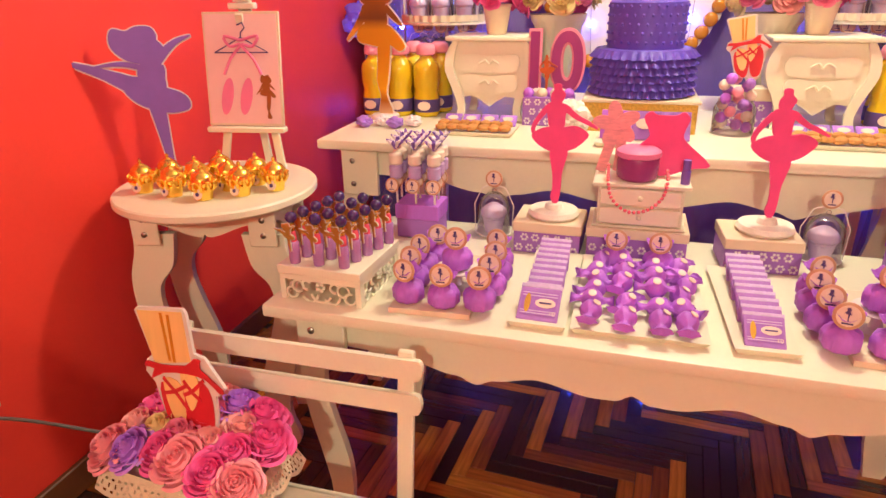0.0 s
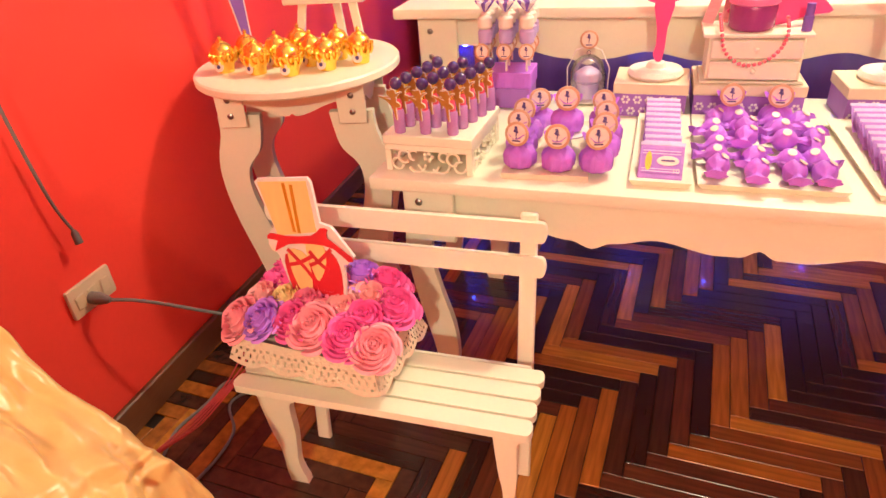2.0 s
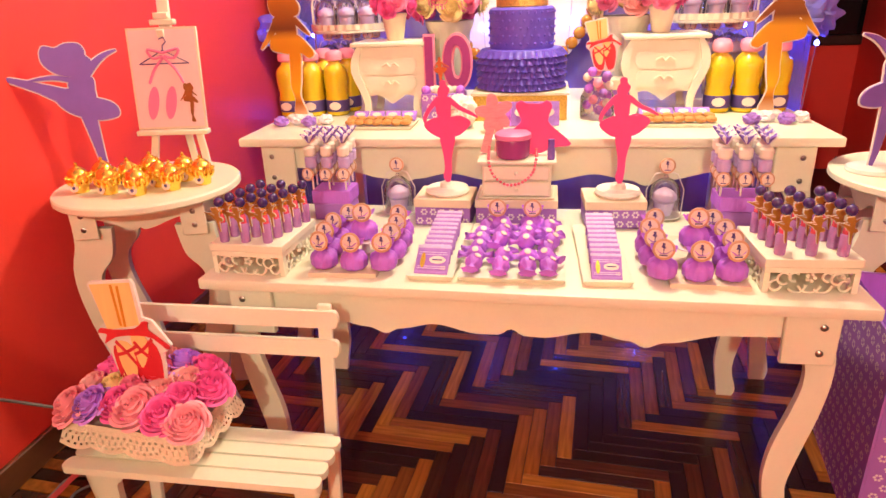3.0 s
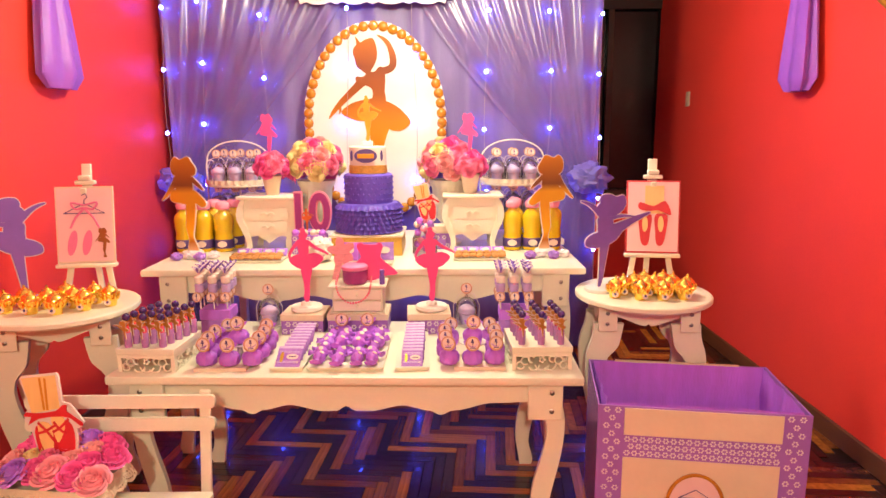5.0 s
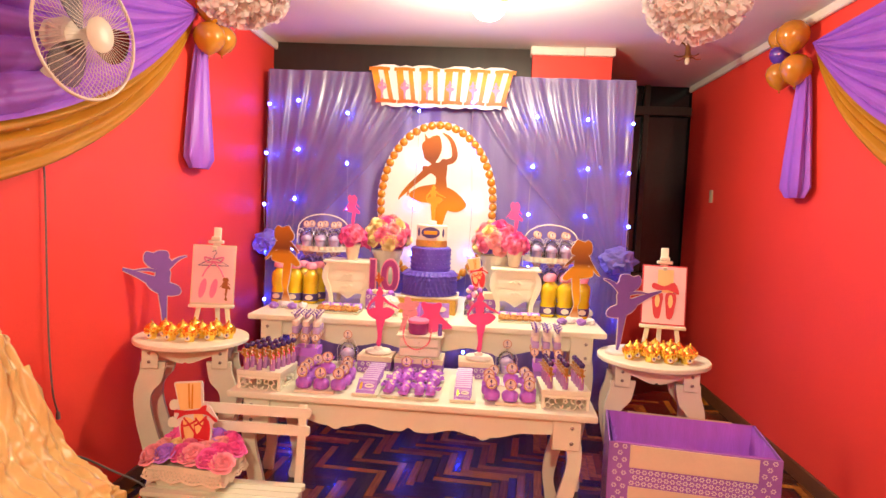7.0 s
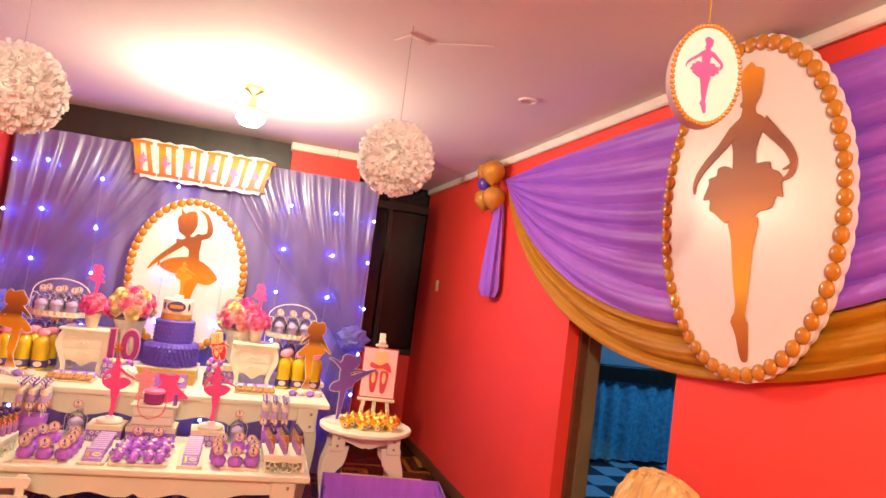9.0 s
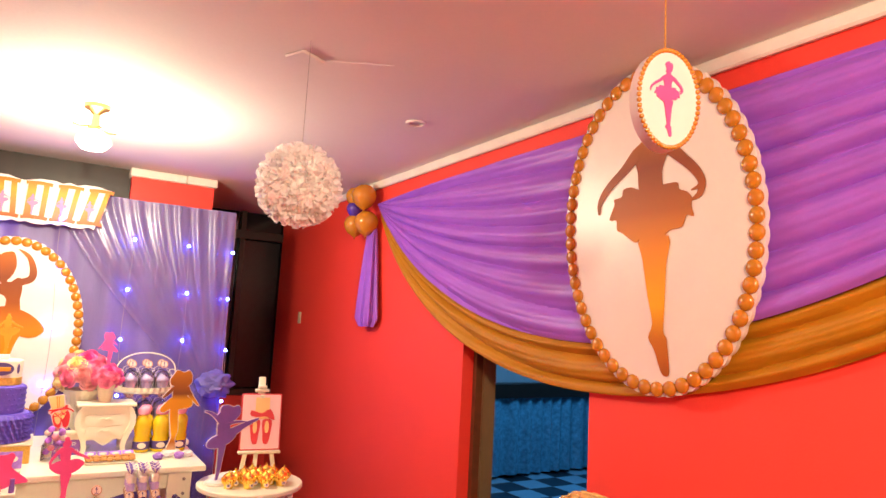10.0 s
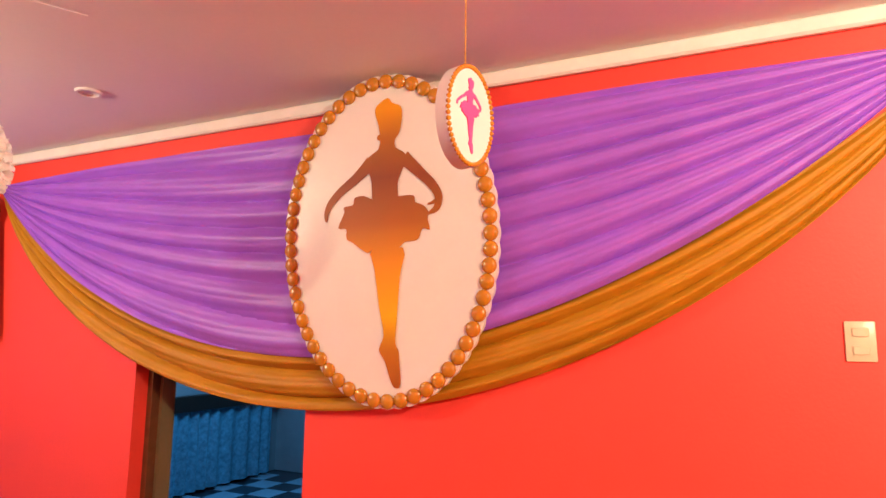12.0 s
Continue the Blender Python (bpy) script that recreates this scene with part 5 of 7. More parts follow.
# ---- satin covered chairs ----
def covered_chair(m, label):
    """A chair hidden under a satin cover: back, seat and a falling skirt."""
    t = thing("covered_chair", m, label, "chair", "satin covered chairs")
    def f(u, v):
        prof = smooth_loop([(-0.24, 0.0), (-0.22, 0.5), (-0.20, 0.93), (-0.155, 0.975), (-0.115, 0.94), (-0.03, 0.70), (0.06, 0.57), (0.20, 0.50), (0.245, 0.43), (0.27, 0.2), (0.30, 0.0)], 6, False)
        k = min(int(u * (len(prof) - 1)), len(prof) - 2)
        w = u * (len(prof) - 1) - k
        p = prof[k] * (1 - w) + prof[k + 1] * w
        e = abs(2 * v - 1)
        half = 0.23 + 0.03 * (1 - p.y)
        droop = max(0.0, e - 0.8) / 0.2
        z = p.y * (1 - 0.25 * droop ** 2.2)
        if p.y > 0.85:
            z -= 0.10 * e ** 3
        fold = 0.004 * math.sin(u * 34 + v * 26) * (1 - 0.4 * p.y) + 0.006 * math.sin(v * 60 + u * 13)
        for q, amp in ((3.2, 0.008), (7.5, 0.006)):
            n = noise.noise(Vector((u * q * 2.2 + v * q * 0.9, v * q * 0.8 - u * q * 0.5, q)))
            fold += amp * (1 - abs(n) * 2.2) ** 3 if abs(n) < 0.45 else 0.0
        fold += 0.022 * noise.noise(Vector((u * 9, v * 5, 2))) + 0.012 * noise.noise(Vector((u * 22, v * 14, 5))) + 0.014 * abs(noise.noise(Vector((u * 26 + v * 9, v * 10 - u * 8, 9))))
        return (p.x + fold, (v - 0.5) * 2 * half, max(z + fold * 0.5, 0.004))
    part("satin_cover", sheet(f, 220, 150), M_CREAM, t, angle=80)
    def side(s):
        def g(u, v):
            x = -0.2 + 0.45 * u
            top = 0.58 - 0.26 * min(1, u / 0.4)
            return (x + 0.012 * math.sin(u * 40), s * (0.226 + 0.04 * (1 - v) + 0.012 * math.sin(u * 30 + v * 3)), 0.005 + top * v)
        return g
    for s in (-1, 1):
        part("skirt", sheet(side(s), 50, 14), M_CREAM, t)
    return t


covered_chair(pose(-1.075, -0.815, 0, 0, 0, -4), "cream satin covered chair against the red wall")
covered_chair(pose(1.66, -1.15, 0.03, 0, 0, 180), "cream satin covered chair standing by the doorway")

# ---- cardboard box ----
gb = thing("gift_box", pose(0.808, -0.005, 0, 0, 0, -8.5), "open purple cardboard box with white flower print and cream panels", "box")
BW, BD, BH = 0.62, 0.405, 0.505
bm = box(0, BW, 0, 0.006, 0, BH)
part("front_panel", bm, M_LILAC_CARD, gb)
part("back_panel", box(0, BW, BD, BD + 0.006, 0, BH), M_LILAC_CARD, gb)
part("side_panel", box(-0.006, -0.0005, 0, BD + 0.006, 0, BH), M_LILAC_CARD, gb)
part("side_panel", box(BW + 0.0005, BW + 0.006, 0, BD + 0.006, 0, BH), M_LILAC_CARD, gb)
part("base_panel", box(0, BW, 0.007, BD - 0.001, 0.002, 0.008), M_LILAC_CARD, gb)


def lining(u, v):
    c = ((0.008, 0.012), (BW - 0.008, 0.012), (BW - 0.008, BD - 0.008), (0.008, BD - 0.008))
    a = u * 4
    k = int(a) % 4
    f = a - int(a)
    x = c[k][0] + (c[(k + 1) % 4][0] - c[k][0]) * f
    y = c[k][1] + (c[(k + 1) % 4][1] - c[k][1]) * f
    n = 0.020 * noise.noise(Vector((u * 11, v * 2.5, 1))) + 0.008 * noise.noise(Vector((u * 30, v * 7, 4))) + 0.004
    x += (1 if x < BW / 2 else -1) * (abs(n) + 0.001)
    y += (1 if y < BD / 2 else -1) * (abs(n) + 0.001)
    return (x, y, 0.01 + (BH - 0.008) * v)


part("tissue_lining", sheet(lining, 96, 10), M_LILAC, gb, "crumpled purple tissue lining")
part("cream_panel", box(0.075, BW - 0.075, -0.004, -0.0012, BH - 0.095, BH - 0.004, 0.001), M_CARD, gb)
part("cream_panel", box(0.075, BW - 0.075, -0.004, -0.0012, 0.02, BH - 0.17, 0.001), M_CARD, gb)
part("rim", box(0.09, BW - 0.09, BD - 0.003, BD + 0.0075, BH - 0.012, BH + 0.004, 0.001), M_CARD, gb)
fl = [(x + 0.075, z + BH - 0.168) for x, z in flower_rows(BW - 0.15, 0.07, 0.0233)]
fl += [(x + 0.004, z) for x, z in flower_rows(0.068, BH, 0.026)] + [(x + BW - 0.072, z) for x, z in flower_rows(0.068, BH, 0.026)]
o = part("flower_print", small_flowers(fl, 0.0115), M_FLOWER_DOT, gb, "white flower print", smooth=False, m=pose(0, -0.0014, 0))
o["kind"] = "stuff"
o = part("flower_print", small_flowers(flower_rows(BD, BH, 0.036), 0.0135), M_FLOWER_DOT, gb, "white flower print", smooth=False, m=pose(-0.0072, BD, 0, 0, 0, -90))
o["kind"] = "stuff"
em = part("emblem", plate(ellipse(0.30, 0.19, 0.085, 0.105, 40), 0.010, -0.0145), M_PICTURE, gb, "round pink emblem with shoes")
part("emblem_rim", tube([(0.30 + 0.085 * math.cos(a), -0.0145, 0.19 + 0.105 * math.sin(a)) for a in (2 * math.pi * i / 40 for i in range(40))], 0.006, 6, None, True), M_PEARL, em)
part("hanger_print", tube([(0.25, -0.016, 0.215), (0.30, -0.016, 0.245), (0.35, -0.016, 0.215), (0.25, -0.016, 0.215)], 0.0015, 5), M_INK, em)
for sx in (-1, 1):
    part("shoe_print", plate(ellipse(0.30 + sx * 0.02, 0.16, 0.014, 0.035, 18, sx * 0.25), 0.002, -0.0170), M_PINK_PRINT, em)


M_MALLOW = mat("lilac_marshmallow", (0.52, 0.40, 0.72), 0.6, vary=0.06, subsurf=0.1)
M_FROSTING = mat("lilac_frosting", (0.62, 0.52, 0.78), 0.5, vary=0.1, subsurf=0.1)


# ---- things on the round tables ----
def easel(m, picture_kind, label):
    t = thing("easel", m, label, "easel", "table easels")
    w, h, z0 = 0.205, 0.285, 0.135
    lean = radians(-8)
    for sx in (-1, 1):
        part("leg", box(-0.011, 0.011, 0, 0.010, 0, 0.30, 0.002), M_WHITE, t, m=pose(sx * 0.085, 0.0, 0, -8, -sx * 9, 0))
    part("rear_leg", box(-0.011, 0.011, 0, 0.010, 0, 0.42, 0.002), M_WHITE, t, m=pose(0, 0.115, 0, 12))
    part("ledge", box(-w * 0.52, w * 0.52, -0.016, 0.014, 0.118, 0.133, 0.003), M_WHITE, t)
    part("mast", box(-0.018, 0.018, 0, 0.010, 0.14, 0.505, 0.003), M_WHITE, t, m=pose(0, 0.012, 0, -8))
    part("clamp", box(-0.036, 0.036, -0.012, 0.012, 0.0, 0.016, 0.003), M_WHITE, t, m=pose(0, 0.062, z0 + h + 0.002))
    part("clamp", box(-0.022, 0.022, -0.012, 0.012, 0.0, 0.018, 0.003), M_WHITE, t, m=pose(0, 0.062, z0 + h + 0.019))
    pic = part("picture", box(-w / 2, w / 2, 0, 0.009, 0, h, 0.001), M_RED_RIBBON if picture_kind == "shoes" else M_CARD, t, m=pose(0, -0.002, z0, -8))
    part("sheet", box(-w / 2 + 0.006, w / 2 - 0.006, -0.0015, -0.0003, 0.006, h - 0.006), M_PICTURE, pic, "pale pink printed sheet")
    f = -0.0032
    if picture_kind == "shoes":
        part("shaft_print", box(-0.032, 0.040, f, f + 0.001, 0.155, 0.265), M_SKIN, pic)
        for sx in (-1, 1):
            part("shoe_print", plate([tuple(p) for p in smooth_loop([(sx * 0.03 - 0.022, 0.15), (sx * 0.03 - 0.02, 0.08), (sx * 0.028 - 0.012, 0.035), (sx * 0.028 + 0.010, 0.033), (sx * 0.03 + 0.02, 0.08), (sx * 0.03 + 0.024, 0.15)], 3)], 0.001, f), M_RED_RIBBON, pic)
            part("foot_print", plate(ellipse(sx * 0.03, 0.115, 0.011, 0.032, 16), 0.001, f - 0.0012), M_SKIN, pic)
        part("bow_print", plate([tuple(p) for p in smooth_loop([(-0.055, 0.175), (-0.05, 0.20), (0.0, 0.185), (0.045, 0.205), (0.068, 0.15), (0.02, 0.168), (-0.02, 0.165)], 3)], 0.001, f - 0.0024), M_RED_RIBBON, pic)
    else:
        part("hanger_print", tube([(-0.072, f, 0.185), (0, f, 0.222), (0.072, f, 0.185), (-0.072, f, 0.185)], 0.0018, 5), M_INK, pic)
        part("hook_print", tube([(0, f, 0.222), (0.001, f, 0.235), (0.012, f, 0.245), (0.006, f, 0.258), (-0.008, f, 0.252)], 0.0018, 5), M_INK, pic)
        for sx in (-1, 1):
            part("ribbon_print", tube(smooth_loop([(0, f, 0.215), (sx * 0.045, f, 0.225), (sx * 0.03, f, 0.20), (0, f, 0.205), (sx * 0.03, f, 0.17), (sx * 0.05, f, 0.13)], 4, False), 0.0042, 5), M_PINK_PRINT, pic)
            part("shoe_print", plate(ellipse(-0.02 + sx * 0.026, 0.075, 0.016, 0.048, 18, -0.2), 0.001, f), M_PINK_PRINT, pic)
        part("figure_print", dancer(0.11, 0.001, "doll"), M_CAKE_BROWN, pic, m=pose(0.066, f, 0.02))
    return t


easel(pose(-1.020, 0.455, 0.7425, 0, 0, 8), "hanger", "white table easel with a picture of pink shoes on a hanger")
easel(pose(1.140, 0.585, 0.7425, 0, 0, -8), "shoes", "white table easel with a picture of red ballet shoes")


def figure(m, h, style, material, label, base_r=0.04, group="dancer cutouts", rim=True, base_mat=None, mirror=False):
    t = thing("dancer_cutout", m, label, "cutout", group)
    part("base", lathe([(base_r, 0), (base_r + 0.002, 0.003), (base_r, 0.012), (base_r * 0.9, 0.015), (0, 0.015)], 28), base_mat or M_PAPER, t)
    if rim:
        part("backing", dancer(h, 0.004, style, 0.0035, mirror), M_PAPER, t, "white card outline", m=pose(0, 0.0045, 0.013))
    part("figure", dancer(h, 0.004, style, 0.0, mirror), material, t, m=pose(0, 0.0, 0.014))
    return t


figure(pose(-1.205, 0.37, 0.7425, 0, 0, 38), 0.375, "swept", M_VIOLET_FOAM, "violet foam dancer cut-out on a round white base by the wall")
figure(pose(0.925, 0.52, 0.7425, 0, 0, 10), 0.36, "swept", M_VIOLET_FOAM, "violet foam dancer cut-out on a round white base by an easel", 0.06, mirror=True)


def crown_cup_master(m):
    t = thing("crown_cup", m, "gold foil chocolate cup with a crown and round label", "sweet", "gold crown cups")
    part("cup", lathe([(0.017, 0), (0.0175, 0.003), (0.0215, 0.023), (0.0205, 0.024), (0, 0.022)], 18), M_GOLD, t)
    foil = bmesh.new()
    bmesh.ops.create_icosphere(foil, subdivisions=3, radius=0.0235)
    for v in foil.verts:
        v.co *= 1.05 + 0.09 * noise.noise(v.co * 260) + 0.08 * noise.noise(v.co * 120)
        v.co.z = v.co.z * 0.95 + 0.038
    part("foil_ball", foil, M_GOLD, t, "crumpled gold foil ball", angle=25)
    bm = bmesh.new()
    for k in range(11):
        a = 2 * math.pi * k / 11
        c, s = math.cos(a), math.sin(a)
        tube([(0.0205 * c, 0.0205 * s, 0.021), (0.0255 * c, 0.0255 * s, 0.029), (0.027 * c, 0.027 * s, 0.036)], [0.005, 0.0045, 0.003], 5, bm)
        ball(0.004, 6, 5, (0.027 * c, 0.027 * s, 0.038), 1, bm)
    part("crown", bm, M_GOLD, t, "gold crown of knobbed points")
    part("crown_top", lathe([(0.012, 0.056), (0.009, 0.061), (0.003, 0.064), (0.0045, 0.069), (0.0, 0.074)], 12), M_GOLD, t)
    tag = part("label", lathe([(0.0105, 0), (0.0105, 0.0015), (0, 0.002)], 18), M_TAG, t, "round paper label", m=pose(0, -0.0215, 0.015, 80))
    part("label_print", lathe([(0.0045, 0.0022), (0.0, 0.003)], 10), M_INK, tag)
    for o in t.children_recursive:
        o.data.transform(Matrix.Scale(1.16, 4))
        o.location *= 1.16
    return t


cup = crown_cup_master(pose(-1.205, 0.25, 0.743))
rnd = random.Random(3)
for dx, dy in ((0.075, -0.01), (0.15, -0.015), (0.21, 0.03), (0.26, 0.085), (0.02, 0.06), (0.09, 0.055), (0.165, 0.06), (0.20, 0.115), (0.11, 0.12)):
    copy_thing(cup, pose(-1.20 + 1.2 * dx, 0.25 + 1.1 * dy, 0.743, 0, 0, rnd.uniform(-25, 25)))
for k in range(13):
    a = (0.0, 0.085, 0.165, 0.245, 0.04, 0.125, 0.205, 0.275, 0.09, 0.165, 0.235, 0.14, 0.21)[k]
    b = (0.03, 0.0, -0.01, 0.0, 0.07, 0.05, 0.04, 0.05, 0.105, 0.09, 0.09, 0.14, 0.13)[k]
    copy_thing(cup, pose(0.955 + a, 0.385 + b, 0.743, 0, 0, rnd.uniform(-25, 25)))

# ---- front table ----
ZF, ZB = 0.6055, 0.8155


def flower_box(m, w, d, h, label):
    t = thing("pedestal_box", m, label, "box", "flower print pedestal boxes")
    part("body", box(-w / 2, w / 2, 0, d, 0, h * 0.68, 0.001), M_LILAC_CARD, t)
    part("lid", box(-w / 2 - 0.003, w / 2 + 0.003, -0.003, d + 0.003, h * 0.68, h, 0.002), M_CARD, t, "cream card lid")
    o = part("flower_print", small_flowers(flower_rows(w, h * 0.68, 0.026), 0.0115), M_FLOWER_DOT, t, "white flower print", smooth=False, m=pose(-w / 2, -0.0012, 0))
    o["kind"] = "stuff"
    return t


for x in (-0.215, 0.262):
    flower_box(pose(x, 0.41, ZF, 0, 0, -2 if x < 0 else 3), 0.158, 0.13, 0.078, "purple flower print box under a pink dancer")
    cu = thing("plush_pad", pose(x + 0.008, 0.475, ZF + 0.0785), "round white plush pad under a pink dancer", "pad", "plush pads")
    part("pad", lathe([(0.056, 0), (0.063, 0.008), (0.058, 0.018), (0.04, 0.022), (0, 0.022)], 28), M_LAMB, cu)
    figure(pose(x + 0.008, 0.465, ZF + 0.098, 0, 0, -4 if x < 0 else 5), 0.285, "down", M_PINK, "hot pink foam dancer cut-out standing on a plush pad", 0.02, "pink dancer cutouts", False, M_LAMB)

flower_box(pose(-0.008, 0.42, ZF), 0.225, 0.15, 0.075, "purple flower print box under the little chest")
ch = thing("mini_chest", pose(-0.008, 0.435, ZF + 0.0755), "small white chest with two drawers holding pink trinkets", "jewellery chest")
part("body", box(-0.095, 0.095, 0.0, 0.11, 0.006, 0.098, 0.002), M_WHITE, ch)
part("plinth", box(-0.105, 0.105, -0.008, 0.118, 0.0, 0.006, 0.002), M_WHITE, ch)
part("top", box(-0.108, 0.108, -0.012, 0.12, 0.0985, 0.108, 0.003, seg=2), M_WHITE, ch)
for z in (0.010, 0.055):
    dr = part("drawer", box(-0.09, 0.09, -0.012, -0.0005, z, z + 0.04, 0.003), M_WHITE, ch)
    part("knob", ball(0.006, 10, 8, (0, -0.016, z + 0.02)), M_WHITE, dr)
zt = ZF + 0.0755 + 0.1085
pc = thing("plum_box", pose(-0.02, 0.475, zt), "round glossy plum box on the little chest", "box")
part("body", lathe([(0.040, 0), (0.046, 0.006), (0.048, 0.045), (0.046, 0.052)], 28), M_PURPLE_GLOSS, pc)
part("lid", lathe([(0.047, 0.0525), (0.051, 0.056), (0.05, 0.066), (0.042, 0.072), (0, 0.072)], 28), M_PINK_PRINT, pc)
ne = thing("pearl_necklace", pose(0, 0, 0), "string of pink pearls draped over the chest drawers", "necklace")
line = smooth_loop([(-0.085, 0.47, zt + 0.03), (-0.082, 0.41, zt + 0.005), (-0.07, 0.412, zt - 0.035), (-0.035, 0.405, zt - 0.060), (0.005, 0.405, zt - 0.055), (0.035, 0.41, zt - 0.03), (0.045, 0.41, zt + 0.004), (0.045, 0.45, zt + 0.03)], 8, False)
pe, last = None, None
for p in line:
    if last is None or (p - last).length > 0.0066:
        last = p
        if pe is None:
            pe = part("pearl", ball(0.0042, 8, 6), M_PEARL_PINK, ne, m=Matrix.Translation(p))
        else:
            share(pe, ne, Matrix.Translation(p))
ds = thing("dress_cutout", pose(0.035, 0.505, zt), "pink foam dress cut-out standing on the chest", "cutout")
part("dress", plate([tuple(p) for p in smooth_loop([(-0.035, 0.15), (-0.05, 0.135), (-0.035, 0.10), (-0.045, 0.08), (-0.105, 0.03), (-0.06, 0.02), (0, 0.0), (0.06, 0.02), (0.105, 0.03), (0.05, 0.08), (0.04, 0.10), (0.05, 0.135), (0.035, 0.15), (0.02, 0.142), (-0.02, 0.142)], 3)], 0.006), M_PINK, ds)
bw = thing("ribbon_cutout", pose(-0.075, 0.515, zt), "striped pink ribbon cut-out beside the dress", "cutout")
for k in range(5):
    part("loop", plate(ellipse(0.026 * math.cos(k * 1.256 + 0.5), 0.115 + 0.026 * math.sin(k * 1.256 + 0.5), 0.030, 0.017, 16, k * 1.256 + 0.5), 0.003, 0.002 * k), M_RIBBON, bw)
for sx in (-1, 1):
    part("tail", plate(strip(smooth_loop([(0, 0.11), (sx * 0.014, 0.06), (sx * 0.02 - 0.01, 0.0)], 4, False), [0.024] * 9), 0.003, 0.012 + 0.004 * sx), M_RIBBON, bw)
lp = thing("lipstick", pose(0.085, 0.45, zt), "small purple lipstick tube on the chest", "lipstick")
part("case", lathe([(0.010, 0), (0.010, 0.03), (0.0085, 0.031), (0.0085, 0.055), (0, 0.055)], 14), M_VIOLET_FOAM, lp)


def fretwork(w, h):
    """An openwork panel of scrolls, joined from curved bars."""
    bm = box(-w / 2, w / 2, -0.003, 0.003, h - 0.012, h, 0.001)
    box(-w / 2, -w / 2 + 0.012, -0.0032, 0.0032, 0, h - 0.012, 0, bm)
    box(w / 2 - 0.012, w / 2, -0.0032, 0.0032, 0, h - 0.012, 0, bm)
    def arc(cx, cz, r, a0, a1):
        tube([(cx + r * math.cos(a0 + (a1 - a0) * i / 12), 0, cz + r * math.sin(a0 + (a1 - a0) * i / 12)) for i in range(13)], 0.0028, 5, bm)
    k = w / 0.16
    for sx in (-1, 1):
        arc(sx * 0.045 * k, h * 0.55, 0.013, 0, 5.4)
        arc(sx * 0.058 * k, h * 0.28, 0.012, 1.2, 6.2)
        arc(sx * 0.022 * k, h * 0.30, 0.018, 3.6, 6.3)
        arc(sx * 0.028 * k, h * 0.62, 0.010, 0.6, 5.0)
    for j in range(5):
        ball(0.0045, 8, 5, (0.0075 * math.cos(j * 1.257), 0, h * 0.6 + 0.0075 * math.sin(j * 1.257)), 1, bm)
    arc(0, h * 0.42, 0.024, 3.5, 5.9)
    return bm


def gloss_stand(m, w, d, label):
    t = thing("fretwork_stand", m, label, "display stand", "fretwork stands")
    h = 0.078
    part("top", box(-w / 2 - 0.002, w / 2 + 0.002, -0.002, d + 0.002, h - 0.020, h, 0.002), M_WHITE, t)
    for y in (0.004, d - 0.004):
        part("fret_panel", fretwork(w, h - 0.0205), M_WHITE, t, "white openwork scroll panel", m=pose(0, y, 0))
    for x in (-w / 2 + 0.004, w / 2 - 0.004):
        part("fret_panel", fretwork(d - 0.016, h - 0.0205), M_WHITE, t, "white openwork scroll panel", m=pose(x, d / 2, 0, 0, 0, 90))
    return h


def gloss_master(m):
    t = thing("lip_gloss", m, "lilac lip gloss tube with a gold dancer and violet ball", "lip gloss", "lip gloss tubes")
    part("tube", lathe([(0.0105, 0), (0.0115, 0.003), (0.0115, 0.045), (0.009, 0.048)], 14), M_GLOSS_TUBE, t)
    part("filling", lathe([(0.0085, 0.0485), (0.008, 0.062), (0.006, 0.070)], 12), M_GLOSS_PINK, t)
    part("cap", lathe([(0.0065, 0.0705), (0.006, 0.088), (0, 0.088)], 12), M_GOLD, t)
    part("ball", ball(0.0125, 12, 8, (0, 0, 0.099)), M_NAVY_BALL, t, "dark violet glitter ball")
    part("figure", dancer(0.060, 0.0012, "swept"), M_GLOSS_FIG, t, "gold dancer cut-out", m=pose(0.0, -0.0150, 0.030))
    part("backing", dancer(0.060, 0.001, "swept", 0.0012), M_PAPER, t, "white card outline", m=pose(0.0, -0.0130, 0.030))
    return t


h = gloss_stand(pose(-0.630, 0.035, ZF, 0, 0, -3), 0.185, 0.20, "white openwork stand holding rows of lip gloss tubes")
gl = gloss_master(pose(-0.69, 0.055, ZF + h))
for i in range(3):
    for j in range(5):
        if i or j:
            copy_thing(gl, pose(-0.692 + 0.056 * i + 0.010 * j, 0.055 + 0.038 * j, ZF + h, 0, 0, -12))
gloss_stand(pose(0.628, 0.035, ZF, 0, 0, 2), 0.19, 0.20, "white openwork stand with three rows of lip gloss")
for i in range(3):
    for j in range(4):
        copy_thing(gl, pose(0.565 + 0.062 * i - 0.004 * j, 0.06 + 0.045 * j, ZF + h, 0, 0, 10))


def tag_master(t, m, r=0.021):
    tg = part("tag", lathe([(r, 0), (r, 0.002), (r * 0.97, 0.0025), (0, 0.0025)], 22), M_TAG_RIM, t, "round bronze rimmed paper tag", m=m)
    part("tag_face", lathe([(r * 0.78, 0.0027), (r * 0.77, 0.0035), (0, 0.0035)], 20), M_TAG, tg)
    part("tag_print", dancer(r * 1.0, 0.0004, "doll"), M_INK, tg, m=pose(0, -r * 0.36, 0.0042, -90))
    part("tag_bar", box(-r * 0.36, r * 0.36, -r * 0.60, -r * 0.48, 0.0036, 0.0044), M_INK, tg)
    return tg


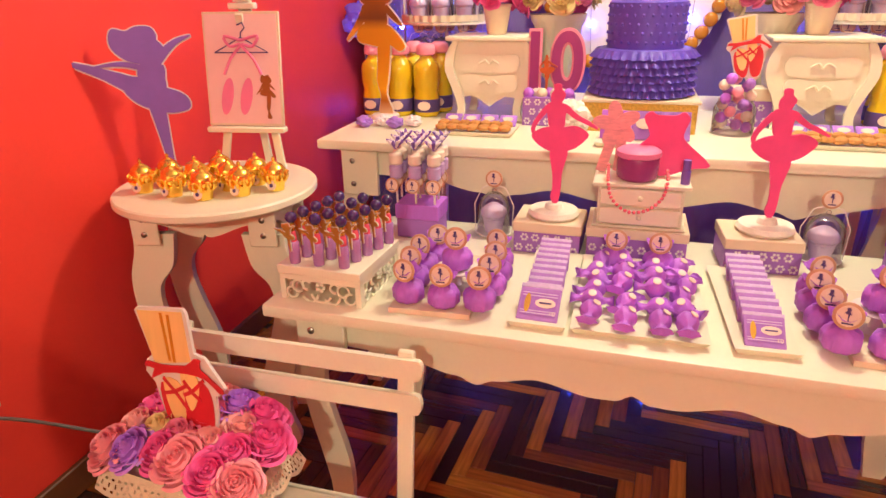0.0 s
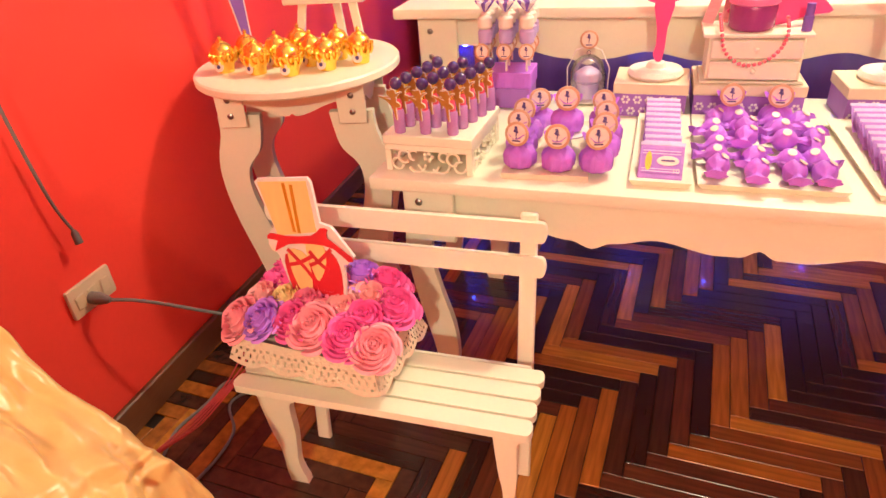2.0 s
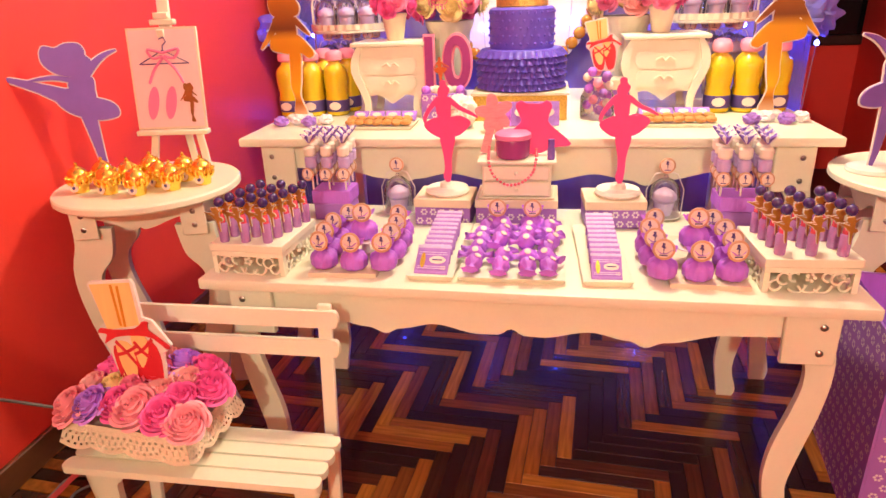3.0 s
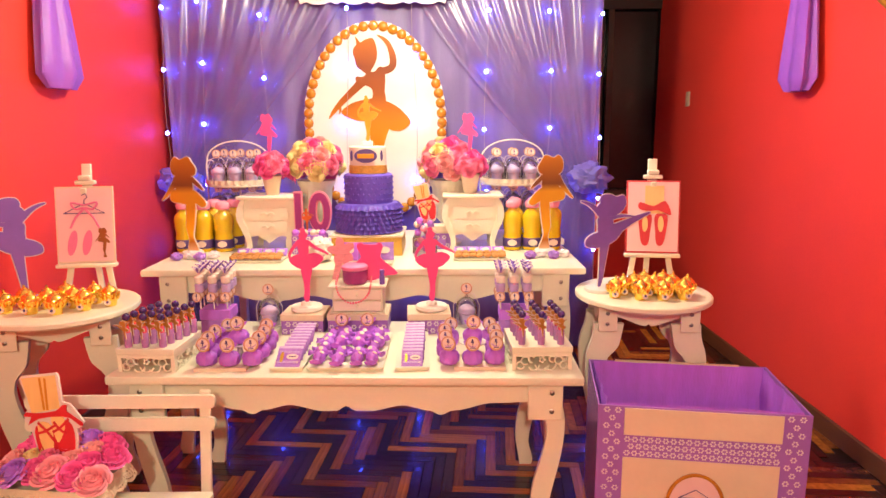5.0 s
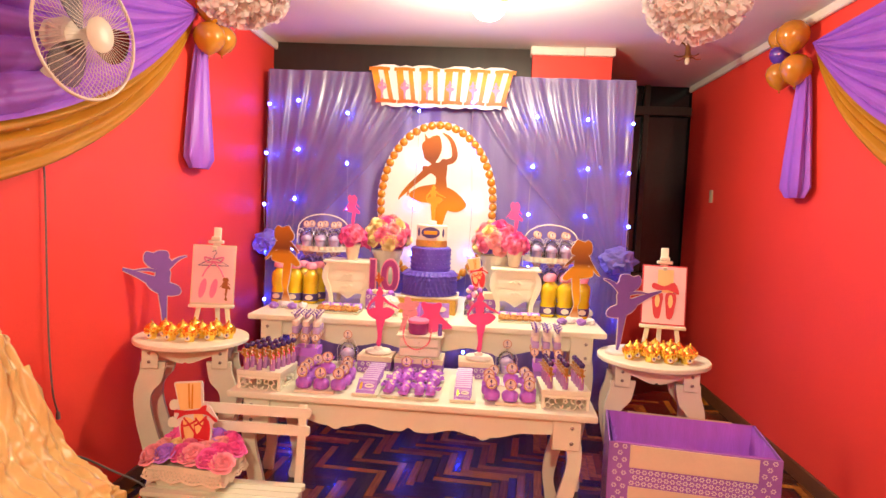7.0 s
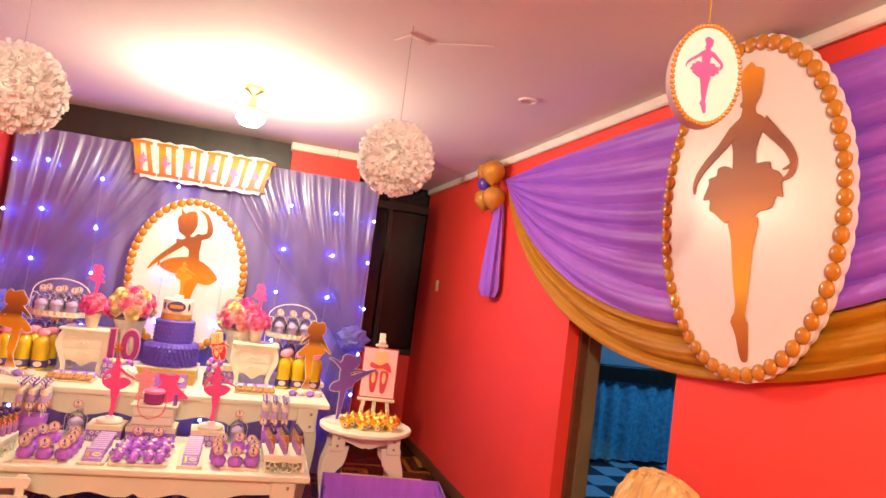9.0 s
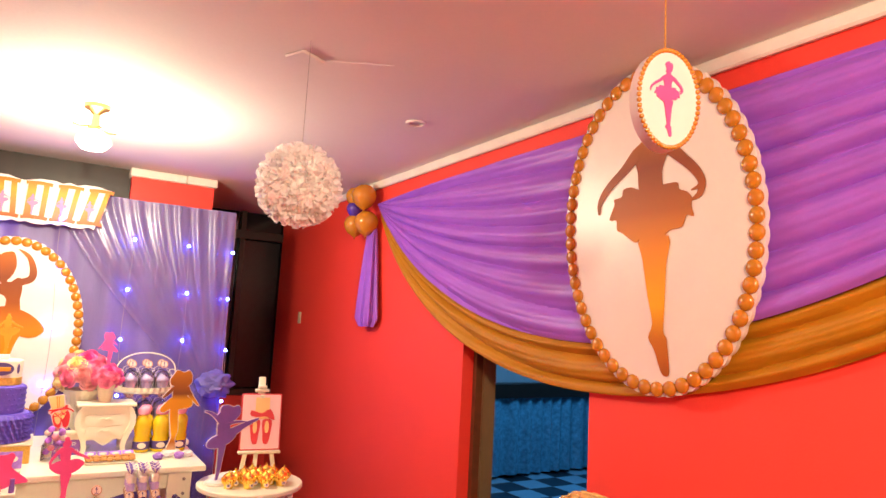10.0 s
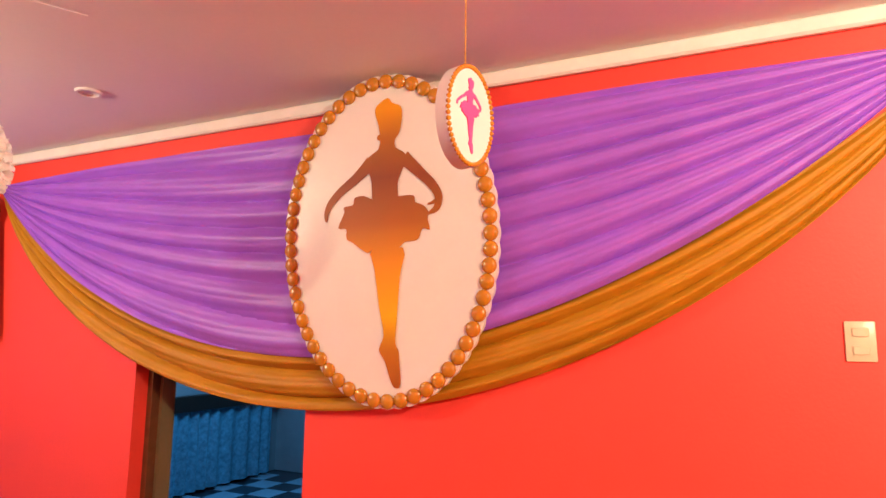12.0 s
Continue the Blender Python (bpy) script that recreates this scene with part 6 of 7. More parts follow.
def bonbon_master(m):
    t = thing("wrapped_bonbon", m, "bonbon wrapped in purple crepe paper with a round tag", "bonbon", "wrapped bonbons")
    bm = bmesh.new()
    prof = [(0.0, 0.0), (0.026, 0.001), (0.031, 0.007), (0.032, 0.026), (0.027, 0.037), (0.012, 0.044), (0.008, 0.048), (0.014, 0.055), (0.028, 0.068)]
    n = 36
    rings = []
    for r, z in prof:
        rings.append([bm.verts.new((r * (1 + 0.06 * math.sin(9 * a) * (r > 0)) * math.cos(a), r * (1 + 0.06 * math.sin(9 * a)) * math.sin(a), z + (0.004 * math.sin(5 * a) if z > 0.06 else 0))) for a in (2 * math.pi * i / n for i in range(n))])
    for p, q in zip(rings, rings[1:]):
        for i in range(n):
            bm.faces.new((p[i], p[(i + 1) % n], q[(i + 1) % n], q[i]))
    bmesh.ops.remove_doubles(bm, verts=bm.verts[:], dist=1e-5)
    part("wrapper", bm, M_LILAC, t, angle=80)
    part("tie", tube([(0.009 * math.cos(a), 0.009 * math.sin(a), 0.047) for a in (2 * math.pi * i / 16 for i in range(16))], 0.002, 5, None, True), M_GOLD, t)
    tag_master(t, pose(0, -0.016, 0.070, 82), 0.024)
    return t


def tray(name, m, w, d, h, material, label, lip=0.0):
    t = thing(name, m, label, "tray", "serving trays")
    bm = bmesh.new()
    a = [bm.verts.new((sx * (w / 2 - lip), (0 if sy < 0 else d) - sy * lip, 0.0)) for sx, sy in ((-1, -1), (1, -1), (1, 1), (-1, 1))]
    b = [bm.verts.new((sx * w / 2, 0 if sy < 0 else d, h)) for sx, sy in ((-1, -1), (1, -1), (1, 1), (-1, 1))]
    c = [bm.verts.new((sx * (w / 2 - lip * 1.1 - 0.004), (lip * 1.1 + 0.004) if sy < 0 else d - lip * 1.1 - 0.004, h - (0.004 if lip else 0))) for sx, sy in ((-1, -1), (1, -1), (1, 1), (-1, 1))]
    for p, q in ((a, b), (b, c)):
        for i in range(4):
            bm.faces.new((p[i], p[(i + 1) % 4], q[(i + 1) % 4], q[i]))
    bm.faces.new(a[::-1])
    bm.faces.new(c)
    part("dish", bm, material, t)
    return t


bon = None
for x0, s in ((-0.376, 1), (0.408, -1)):
    tray("cake_board", pose(x0 - 0.022 * s, 0.035, ZF, 0, 0, 2 * s), 0.165, 0.30, 0.011, M_CARD, "cream cake board under purple wrapped bonbons")
    st = thing("mini_cake_stand", pose(x0 + 0.005, 0.16, ZF + 0.0115), "small white pedestal dish between the bonbons", "cake stand", "mini cake stands")
    part("foot", lathe([(0.028, 0), (0.012, 0.006), (0.008, 0.03), (0.014, 0.036)], 18), M_PAPER, st)
    part("dish", lathe([(0.014, 0.0362), (0.045, 0.041), (0.046, 0.044), (0, 0.043)], 26), M_PAPER, st)
    spots = [(x0 - 0.075, 0.075, 0), (x0 + 0.0, 0.070, 0), (x0 + 0.072, 0.075, 0), (x0 - 0.085, 0.145, 0), (x0 + 0.08, 0.145, 0), (x0 - 0.085, 0.215, 0), (x0 + 0.08, 0.215, 0), (x0 - 0.07, 0.285, 0), (x0 + 0.07, 0.285, 0), (x0 + 0.005, 0.16, 0.044)]
    for k, (x, y, dz) in enumerate(spots):
        m = pose(x, y, ZF + 0.0125 + dz, 0, 0, (5 * ((k * 7) % 5) - 10))
        if bon is None:
            bon = bonbon_master(m)
        else:
            copy_thing(bon, m)


M_BAR_FILM = mat("lilac_bar_film", (0.38, 0.18, 0.58), 0.65, vary=0.12, scale=60, bump=0.4, bump_scale=90)


def bar_master(m):
    t = thing("chocolate_bar", m, "flat chocolate bar in violet printed film", "chocolate bar", "wrapped chocolate bars")
    part("wrapper", box(-0.046, 0.046, 0, 0.008, 0, 0.084, 0.002), M_BAR_FILM, t)
    part("crimp", box(-0.047, 0.047, 0.002, 0.006, 0.0845, 0.094, 0.0008), M_FILM_EDGE, t, "crimped clear film edge")
    part("window_print", box(-0.040, 0.040, -0.0012, -0.0002, 0.012, 0.074), M_LILAC_CARD, t)
    for z in (0.016, 0.022, 0.060, 0.067):
        part("stripe_print", box(-0.039, 0.039, -0.0020, -0.0013, z, z + 0.0025), M_FILM_EDGE, t)
    part("label_print", plate(ellipse(0.014, 0.044, 0.023, 0.012, 20), 0.001, -0.0025), M_TAG, t, "white oval label")
    part("label_bar", box(0.0, 0.028, -0.0036, -0.0027, 0.042, 0.046), M_INK, t)
    part("figure_print", plate(ellipse(-0.026, 0.042, 0.007, 0.024, 14), 0.001, -0.0025), M_GOLD, t, "gold dancer print")
    o = part("number", font_mesh("10", 0.016, 0.0003), M_TAG, t, m=pose(0.032, -0.0024, 0.014))
    return t


bar = None
for x0, turn in ((-0.186, -1), (0.215, 2)):
    tray("serving_tray", pose(x0, 0.028, ZF, 0, 0, turn), 0.110, 0.37, 0.014, M_WHITE, "narrow white tray of overlapping chocolate bars", 0.008)
    for k in range(10):
        m = pose(x0 + 0.002 * (k % 3) - 0.002, 0.048 + 0.029 * k, ZF + 0.011 + 0.001 * k, -54, 0, turn + (k % 3 - 1) * 1.5) @ Matrix.Scale(0.86, 4)
        if bar is None:
            bar = bar_master(m)
        else:
            copy_thing(bar, m)

# plate of twisted sweets
tray("serving_tray", pose(0.0, 0.028, ZF), 0.245, 0.37, 0.014, M_WHITE, "square white plate of twist-wrapped sweets", 0.010)


def sweet_master(m):
    t = thing("twist_sweet", m, "sweet twist-wrapped in purple paper with a white label", "sweet", "twist-wrapped sweets")
    bm = bmesh.new()
    n = 22
    rings = []
    for x, r in ((-0.042, 0.020), (-0.030, 0.011), (-0.021, 0.006), (-0.017, 0.012), (-0.009, 0.019), (0, 0.021), (0.009, 0.019), (0.017, 0.012), (0.021, 0.006), (0.030, 0.011), (0.042, 0.020)):
        fl = 0.4 if abs(x) > 0.025 else 1.0
        rings.append([bm.verts.new((x, r * (1 + 0.12 * math.sin(6 * a) * (abs(x) > 0.012)) * math.cos(a), 0.02 + r * fl * math.sin(a) * (1 + 0.1 * math.sin(6 * a)))) for a in (2 * math.pi * i / n for i in range(n))])
    for p, q in zip(rings, rings[1:]):
        for i in range(n):
            bm.faces.new((p[i], p[(i + 1) % n], q[(i + 1) % n], q[i]))
    bm.faces.new(rings[0])
    bm.faces.new(rings[-1][::-1])
    part("wrapper", bm, M_LILAC, t, angle=80)
    part("label", lathe([(0.0078, 0), (0.0078, 0.0015), (0, 0.003)], 18), M_TAG, t, "white round label", m=pose(0, -0.010, 0.0385, 28))
    return t


rnd = random.Random(8)
sw = None
for j in range(6):
    for i in range(4):
        up = 0.020 if (j in (2, 3) and i in (1, 2)) else 0.0
        m = pose(-0.084 + i * 0.056 + rnd.uniform(-0.008, 0.008), 0.070 + j * 0.050 + rnd.uniform(-0.008, 0.008), ZF + 0.011 + up, 0, 0, (90 if j == 0 else rnd.choice((0, 90, 25, -30, 65))) + rnd.uniform(-10, 10))
        if sw is None:
            sw = sweet_master(m)
        else:
            copy_thing(sw, m)
for x in (-0.052, 0.040):
    copy_thing(bon, pose(x, 0.345, ZF + 0.012, 0, 0, 0))


def pops_box(x, y):
    pb = thing("pedestal_block", pose(x, y, ZF), "glossy purple box block with a floral lower part", "box", "pop blocks")
    part("body", box(-0.055, 0.055, 0, 0.09, 0, 0.05, 0.002), M_LILAC_CARD, pb)
    part("top", box(-0.058, 0.058, -0.002, 0.092, 0.0505, 0.09, 0.002), M_LILAC, pb)
    return pb


def pop_master(m):
    t = thing("marshmallow_pop", m, "lilac and white marshmallow pop in clear film with a bow", "sweet pop", "marshmallow pops")
    part("stick", lathe([(0.003, 0), (0.003, 0.07)], 8), M_PAPER, t)
    part("lower_sweet", lathe([(0.012, 0.065), (0.017, 0.07), (0.0175, 0.095), (0.013, 0.10)], 16), M_MALLOW, t)
    part("upper_sweet", lathe([(0.013, 0.1005), (0.0175, 0.105), (0.0175, 0.125), (0.013, 0.130)], 16), M_CAKE_WHITE, t)
    bow = part("bow", ball(0.005, 8, 6, (0, 0, 0.143)), M_VIOLET_FOAM, t, "violet and white ribbon bow")
    loop = None
    for k in range(8):
        mm = Matrix.Rotation(k * 0.785, 4, "Z")
        if k in (0, 1):
            loop = part("loop", tube([(0.003, 0, 0.143), (0.013, 0.001, 0.157), (0.021, 0.007, 0.164)], [0.003, 0.0052, 0.002], 6), (M_VIOLET_FOAM, M_FLOWER_DOT)[k], bow, m=mm)
            pair = (loop,) if k == 0 else (pair[0], loop)
        else:
            share(pair[k % 2], bow, mm)
    tag_master(t, pose(0, -0.024, 0.052, 82), 0.019)
    return t


pop = None
for x, y in ((-0.550, 0.44), (0.585, 0.42)):
    pops_box(x, y)
    for i in range(3):
        for j in range(3):
            m = pose(x - 0.055 + 0.05 * i, y + 0.012 + 0.035 * j, ZF + 0.0905 + 0.004 * j, 0, 0, 8 * (i - 1))
            if pop is None:
                pop = pop_master(m)
            else:
                copy_thing(pop, m)


def dome_master(m):
    t = thing("cupcake_dome", m, "lilac frosted cupcake under a clear plastic dome", "cupcake", "domed cupcakes")
    part("saucer", lathe([(0.03, 0), (0.046, 0.004), (0.047, 0.007), (0, 0.006)], 24), M_PAPER, t)
    part("cup", lathe([(0.022, 0.0075), (0.029, 0.045), (0.028, 0.046), (0, 0.044)], 22), M_FROSTING, t, "pleated lilac paper case")
    part("frosting", lathe([(0.029, 0.047), (0.035, 0.055), (0.033, 0.066), (0.023, 0.076), (0.010, 0.084), (0, 0.086)], 22), M_FROSTING, t)
    part("dome", lathe([(0.043, 0.008), (0.043, 0.07), (0.036, 0.095), (0.018, 0.110), (0.004, 0.113)], 26, None, False), M_CLEAR, t, "clear plastic dome")
    part("dome_knob", ball(0.006, 10, 8, (0, 0, 0.118)), M_CLEAR, t)
    part("handle", tube([(0.048, 0, 0.005), (0.051, 0, 0.08), (0.030, 0, 0.125), (0, 0, 0.134), (-0.030, 0, 0.125), (-0.051, 0, 0.08), (-0.048, 0, 0.005)], 0.0015, 6), M_PAPER, t)
    tag_master(t, pose(0, -0.004, 0.150, 86), 0.022)
    return t


dome = dome_master(pose(-0.365, 0.52, ZF))
copy_thing(dome, pose(0.405, 0.52, ZF))

# ---- back table ----
def juice_master(m):
    t = thing("juice_bottle", m, "yellow juice bottle with a pink cap and violet label", "bottle", "yellow juice bottles")
    part("bottle", lathe([(0.027, 0), (0.031, 0.004), (0.032, 0.048), (0.0285, 0.062), (0.032, 0.080), (0.033, 0.112), (0.030, 0.126), (0.018, 0.138), (0.015, 0.143), (0.015, 0.15)], 20), M_JUICE, t)
    part("cap", lathe([(0.0165, 0.146), (0.0235, 0.149), (0.0245, 0.158), (0.022, 0.168), (0.014, 0.174), (0, 0.175)], 18), M_PINK_CAP, t)
    part("label_band", lathe([(0.0320, 0.012), (0.0328, 0.013), (0.0328, 0.042), (0.0320, 0.043)], 20, None, False), M_INK, t, "dark violet paper band")
    part("label_oval", plate(ellipse(0, 0.028, 0.016, 0.011, 18), 0.002, -0.0350), M_TAG, t, "white oval label")
    for o in t.children:
        o.data.transform(Matrix.Scale(1.32, 4))
    return t


jb0 = None
for sx in (-1, 1):
    for i in range(3):
        for j in range(2):
            m = pose(sx * 0.755 - 0.03 + (i - 1) * 0.090 + (0.02 if j else 0), 1.02 + 0.092 * j, ZB, 0, 0, 5 * (i - 1))
            if jb0 is None:
                jb0 = juice_master(m)
            else:
                copy_thing(jb0, m)
M_DOLL = gradient_mat("bronze_gold_card", ((0.0, (0.70, 0.45, 0.25)), (0.10, (0.42, 0.14, 0.01)), (0.19, (0.80, 0.40, 0.01)), (0.45, (0.62, 0.25, 0.01)), (0.62, (0.60, 0.26, 0.012)), (0.70, (0.17, 0.05, 0.015)), (1.0, (0.48, 0.16, 0.012))), 0.0, 0.42)
figure(pose(-0.815, 0.945, ZB, 0, 0, -4), 0.42, "doll", M_DOLL, "brown and gold dancer cut-out before the juice bottles", 0.045, "gold dancer cutouts")
figure(pose(0.775, 0.945, ZB, 0, 0, 4), 0.42, "doll", M_DOLL, "amber gold dancer cut-out before the juice bottles", 0.045, "gold dancer cutouts", mirror=True)


def nightstand(m, label):
    t = thing("mini_nightstand", m, label, "nightstand", "white mini nightstands")
    w, d, h = 0.275, 0.20, 0.255
    part("top", box(-w / 2, w / 2, -0.01, d + 0.005, h - 0.014, h, 0.004, seg=2), M_WHITE, t)
    body = [(-0.092, 0.07), (-0.115, 0.10), (-0.13, 0.16), (-0.118, 0.205), (-0.115, 0.24), (0.115, 0.24), (0.118, 0.205), (0.13, 0.16), (0.115, 0.10), (0.092, 0.07), (0.05, 0.075), (0.025, 0.06), (0.0, 0.042), (-0.025, 0.06), (-0.05, 0.075)]
    part("body", plate(body, d - 0.02, 0.01), M_WHITE, t)
    for z, w0 in ((0.175, 0.085), (0.115, 0.08)):
        dr = part("drawer_front", plate([tuple(p) for p in smooth_loop([(-w0, z - 0.022), (-w0, z + 0.026), (0, z + 0.022), (w0, z + 0.026), (w0, z - 0.022), (0, z - 0.028)], 3)], 0.006, 0.003), M_WHITE, t)
        part("scroll", tube(smooth_loop([(-0.03, -0.0005, z), (-0.012, -0.0005, z + 0.010), (0, -0.0005, z - 0.002), (0.012, -0.0005, z + 0.010), (0.03, -0.0005, z)], 4, False), 0.003, 6), M_WHITE, dr)
    for sx in (-1, 1):
        lg = [(sx * x, z) for x, z in ((0.115, 0.24), (0.137, 0.20), (0.140, 0.15), (0.115, 0.09), (0.100, 0.04), (0.108, 0.0), (0.082, 0.0), (0.078, 0.05), (0.090, 0.10), (0.112, 0.15), (0.110, 0.20), (0.100, 0.24))]
        for y in (0.0, d - 0.014):
            part("leg", plate([tuple(p) for p in smooth_loop(lg, 3)], 0.0135, y - 0.002), M_WHITE, t)
    return t


NS = ((-0.475, 0.965), (0.452, 0.985))
for x, y in NS:
    nightstand(pose(x, y, ZB), "small white bombe nightstand with two drawers and curved legs")


def rose_bunch(t, r, n, z, rr, seed, cols):
    rnd = random.Random(seed)
    for k in range(n):
        zz = 1 - 1.25 * (k + 0.5) / n
        s = math.sqrt(max(0, 1 - zz * zz))
        a = k * 2.399963
        v = Vector((s * math.cos(a), s * math.sin(a), zz))
        rose(t, up_at(v * (r - rr * 0.4) + Vector((0, 0, z)), v, rnd.uniform(0, 6)), rnd.choice(cols), rr)


for (x, y), mm in zip(NS, (0, 1)):
    fp = thing("flower_pot", pose(x + (0.005 if mm == 0 else -0.01), y + 0.09, ZB + 0.2555), "small cream pot of pink roses with a dancer on top", "flower pot", "rose pots")
    part("pot", lathe([(0.028, 0), (0.030, 0.002), (0.043, 0.080), (0.045, 0.082), (0.045, 0.090), (0.040, 0.090), (0, 0.080)], 24), M_CARD, fp)
    rose_bunch(fp, 0.078, 17, 0.118, 0.032, 5 + mm, (1, 1, 0, 0, 1))
    part("figure", dancer(0.20, 0.004, "doll"), M_PINK, fp, "pink dancer pick", m=pose(0.0, -0.01, 0.165))


def urn(x, y, seed):
    t = thing("flower_urn", pose(x, y, ZB), "tall white fluted urn with pink and cream roses", "urn", "rose urns")
    bm = bmesh.new()
    prof = [(0.065, 0), (0.068, 0.012), (0.03, 0.03), (0.022, 0.07), (0.034, 0.10), (0.058, 0.13), (0.070, 0.20), (0.074, 0.27), (0.088, 0.29), (0.092, 0.31)]
    n = 64
    rings = [[bm.verts.new((r * (1 + (0.035 * math.cos(16 * a) if 0.1 < z < 0.28 else 0)) * math.cos(a), r * (1 + (0.035 * math.cos(16 * a) if 0.1 < z < 0.28 else 0)) * math.sin(a), z)) for a in (2 * math.pi * i / n for i in range(n))] for r, z in prof]
    for p, q in zip(rings, rings[1:]):
        for i in range(n):
            bm.faces.new((p[i], p[(i + 1) % n], q[(i + 1) % n], q[i]))
    bm.faces.new(rings[0][::-1])
    bm.faces.new(rings[-1])
    part("vase", bm, M_WHITE, t)
    rose_bunch(t, 0.135, 26, 0.375, 0.046, seed, (0, 1, 2, 3, 3, 5, 0))


urn(-0.295, 1.20, 21)
urn(0.34, 1.20, 22)


def cupcake_rack(x, y):
    t = thing("cupcake_rack", pose(x, y, ZB), "white wire two-tier rack with domed cupcakes", "cake rack", "wire cupcake racks")
    for sx in (-1, 1):
        part("upright", tube([(sx * 0.165, 0, 0), (sx * 0.165, 0, 0.37), (sx * 0.16, 0, 0.40)], 0.004, 8), M_WHITE, t)
        part("scroll", tube([(sx * (0.165 - 0.02) + 0.02 * math.cos(a), 0, 0.38 + 0.02 * math.sin(a)) for a in (0.45 * i for i in range(12))], 0.003, 6), M_WHITE, t)
    part("arch", tube([(0.16 * math.cos(a), 0, 0.40 + 0.095 * math.sin(a)) for a in (math.pi * i / 20 for i in range(21))], 0.004, 8), M_WHITE, t)
    for z in (0.10, 0.27):
        part("shelf", lathe([(0.16, z), (0.162, z + 0.002), (0.162, z + 0.010), (0.155, z + 0.012), (0, z + 0.012)], 36), M_WHITE, t)
        b = sheet(lambda u, v, z=z: ((0.163 + 0.004 * math.sin(u * 60 * math.pi)) * math.cos(2 * math.pi * u), (0.163 + 0.004 * math.sin(u * 60 * math.pi)) * math.sin(2 * math.pi * u), z + 0.012 + 0.022 * v), 160, 1)
        part("lace_edge", b, M_LACE, t)
        part("foot_post", lathe([(0.006, z - 0.10 if z < 0.2 else z - 0.158), (0.006, z)], 8), M_WHITE, t)
    for z in (0.1125, 0.2825):
        for dx in (-0.085, 0.0, 0.085):
            for dy in (-0.07, 0.05):
                copy_thing(dome, pose(x + dx, y + dy, ZB + z, 0, 0, 10 * dx))


cupcake_rack(-0.735, 1.42)
cupcake_rack(0.675, 1.42)
ub = thing("rack_table", pose(0, 1.29, 0), "narrow white table holding the cupcake racks at the back", "table")
part("tabletop", box(-0.93, 0.93, 0.0, 0.33, ZB - 0.03, ZB - 0.0005, 0.004), M_WHITE, ub)
for x in (-0.8, 0.8):
    for y in (0.03, 0.28):
        part("leg", box(x - 0.02, x + 0.02, y - 0.02, y + 0.02, 0, ZB - 0.031, 0.003), M_WHITE, ub)

# cake on its gold box
cb = thing("gold_stand", pose(-0.02, 0.87, ZB), "square gold glitter cake box with white lid", "cake stand")
part("body", box(-0.155, 0.155, 0, 0.27, 0, 0.082, 0.002), M_GLITTER, cb)
part("lid", box(-0.162, 0.162, -0.006, 0.276, 0.0825, 0.092, 0.002), M_CARD, cb)
ck = thing("birthday_cake", pose(-0.02, 1.005, ZB + 0.0925), "three-tier violet cake with ruffles and a white top tier", "cake")


def ruffle_ring(r, z, amp, n, flare, h):
    def f(u, v):
        a = 2 * math.pi * u
        rr = r + flare * v + amp * v * math.sin(n * a) + 0.4 * amp * v * math.sin(n * 1.7 * a + z * 90)
        return (rr * math.cos(a), rr * math.sin(a), z - h * v + 0.3 * amp * v * math.cos(n * a))
    return sheet(f, 180, 3)


part("bottom_tier", lathe([(0.135, 0), (0.140, 0.004), (0.138, 0.125), (0.128, 0.132), (0, 0.132)], 48), M_CAKE, ck)
for k in range(6):
    part("ruffle", ruffle_ring(0.137, 0.028 + 0.0205 * k, 0.0045, 38 - 2 * (k % 3), 0.015, 0.023), M_CAKE, ck, "wavy violet ruffle")
part("middle_tier", lathe([(0.108, 0.1325), (0.109, 0.255), (0.100, 0.262), (0, 0.262)], 48), M_CAKE, ck)
tf = None
for j in range(5):
    for i in range(28):
        a = 2 * math.pi * (i + 0.5 * (j % 2)) / 28
        mm = Matrix.Translation((0.109 * math.cos(a), 0.109 * math.sin(a), 0.150 + 0.024 * j))
        if tf is None:
            tf = part("quilt_dot", ball(0.0045, 6, 5), M_CAKE, ck, m=mm)
        else:
            share(tf, ck, mm)
part("top_tier", lathe([(0.082, 0.2625), (0.083, 0.378), (0.078, 0.383), (0, 0.383)], 44), M_CAKE_WHITE, ck)
part("gold_band", lathe([(0.0835, 0.264), (0.0855, 0.266), (0.0855, 0.298), (0.0835, 0.300)], 44, None, False), M_GLITTER, ck, "gold glitter band")
pq = part("name_plaque", plate(ellipse(0, 0.342, 0.050, 0.030, 30), 0.006, -0.090), M_INK, ck, "dark violet oval name plaque")
part("name_bar", box(-0.036, 0.036, -0.0925, -0.0905, 0.332, 0.352, 0.001), M_AMBER, pq)
for sx in (-1, 1):
    part("figure_print", plate(ellipse(sx * 0.066, 0.342, 0.006, 0.024, 12), 0.002, -0.056), M_INK, ck)
tp = thing("cake_topper", pose(-0.02, 1.005, ZB + 0.4760), "small gold dancer figure on a white block on the cake", "cake topper")
part("block", box(-0.022, 0.022, -0.022, 0.022, 0, 0.022, 0.003), M_PAPER, tp)
part("figure", dancer(0.20, 0.008, "down"), M_AMBER, tp, m=pose(0, 0, 0.020))

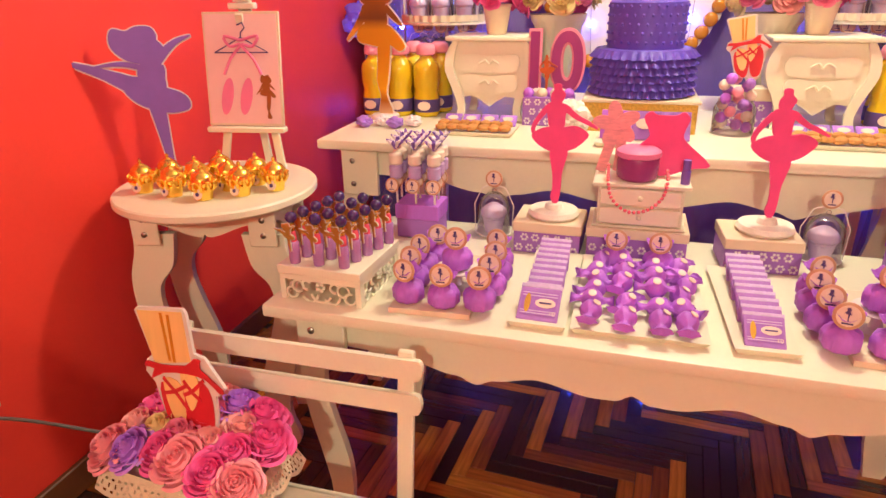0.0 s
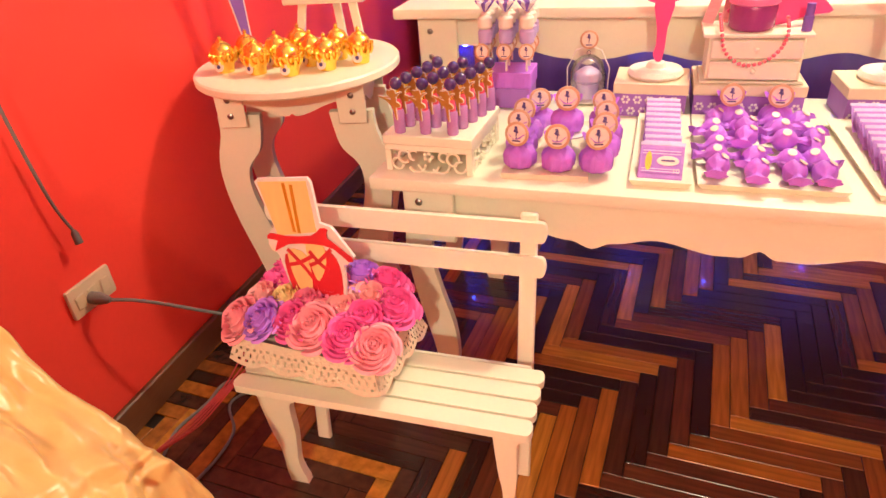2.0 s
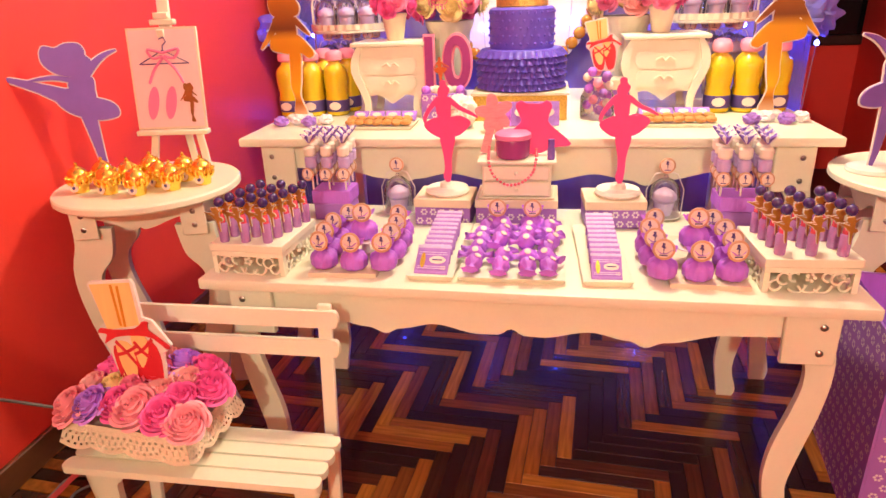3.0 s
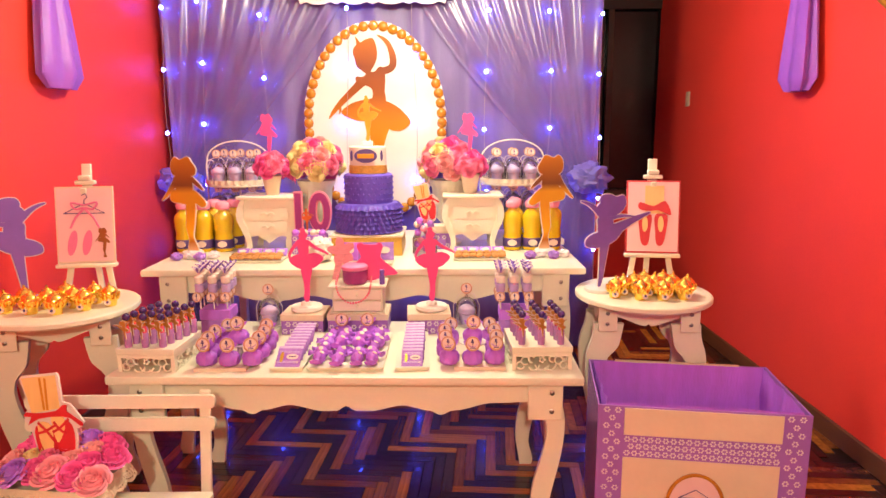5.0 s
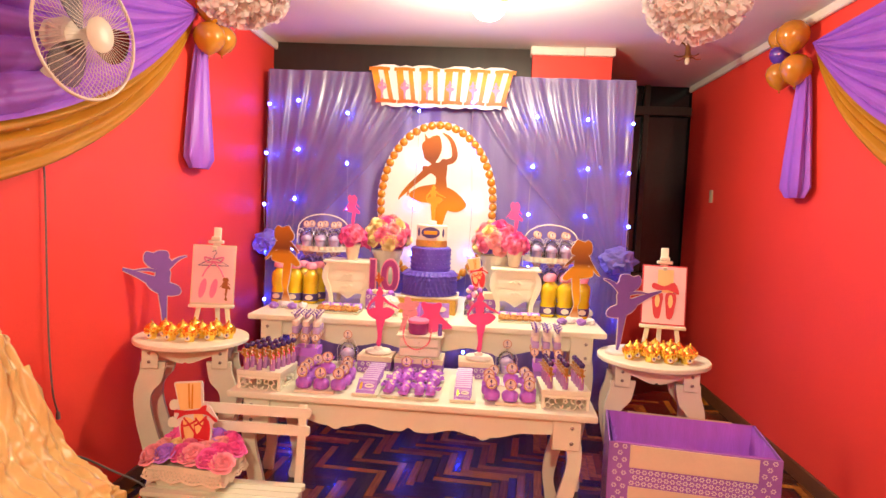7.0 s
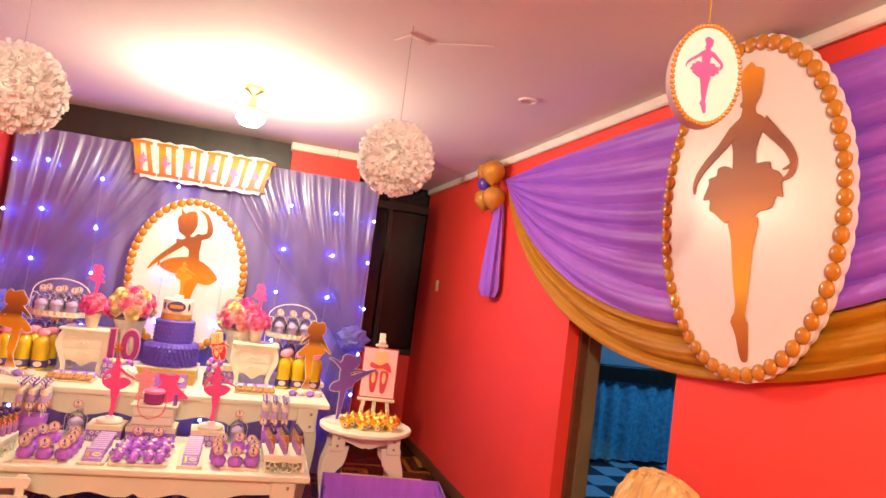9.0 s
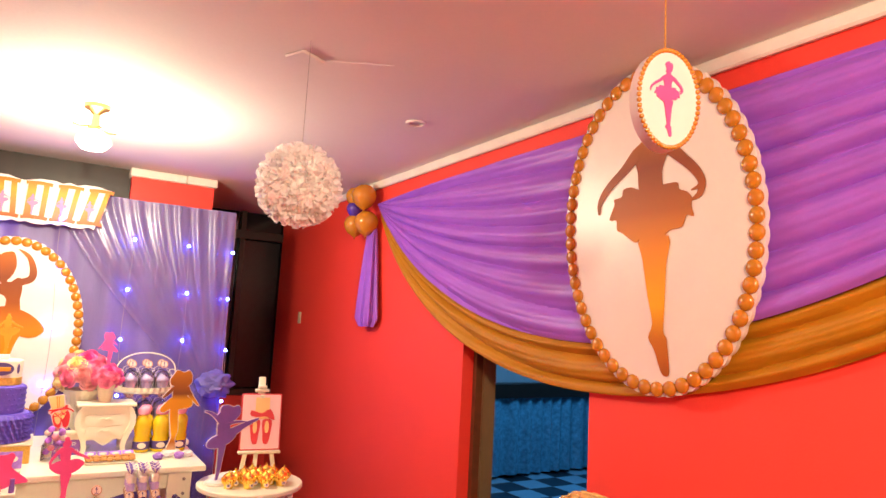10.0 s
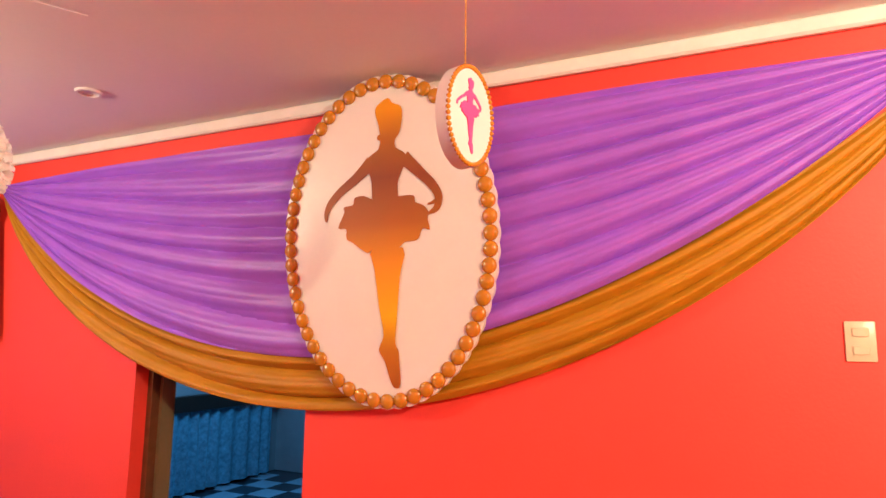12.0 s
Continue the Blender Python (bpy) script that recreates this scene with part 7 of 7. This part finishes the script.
# number ten on its candy box
tn = thing("number_sign", pose(-0.285, 0.915, ZB), "purple number ten on a floral candy box", "number sign")
part("box", box(-0.075, 0.075, 0, 0.08, 0, 0.085, 0.002), M_LILAC_CARD, tn)
o = part("flower_print", small_flowers(flower_rows(0.15, 0.085, 0.028), 0.012), M_FLOWER_DOT, tn, "white flower print", smooth=False, m=pose(-0.075, -0.0012, 0))
o["kind"] = "stuff"
for k in range(7):
    part("candy", ball(0.017, 10, 8), (M_LILAC, M_TAG, M_CARD)[k % 3], tn, m=pose(-0.06 + 0.02 * k, 0.02 + 0.02 * (k % 2), 0.094))
b = font_mesh("10", 0.235, 0.005, 0.005)
bmesh.ops.scale(b, verts=b.verts[:], vec=(0.82, 1, 1.0))
b2 = font_mesh("10", 0.235, 0.004, 0.013)
bmesh.ops.scale(b2, verts=b2.verts[:], vec=(0.82, 1, 1.0))
part("backing", b2, M_PINK_CAP, tn, "pink foam outline", m=pose(0, 0.047, 0.105))
part("numeral", b, M_PURPLE_GLOSS, tn, m=pose(0.0, 0.036, 0.105))
part("figure", dancer(0.10, 0.003, "down"), M_ORANGE_PRINT, tn, m=pose(-0.01, 0.026, 0.105))

# tower with the small shoes on the other side of the cake
cd = thing("candy_tower", pose(0.235, 0.915, ZB), "jar of wrapped candies with a ballet shoe cut-out", "candy jar")
part("jar", lathe([(0.05, 0), (0.056, 0.006), (0.056, 0.07), (0.045, 0.09), (0.047, 0.094)], 26, None, False), M_CLEAR, cd)
for k in range(22):
    a = k * 2.4
    part("candy", ball(0.0155, 8, 6), (M_LILAC, M_TAG, M_LILAC_CARD, M_PINK_CAP)[k % 4], cd, m=pose(0.035 * math.cos(a), 0.035 * math.sin(a), 0.018 + 0.0075 * k * 0.9))
slm = thing("ballet_shoes_cutout", pose(0.235, 0.905, ZB + 0.155), "small red ballet shoe cut-out standing in a candy jar", "cutout")
slippers_cutout(slm, 0.155, 0.006)
flower_box(pose(0.29, 1.02, ZB), 0.12, 0.08, 0.11, "purple flower print box behind the candy jar")


# cookie trays, cards and the round plush
def cookie_tray(x, y):
    tray("serving_tray", pose(x, y, ZB), 0.235, 0.15, 0.012, M_WHITE, "white tray of cookies with violet wrappers behind", 0.008)
    rnd = random.Random(int(x * 100))
    ckm = None
    for j in range(2):
        for i in range(7):
            t = thing("cookie", pose(x - 0.095 + 0.031 * i, y + 0.035 + 0.03 * j, ZB + 0.012 + 0.006 * j, rnd.uniform(-12, 12), rnd.uniform(-10, 10), rnd.uniform(0, 90)), "small golden baked cookie on a white tray", "cookie", "baked cookies")
            part("biscuit", lathe([(0.012, 0), (0.018, 0.004), (0.017, 0.012), (0.008, 0.017), (0, 0.016)], 14), M_COOKIE, t)
    for i in range(4):
        t = thing("candy_sachet", pose(x - 0.085 + 0.056 * i, y + 0.11, ZB + 0.014, -58, 0, 0), "violet printed sachet behind the cookies", "sachet", "violet sachets")
        part("film", box(-0.026, 0.026, 0, 0.006, 0, 0.046, 0.002), M_SWATCH, t)
        part("label", plate(ellipse(0, 0.026, 0.016, 0.009, 16), 0.001, -0.0016), M_TAG, t)


cookie_tray(-0.475, 0.72)
cookie_tray(0.475, 0.74)
tray("serving_tray", pose(-0.01, 0.66, ZB), 0.24, 0.14, 0.012, M_WHITE, "white tray with lilac message cards", 0.008)
for k in range(3):
    t = thing("message_card", pose(-0.08 + 0.075 * k, 0.72, ZB + 0.012, -14, 0, 6 * (k - 1)), "lilac printed card standing on a tray", "card", "lilac cards")
    part("card", box(-0.04, 0.04, 0, 0.004, 0, 0.075, 0.001), (M_LILAC, M_LILAC_CARD, M_SWATCH)[k], t)
    part("card_print", plate(ellipse(0, 0.042, 0.024, 0.014, 20), 0.001, -0.0016), M_TAG, t)
pb = thing("white_plush", pose(-0.205, 0.76, ZB), "round white fluffy ball beside the cake box", "plush ball")
part("fluff", puff(0.052, 3.0, 0.95), M_LAMB, pb, m=pose(0, 0, 0.052))
for sx, dx in ((-1, -0.60), (1, 0.60)):
    for k in range(4):
        t = thing("foil_sweet", pose(sx * 0.76 - 0.07 + 0.05 * k, 0.80 + 0.03 * (k % 2), ZB, 0, 0, 30 * k), "violet and white foil wrapped sweet on the table", "sweet", "foil sweets")
        part("wrapper", puff(0.024, k + sx, 0.7), (M_SWATCH, M_FLOWER_DOT)[k % 2], t, m=pose(0, 0, 0.016))

# ---- parquet ----
PW, PL = 0.042, 0.30
M_PLANK, M_PLANK_JOINED = plank_mat(False), plank_mat(True)
floor = bpy.data.objects["floor"]
plank = box(-PL / 2 + 0.0007, PL / 2 - 0.0007, -PW / 2 + 0.0007, PW / 2 - 0.0007, -0.006, 0, 0.0012)
me = bpy.data.meshes.new("plank")
plank.to_mesh(me)
me.materials.append(M_PLANK)
verts = np.empty(len(me.vertices) * 3)
me.vertices.foreach_get("co", verts)
verts = verts.reshape(-1, 3)
faces = [tuple(p.vertices) for p in me.polygons]
turn = Matrix.Rotation(radians(-4.5), 4, "Z")
near, all_v, all_f = [], [], []
for a in range(-90, 100):
    for b in range(-14, 15):
        ox, oy = a * PW + b * PL, a * PW - b * PL
        for horizontal in (True, False):
            c = Vector((ox + PL / 2, oy + PW / 2, 0)) if horizontal else Vector((ox + PL + PW / 2, oy + PW - PL / 2, 0))
            p = turn @ (c + Vector((-0.02, 0.03, 0)))
            if not (WALL_L - 0.1 < p.x < WALL_R - 0.02 and FRONT < p.y < 2.6):
                continue
            m = Matrix.Translation(p) @ turn @ (Matrix.Identity(4) if horizontal else Matrix.Rotation(radians(90), 4, "Z"))
            near.append((abs(p.x - 0.05) + 1.1 * abs(p.y - 0.35), m))
near.sort(key=lambda e: e[0])
for k, (d, m) in enumerate(near):
    if k < 300:
        o = new("plank", me)
        o.parent = floor
        o.matrix_basis = m
    else:
        R = np.array(m)
        base = len(all_v)
        all_v.extend((verts @ R[:3, :3].T + R[:3, 3]).tolist())
        all_f.extend([tuple(i + base for i in f) for f in faces])
me2 = bpy.data.meshes.new("planks_joined")
me2.from_pydata(all_v, [], all_f)
me2.materials.append(M_PLANK_JOINED)
o = new("planks_joined", me2)
o.parent = floor
o["kind"] = "stuff"
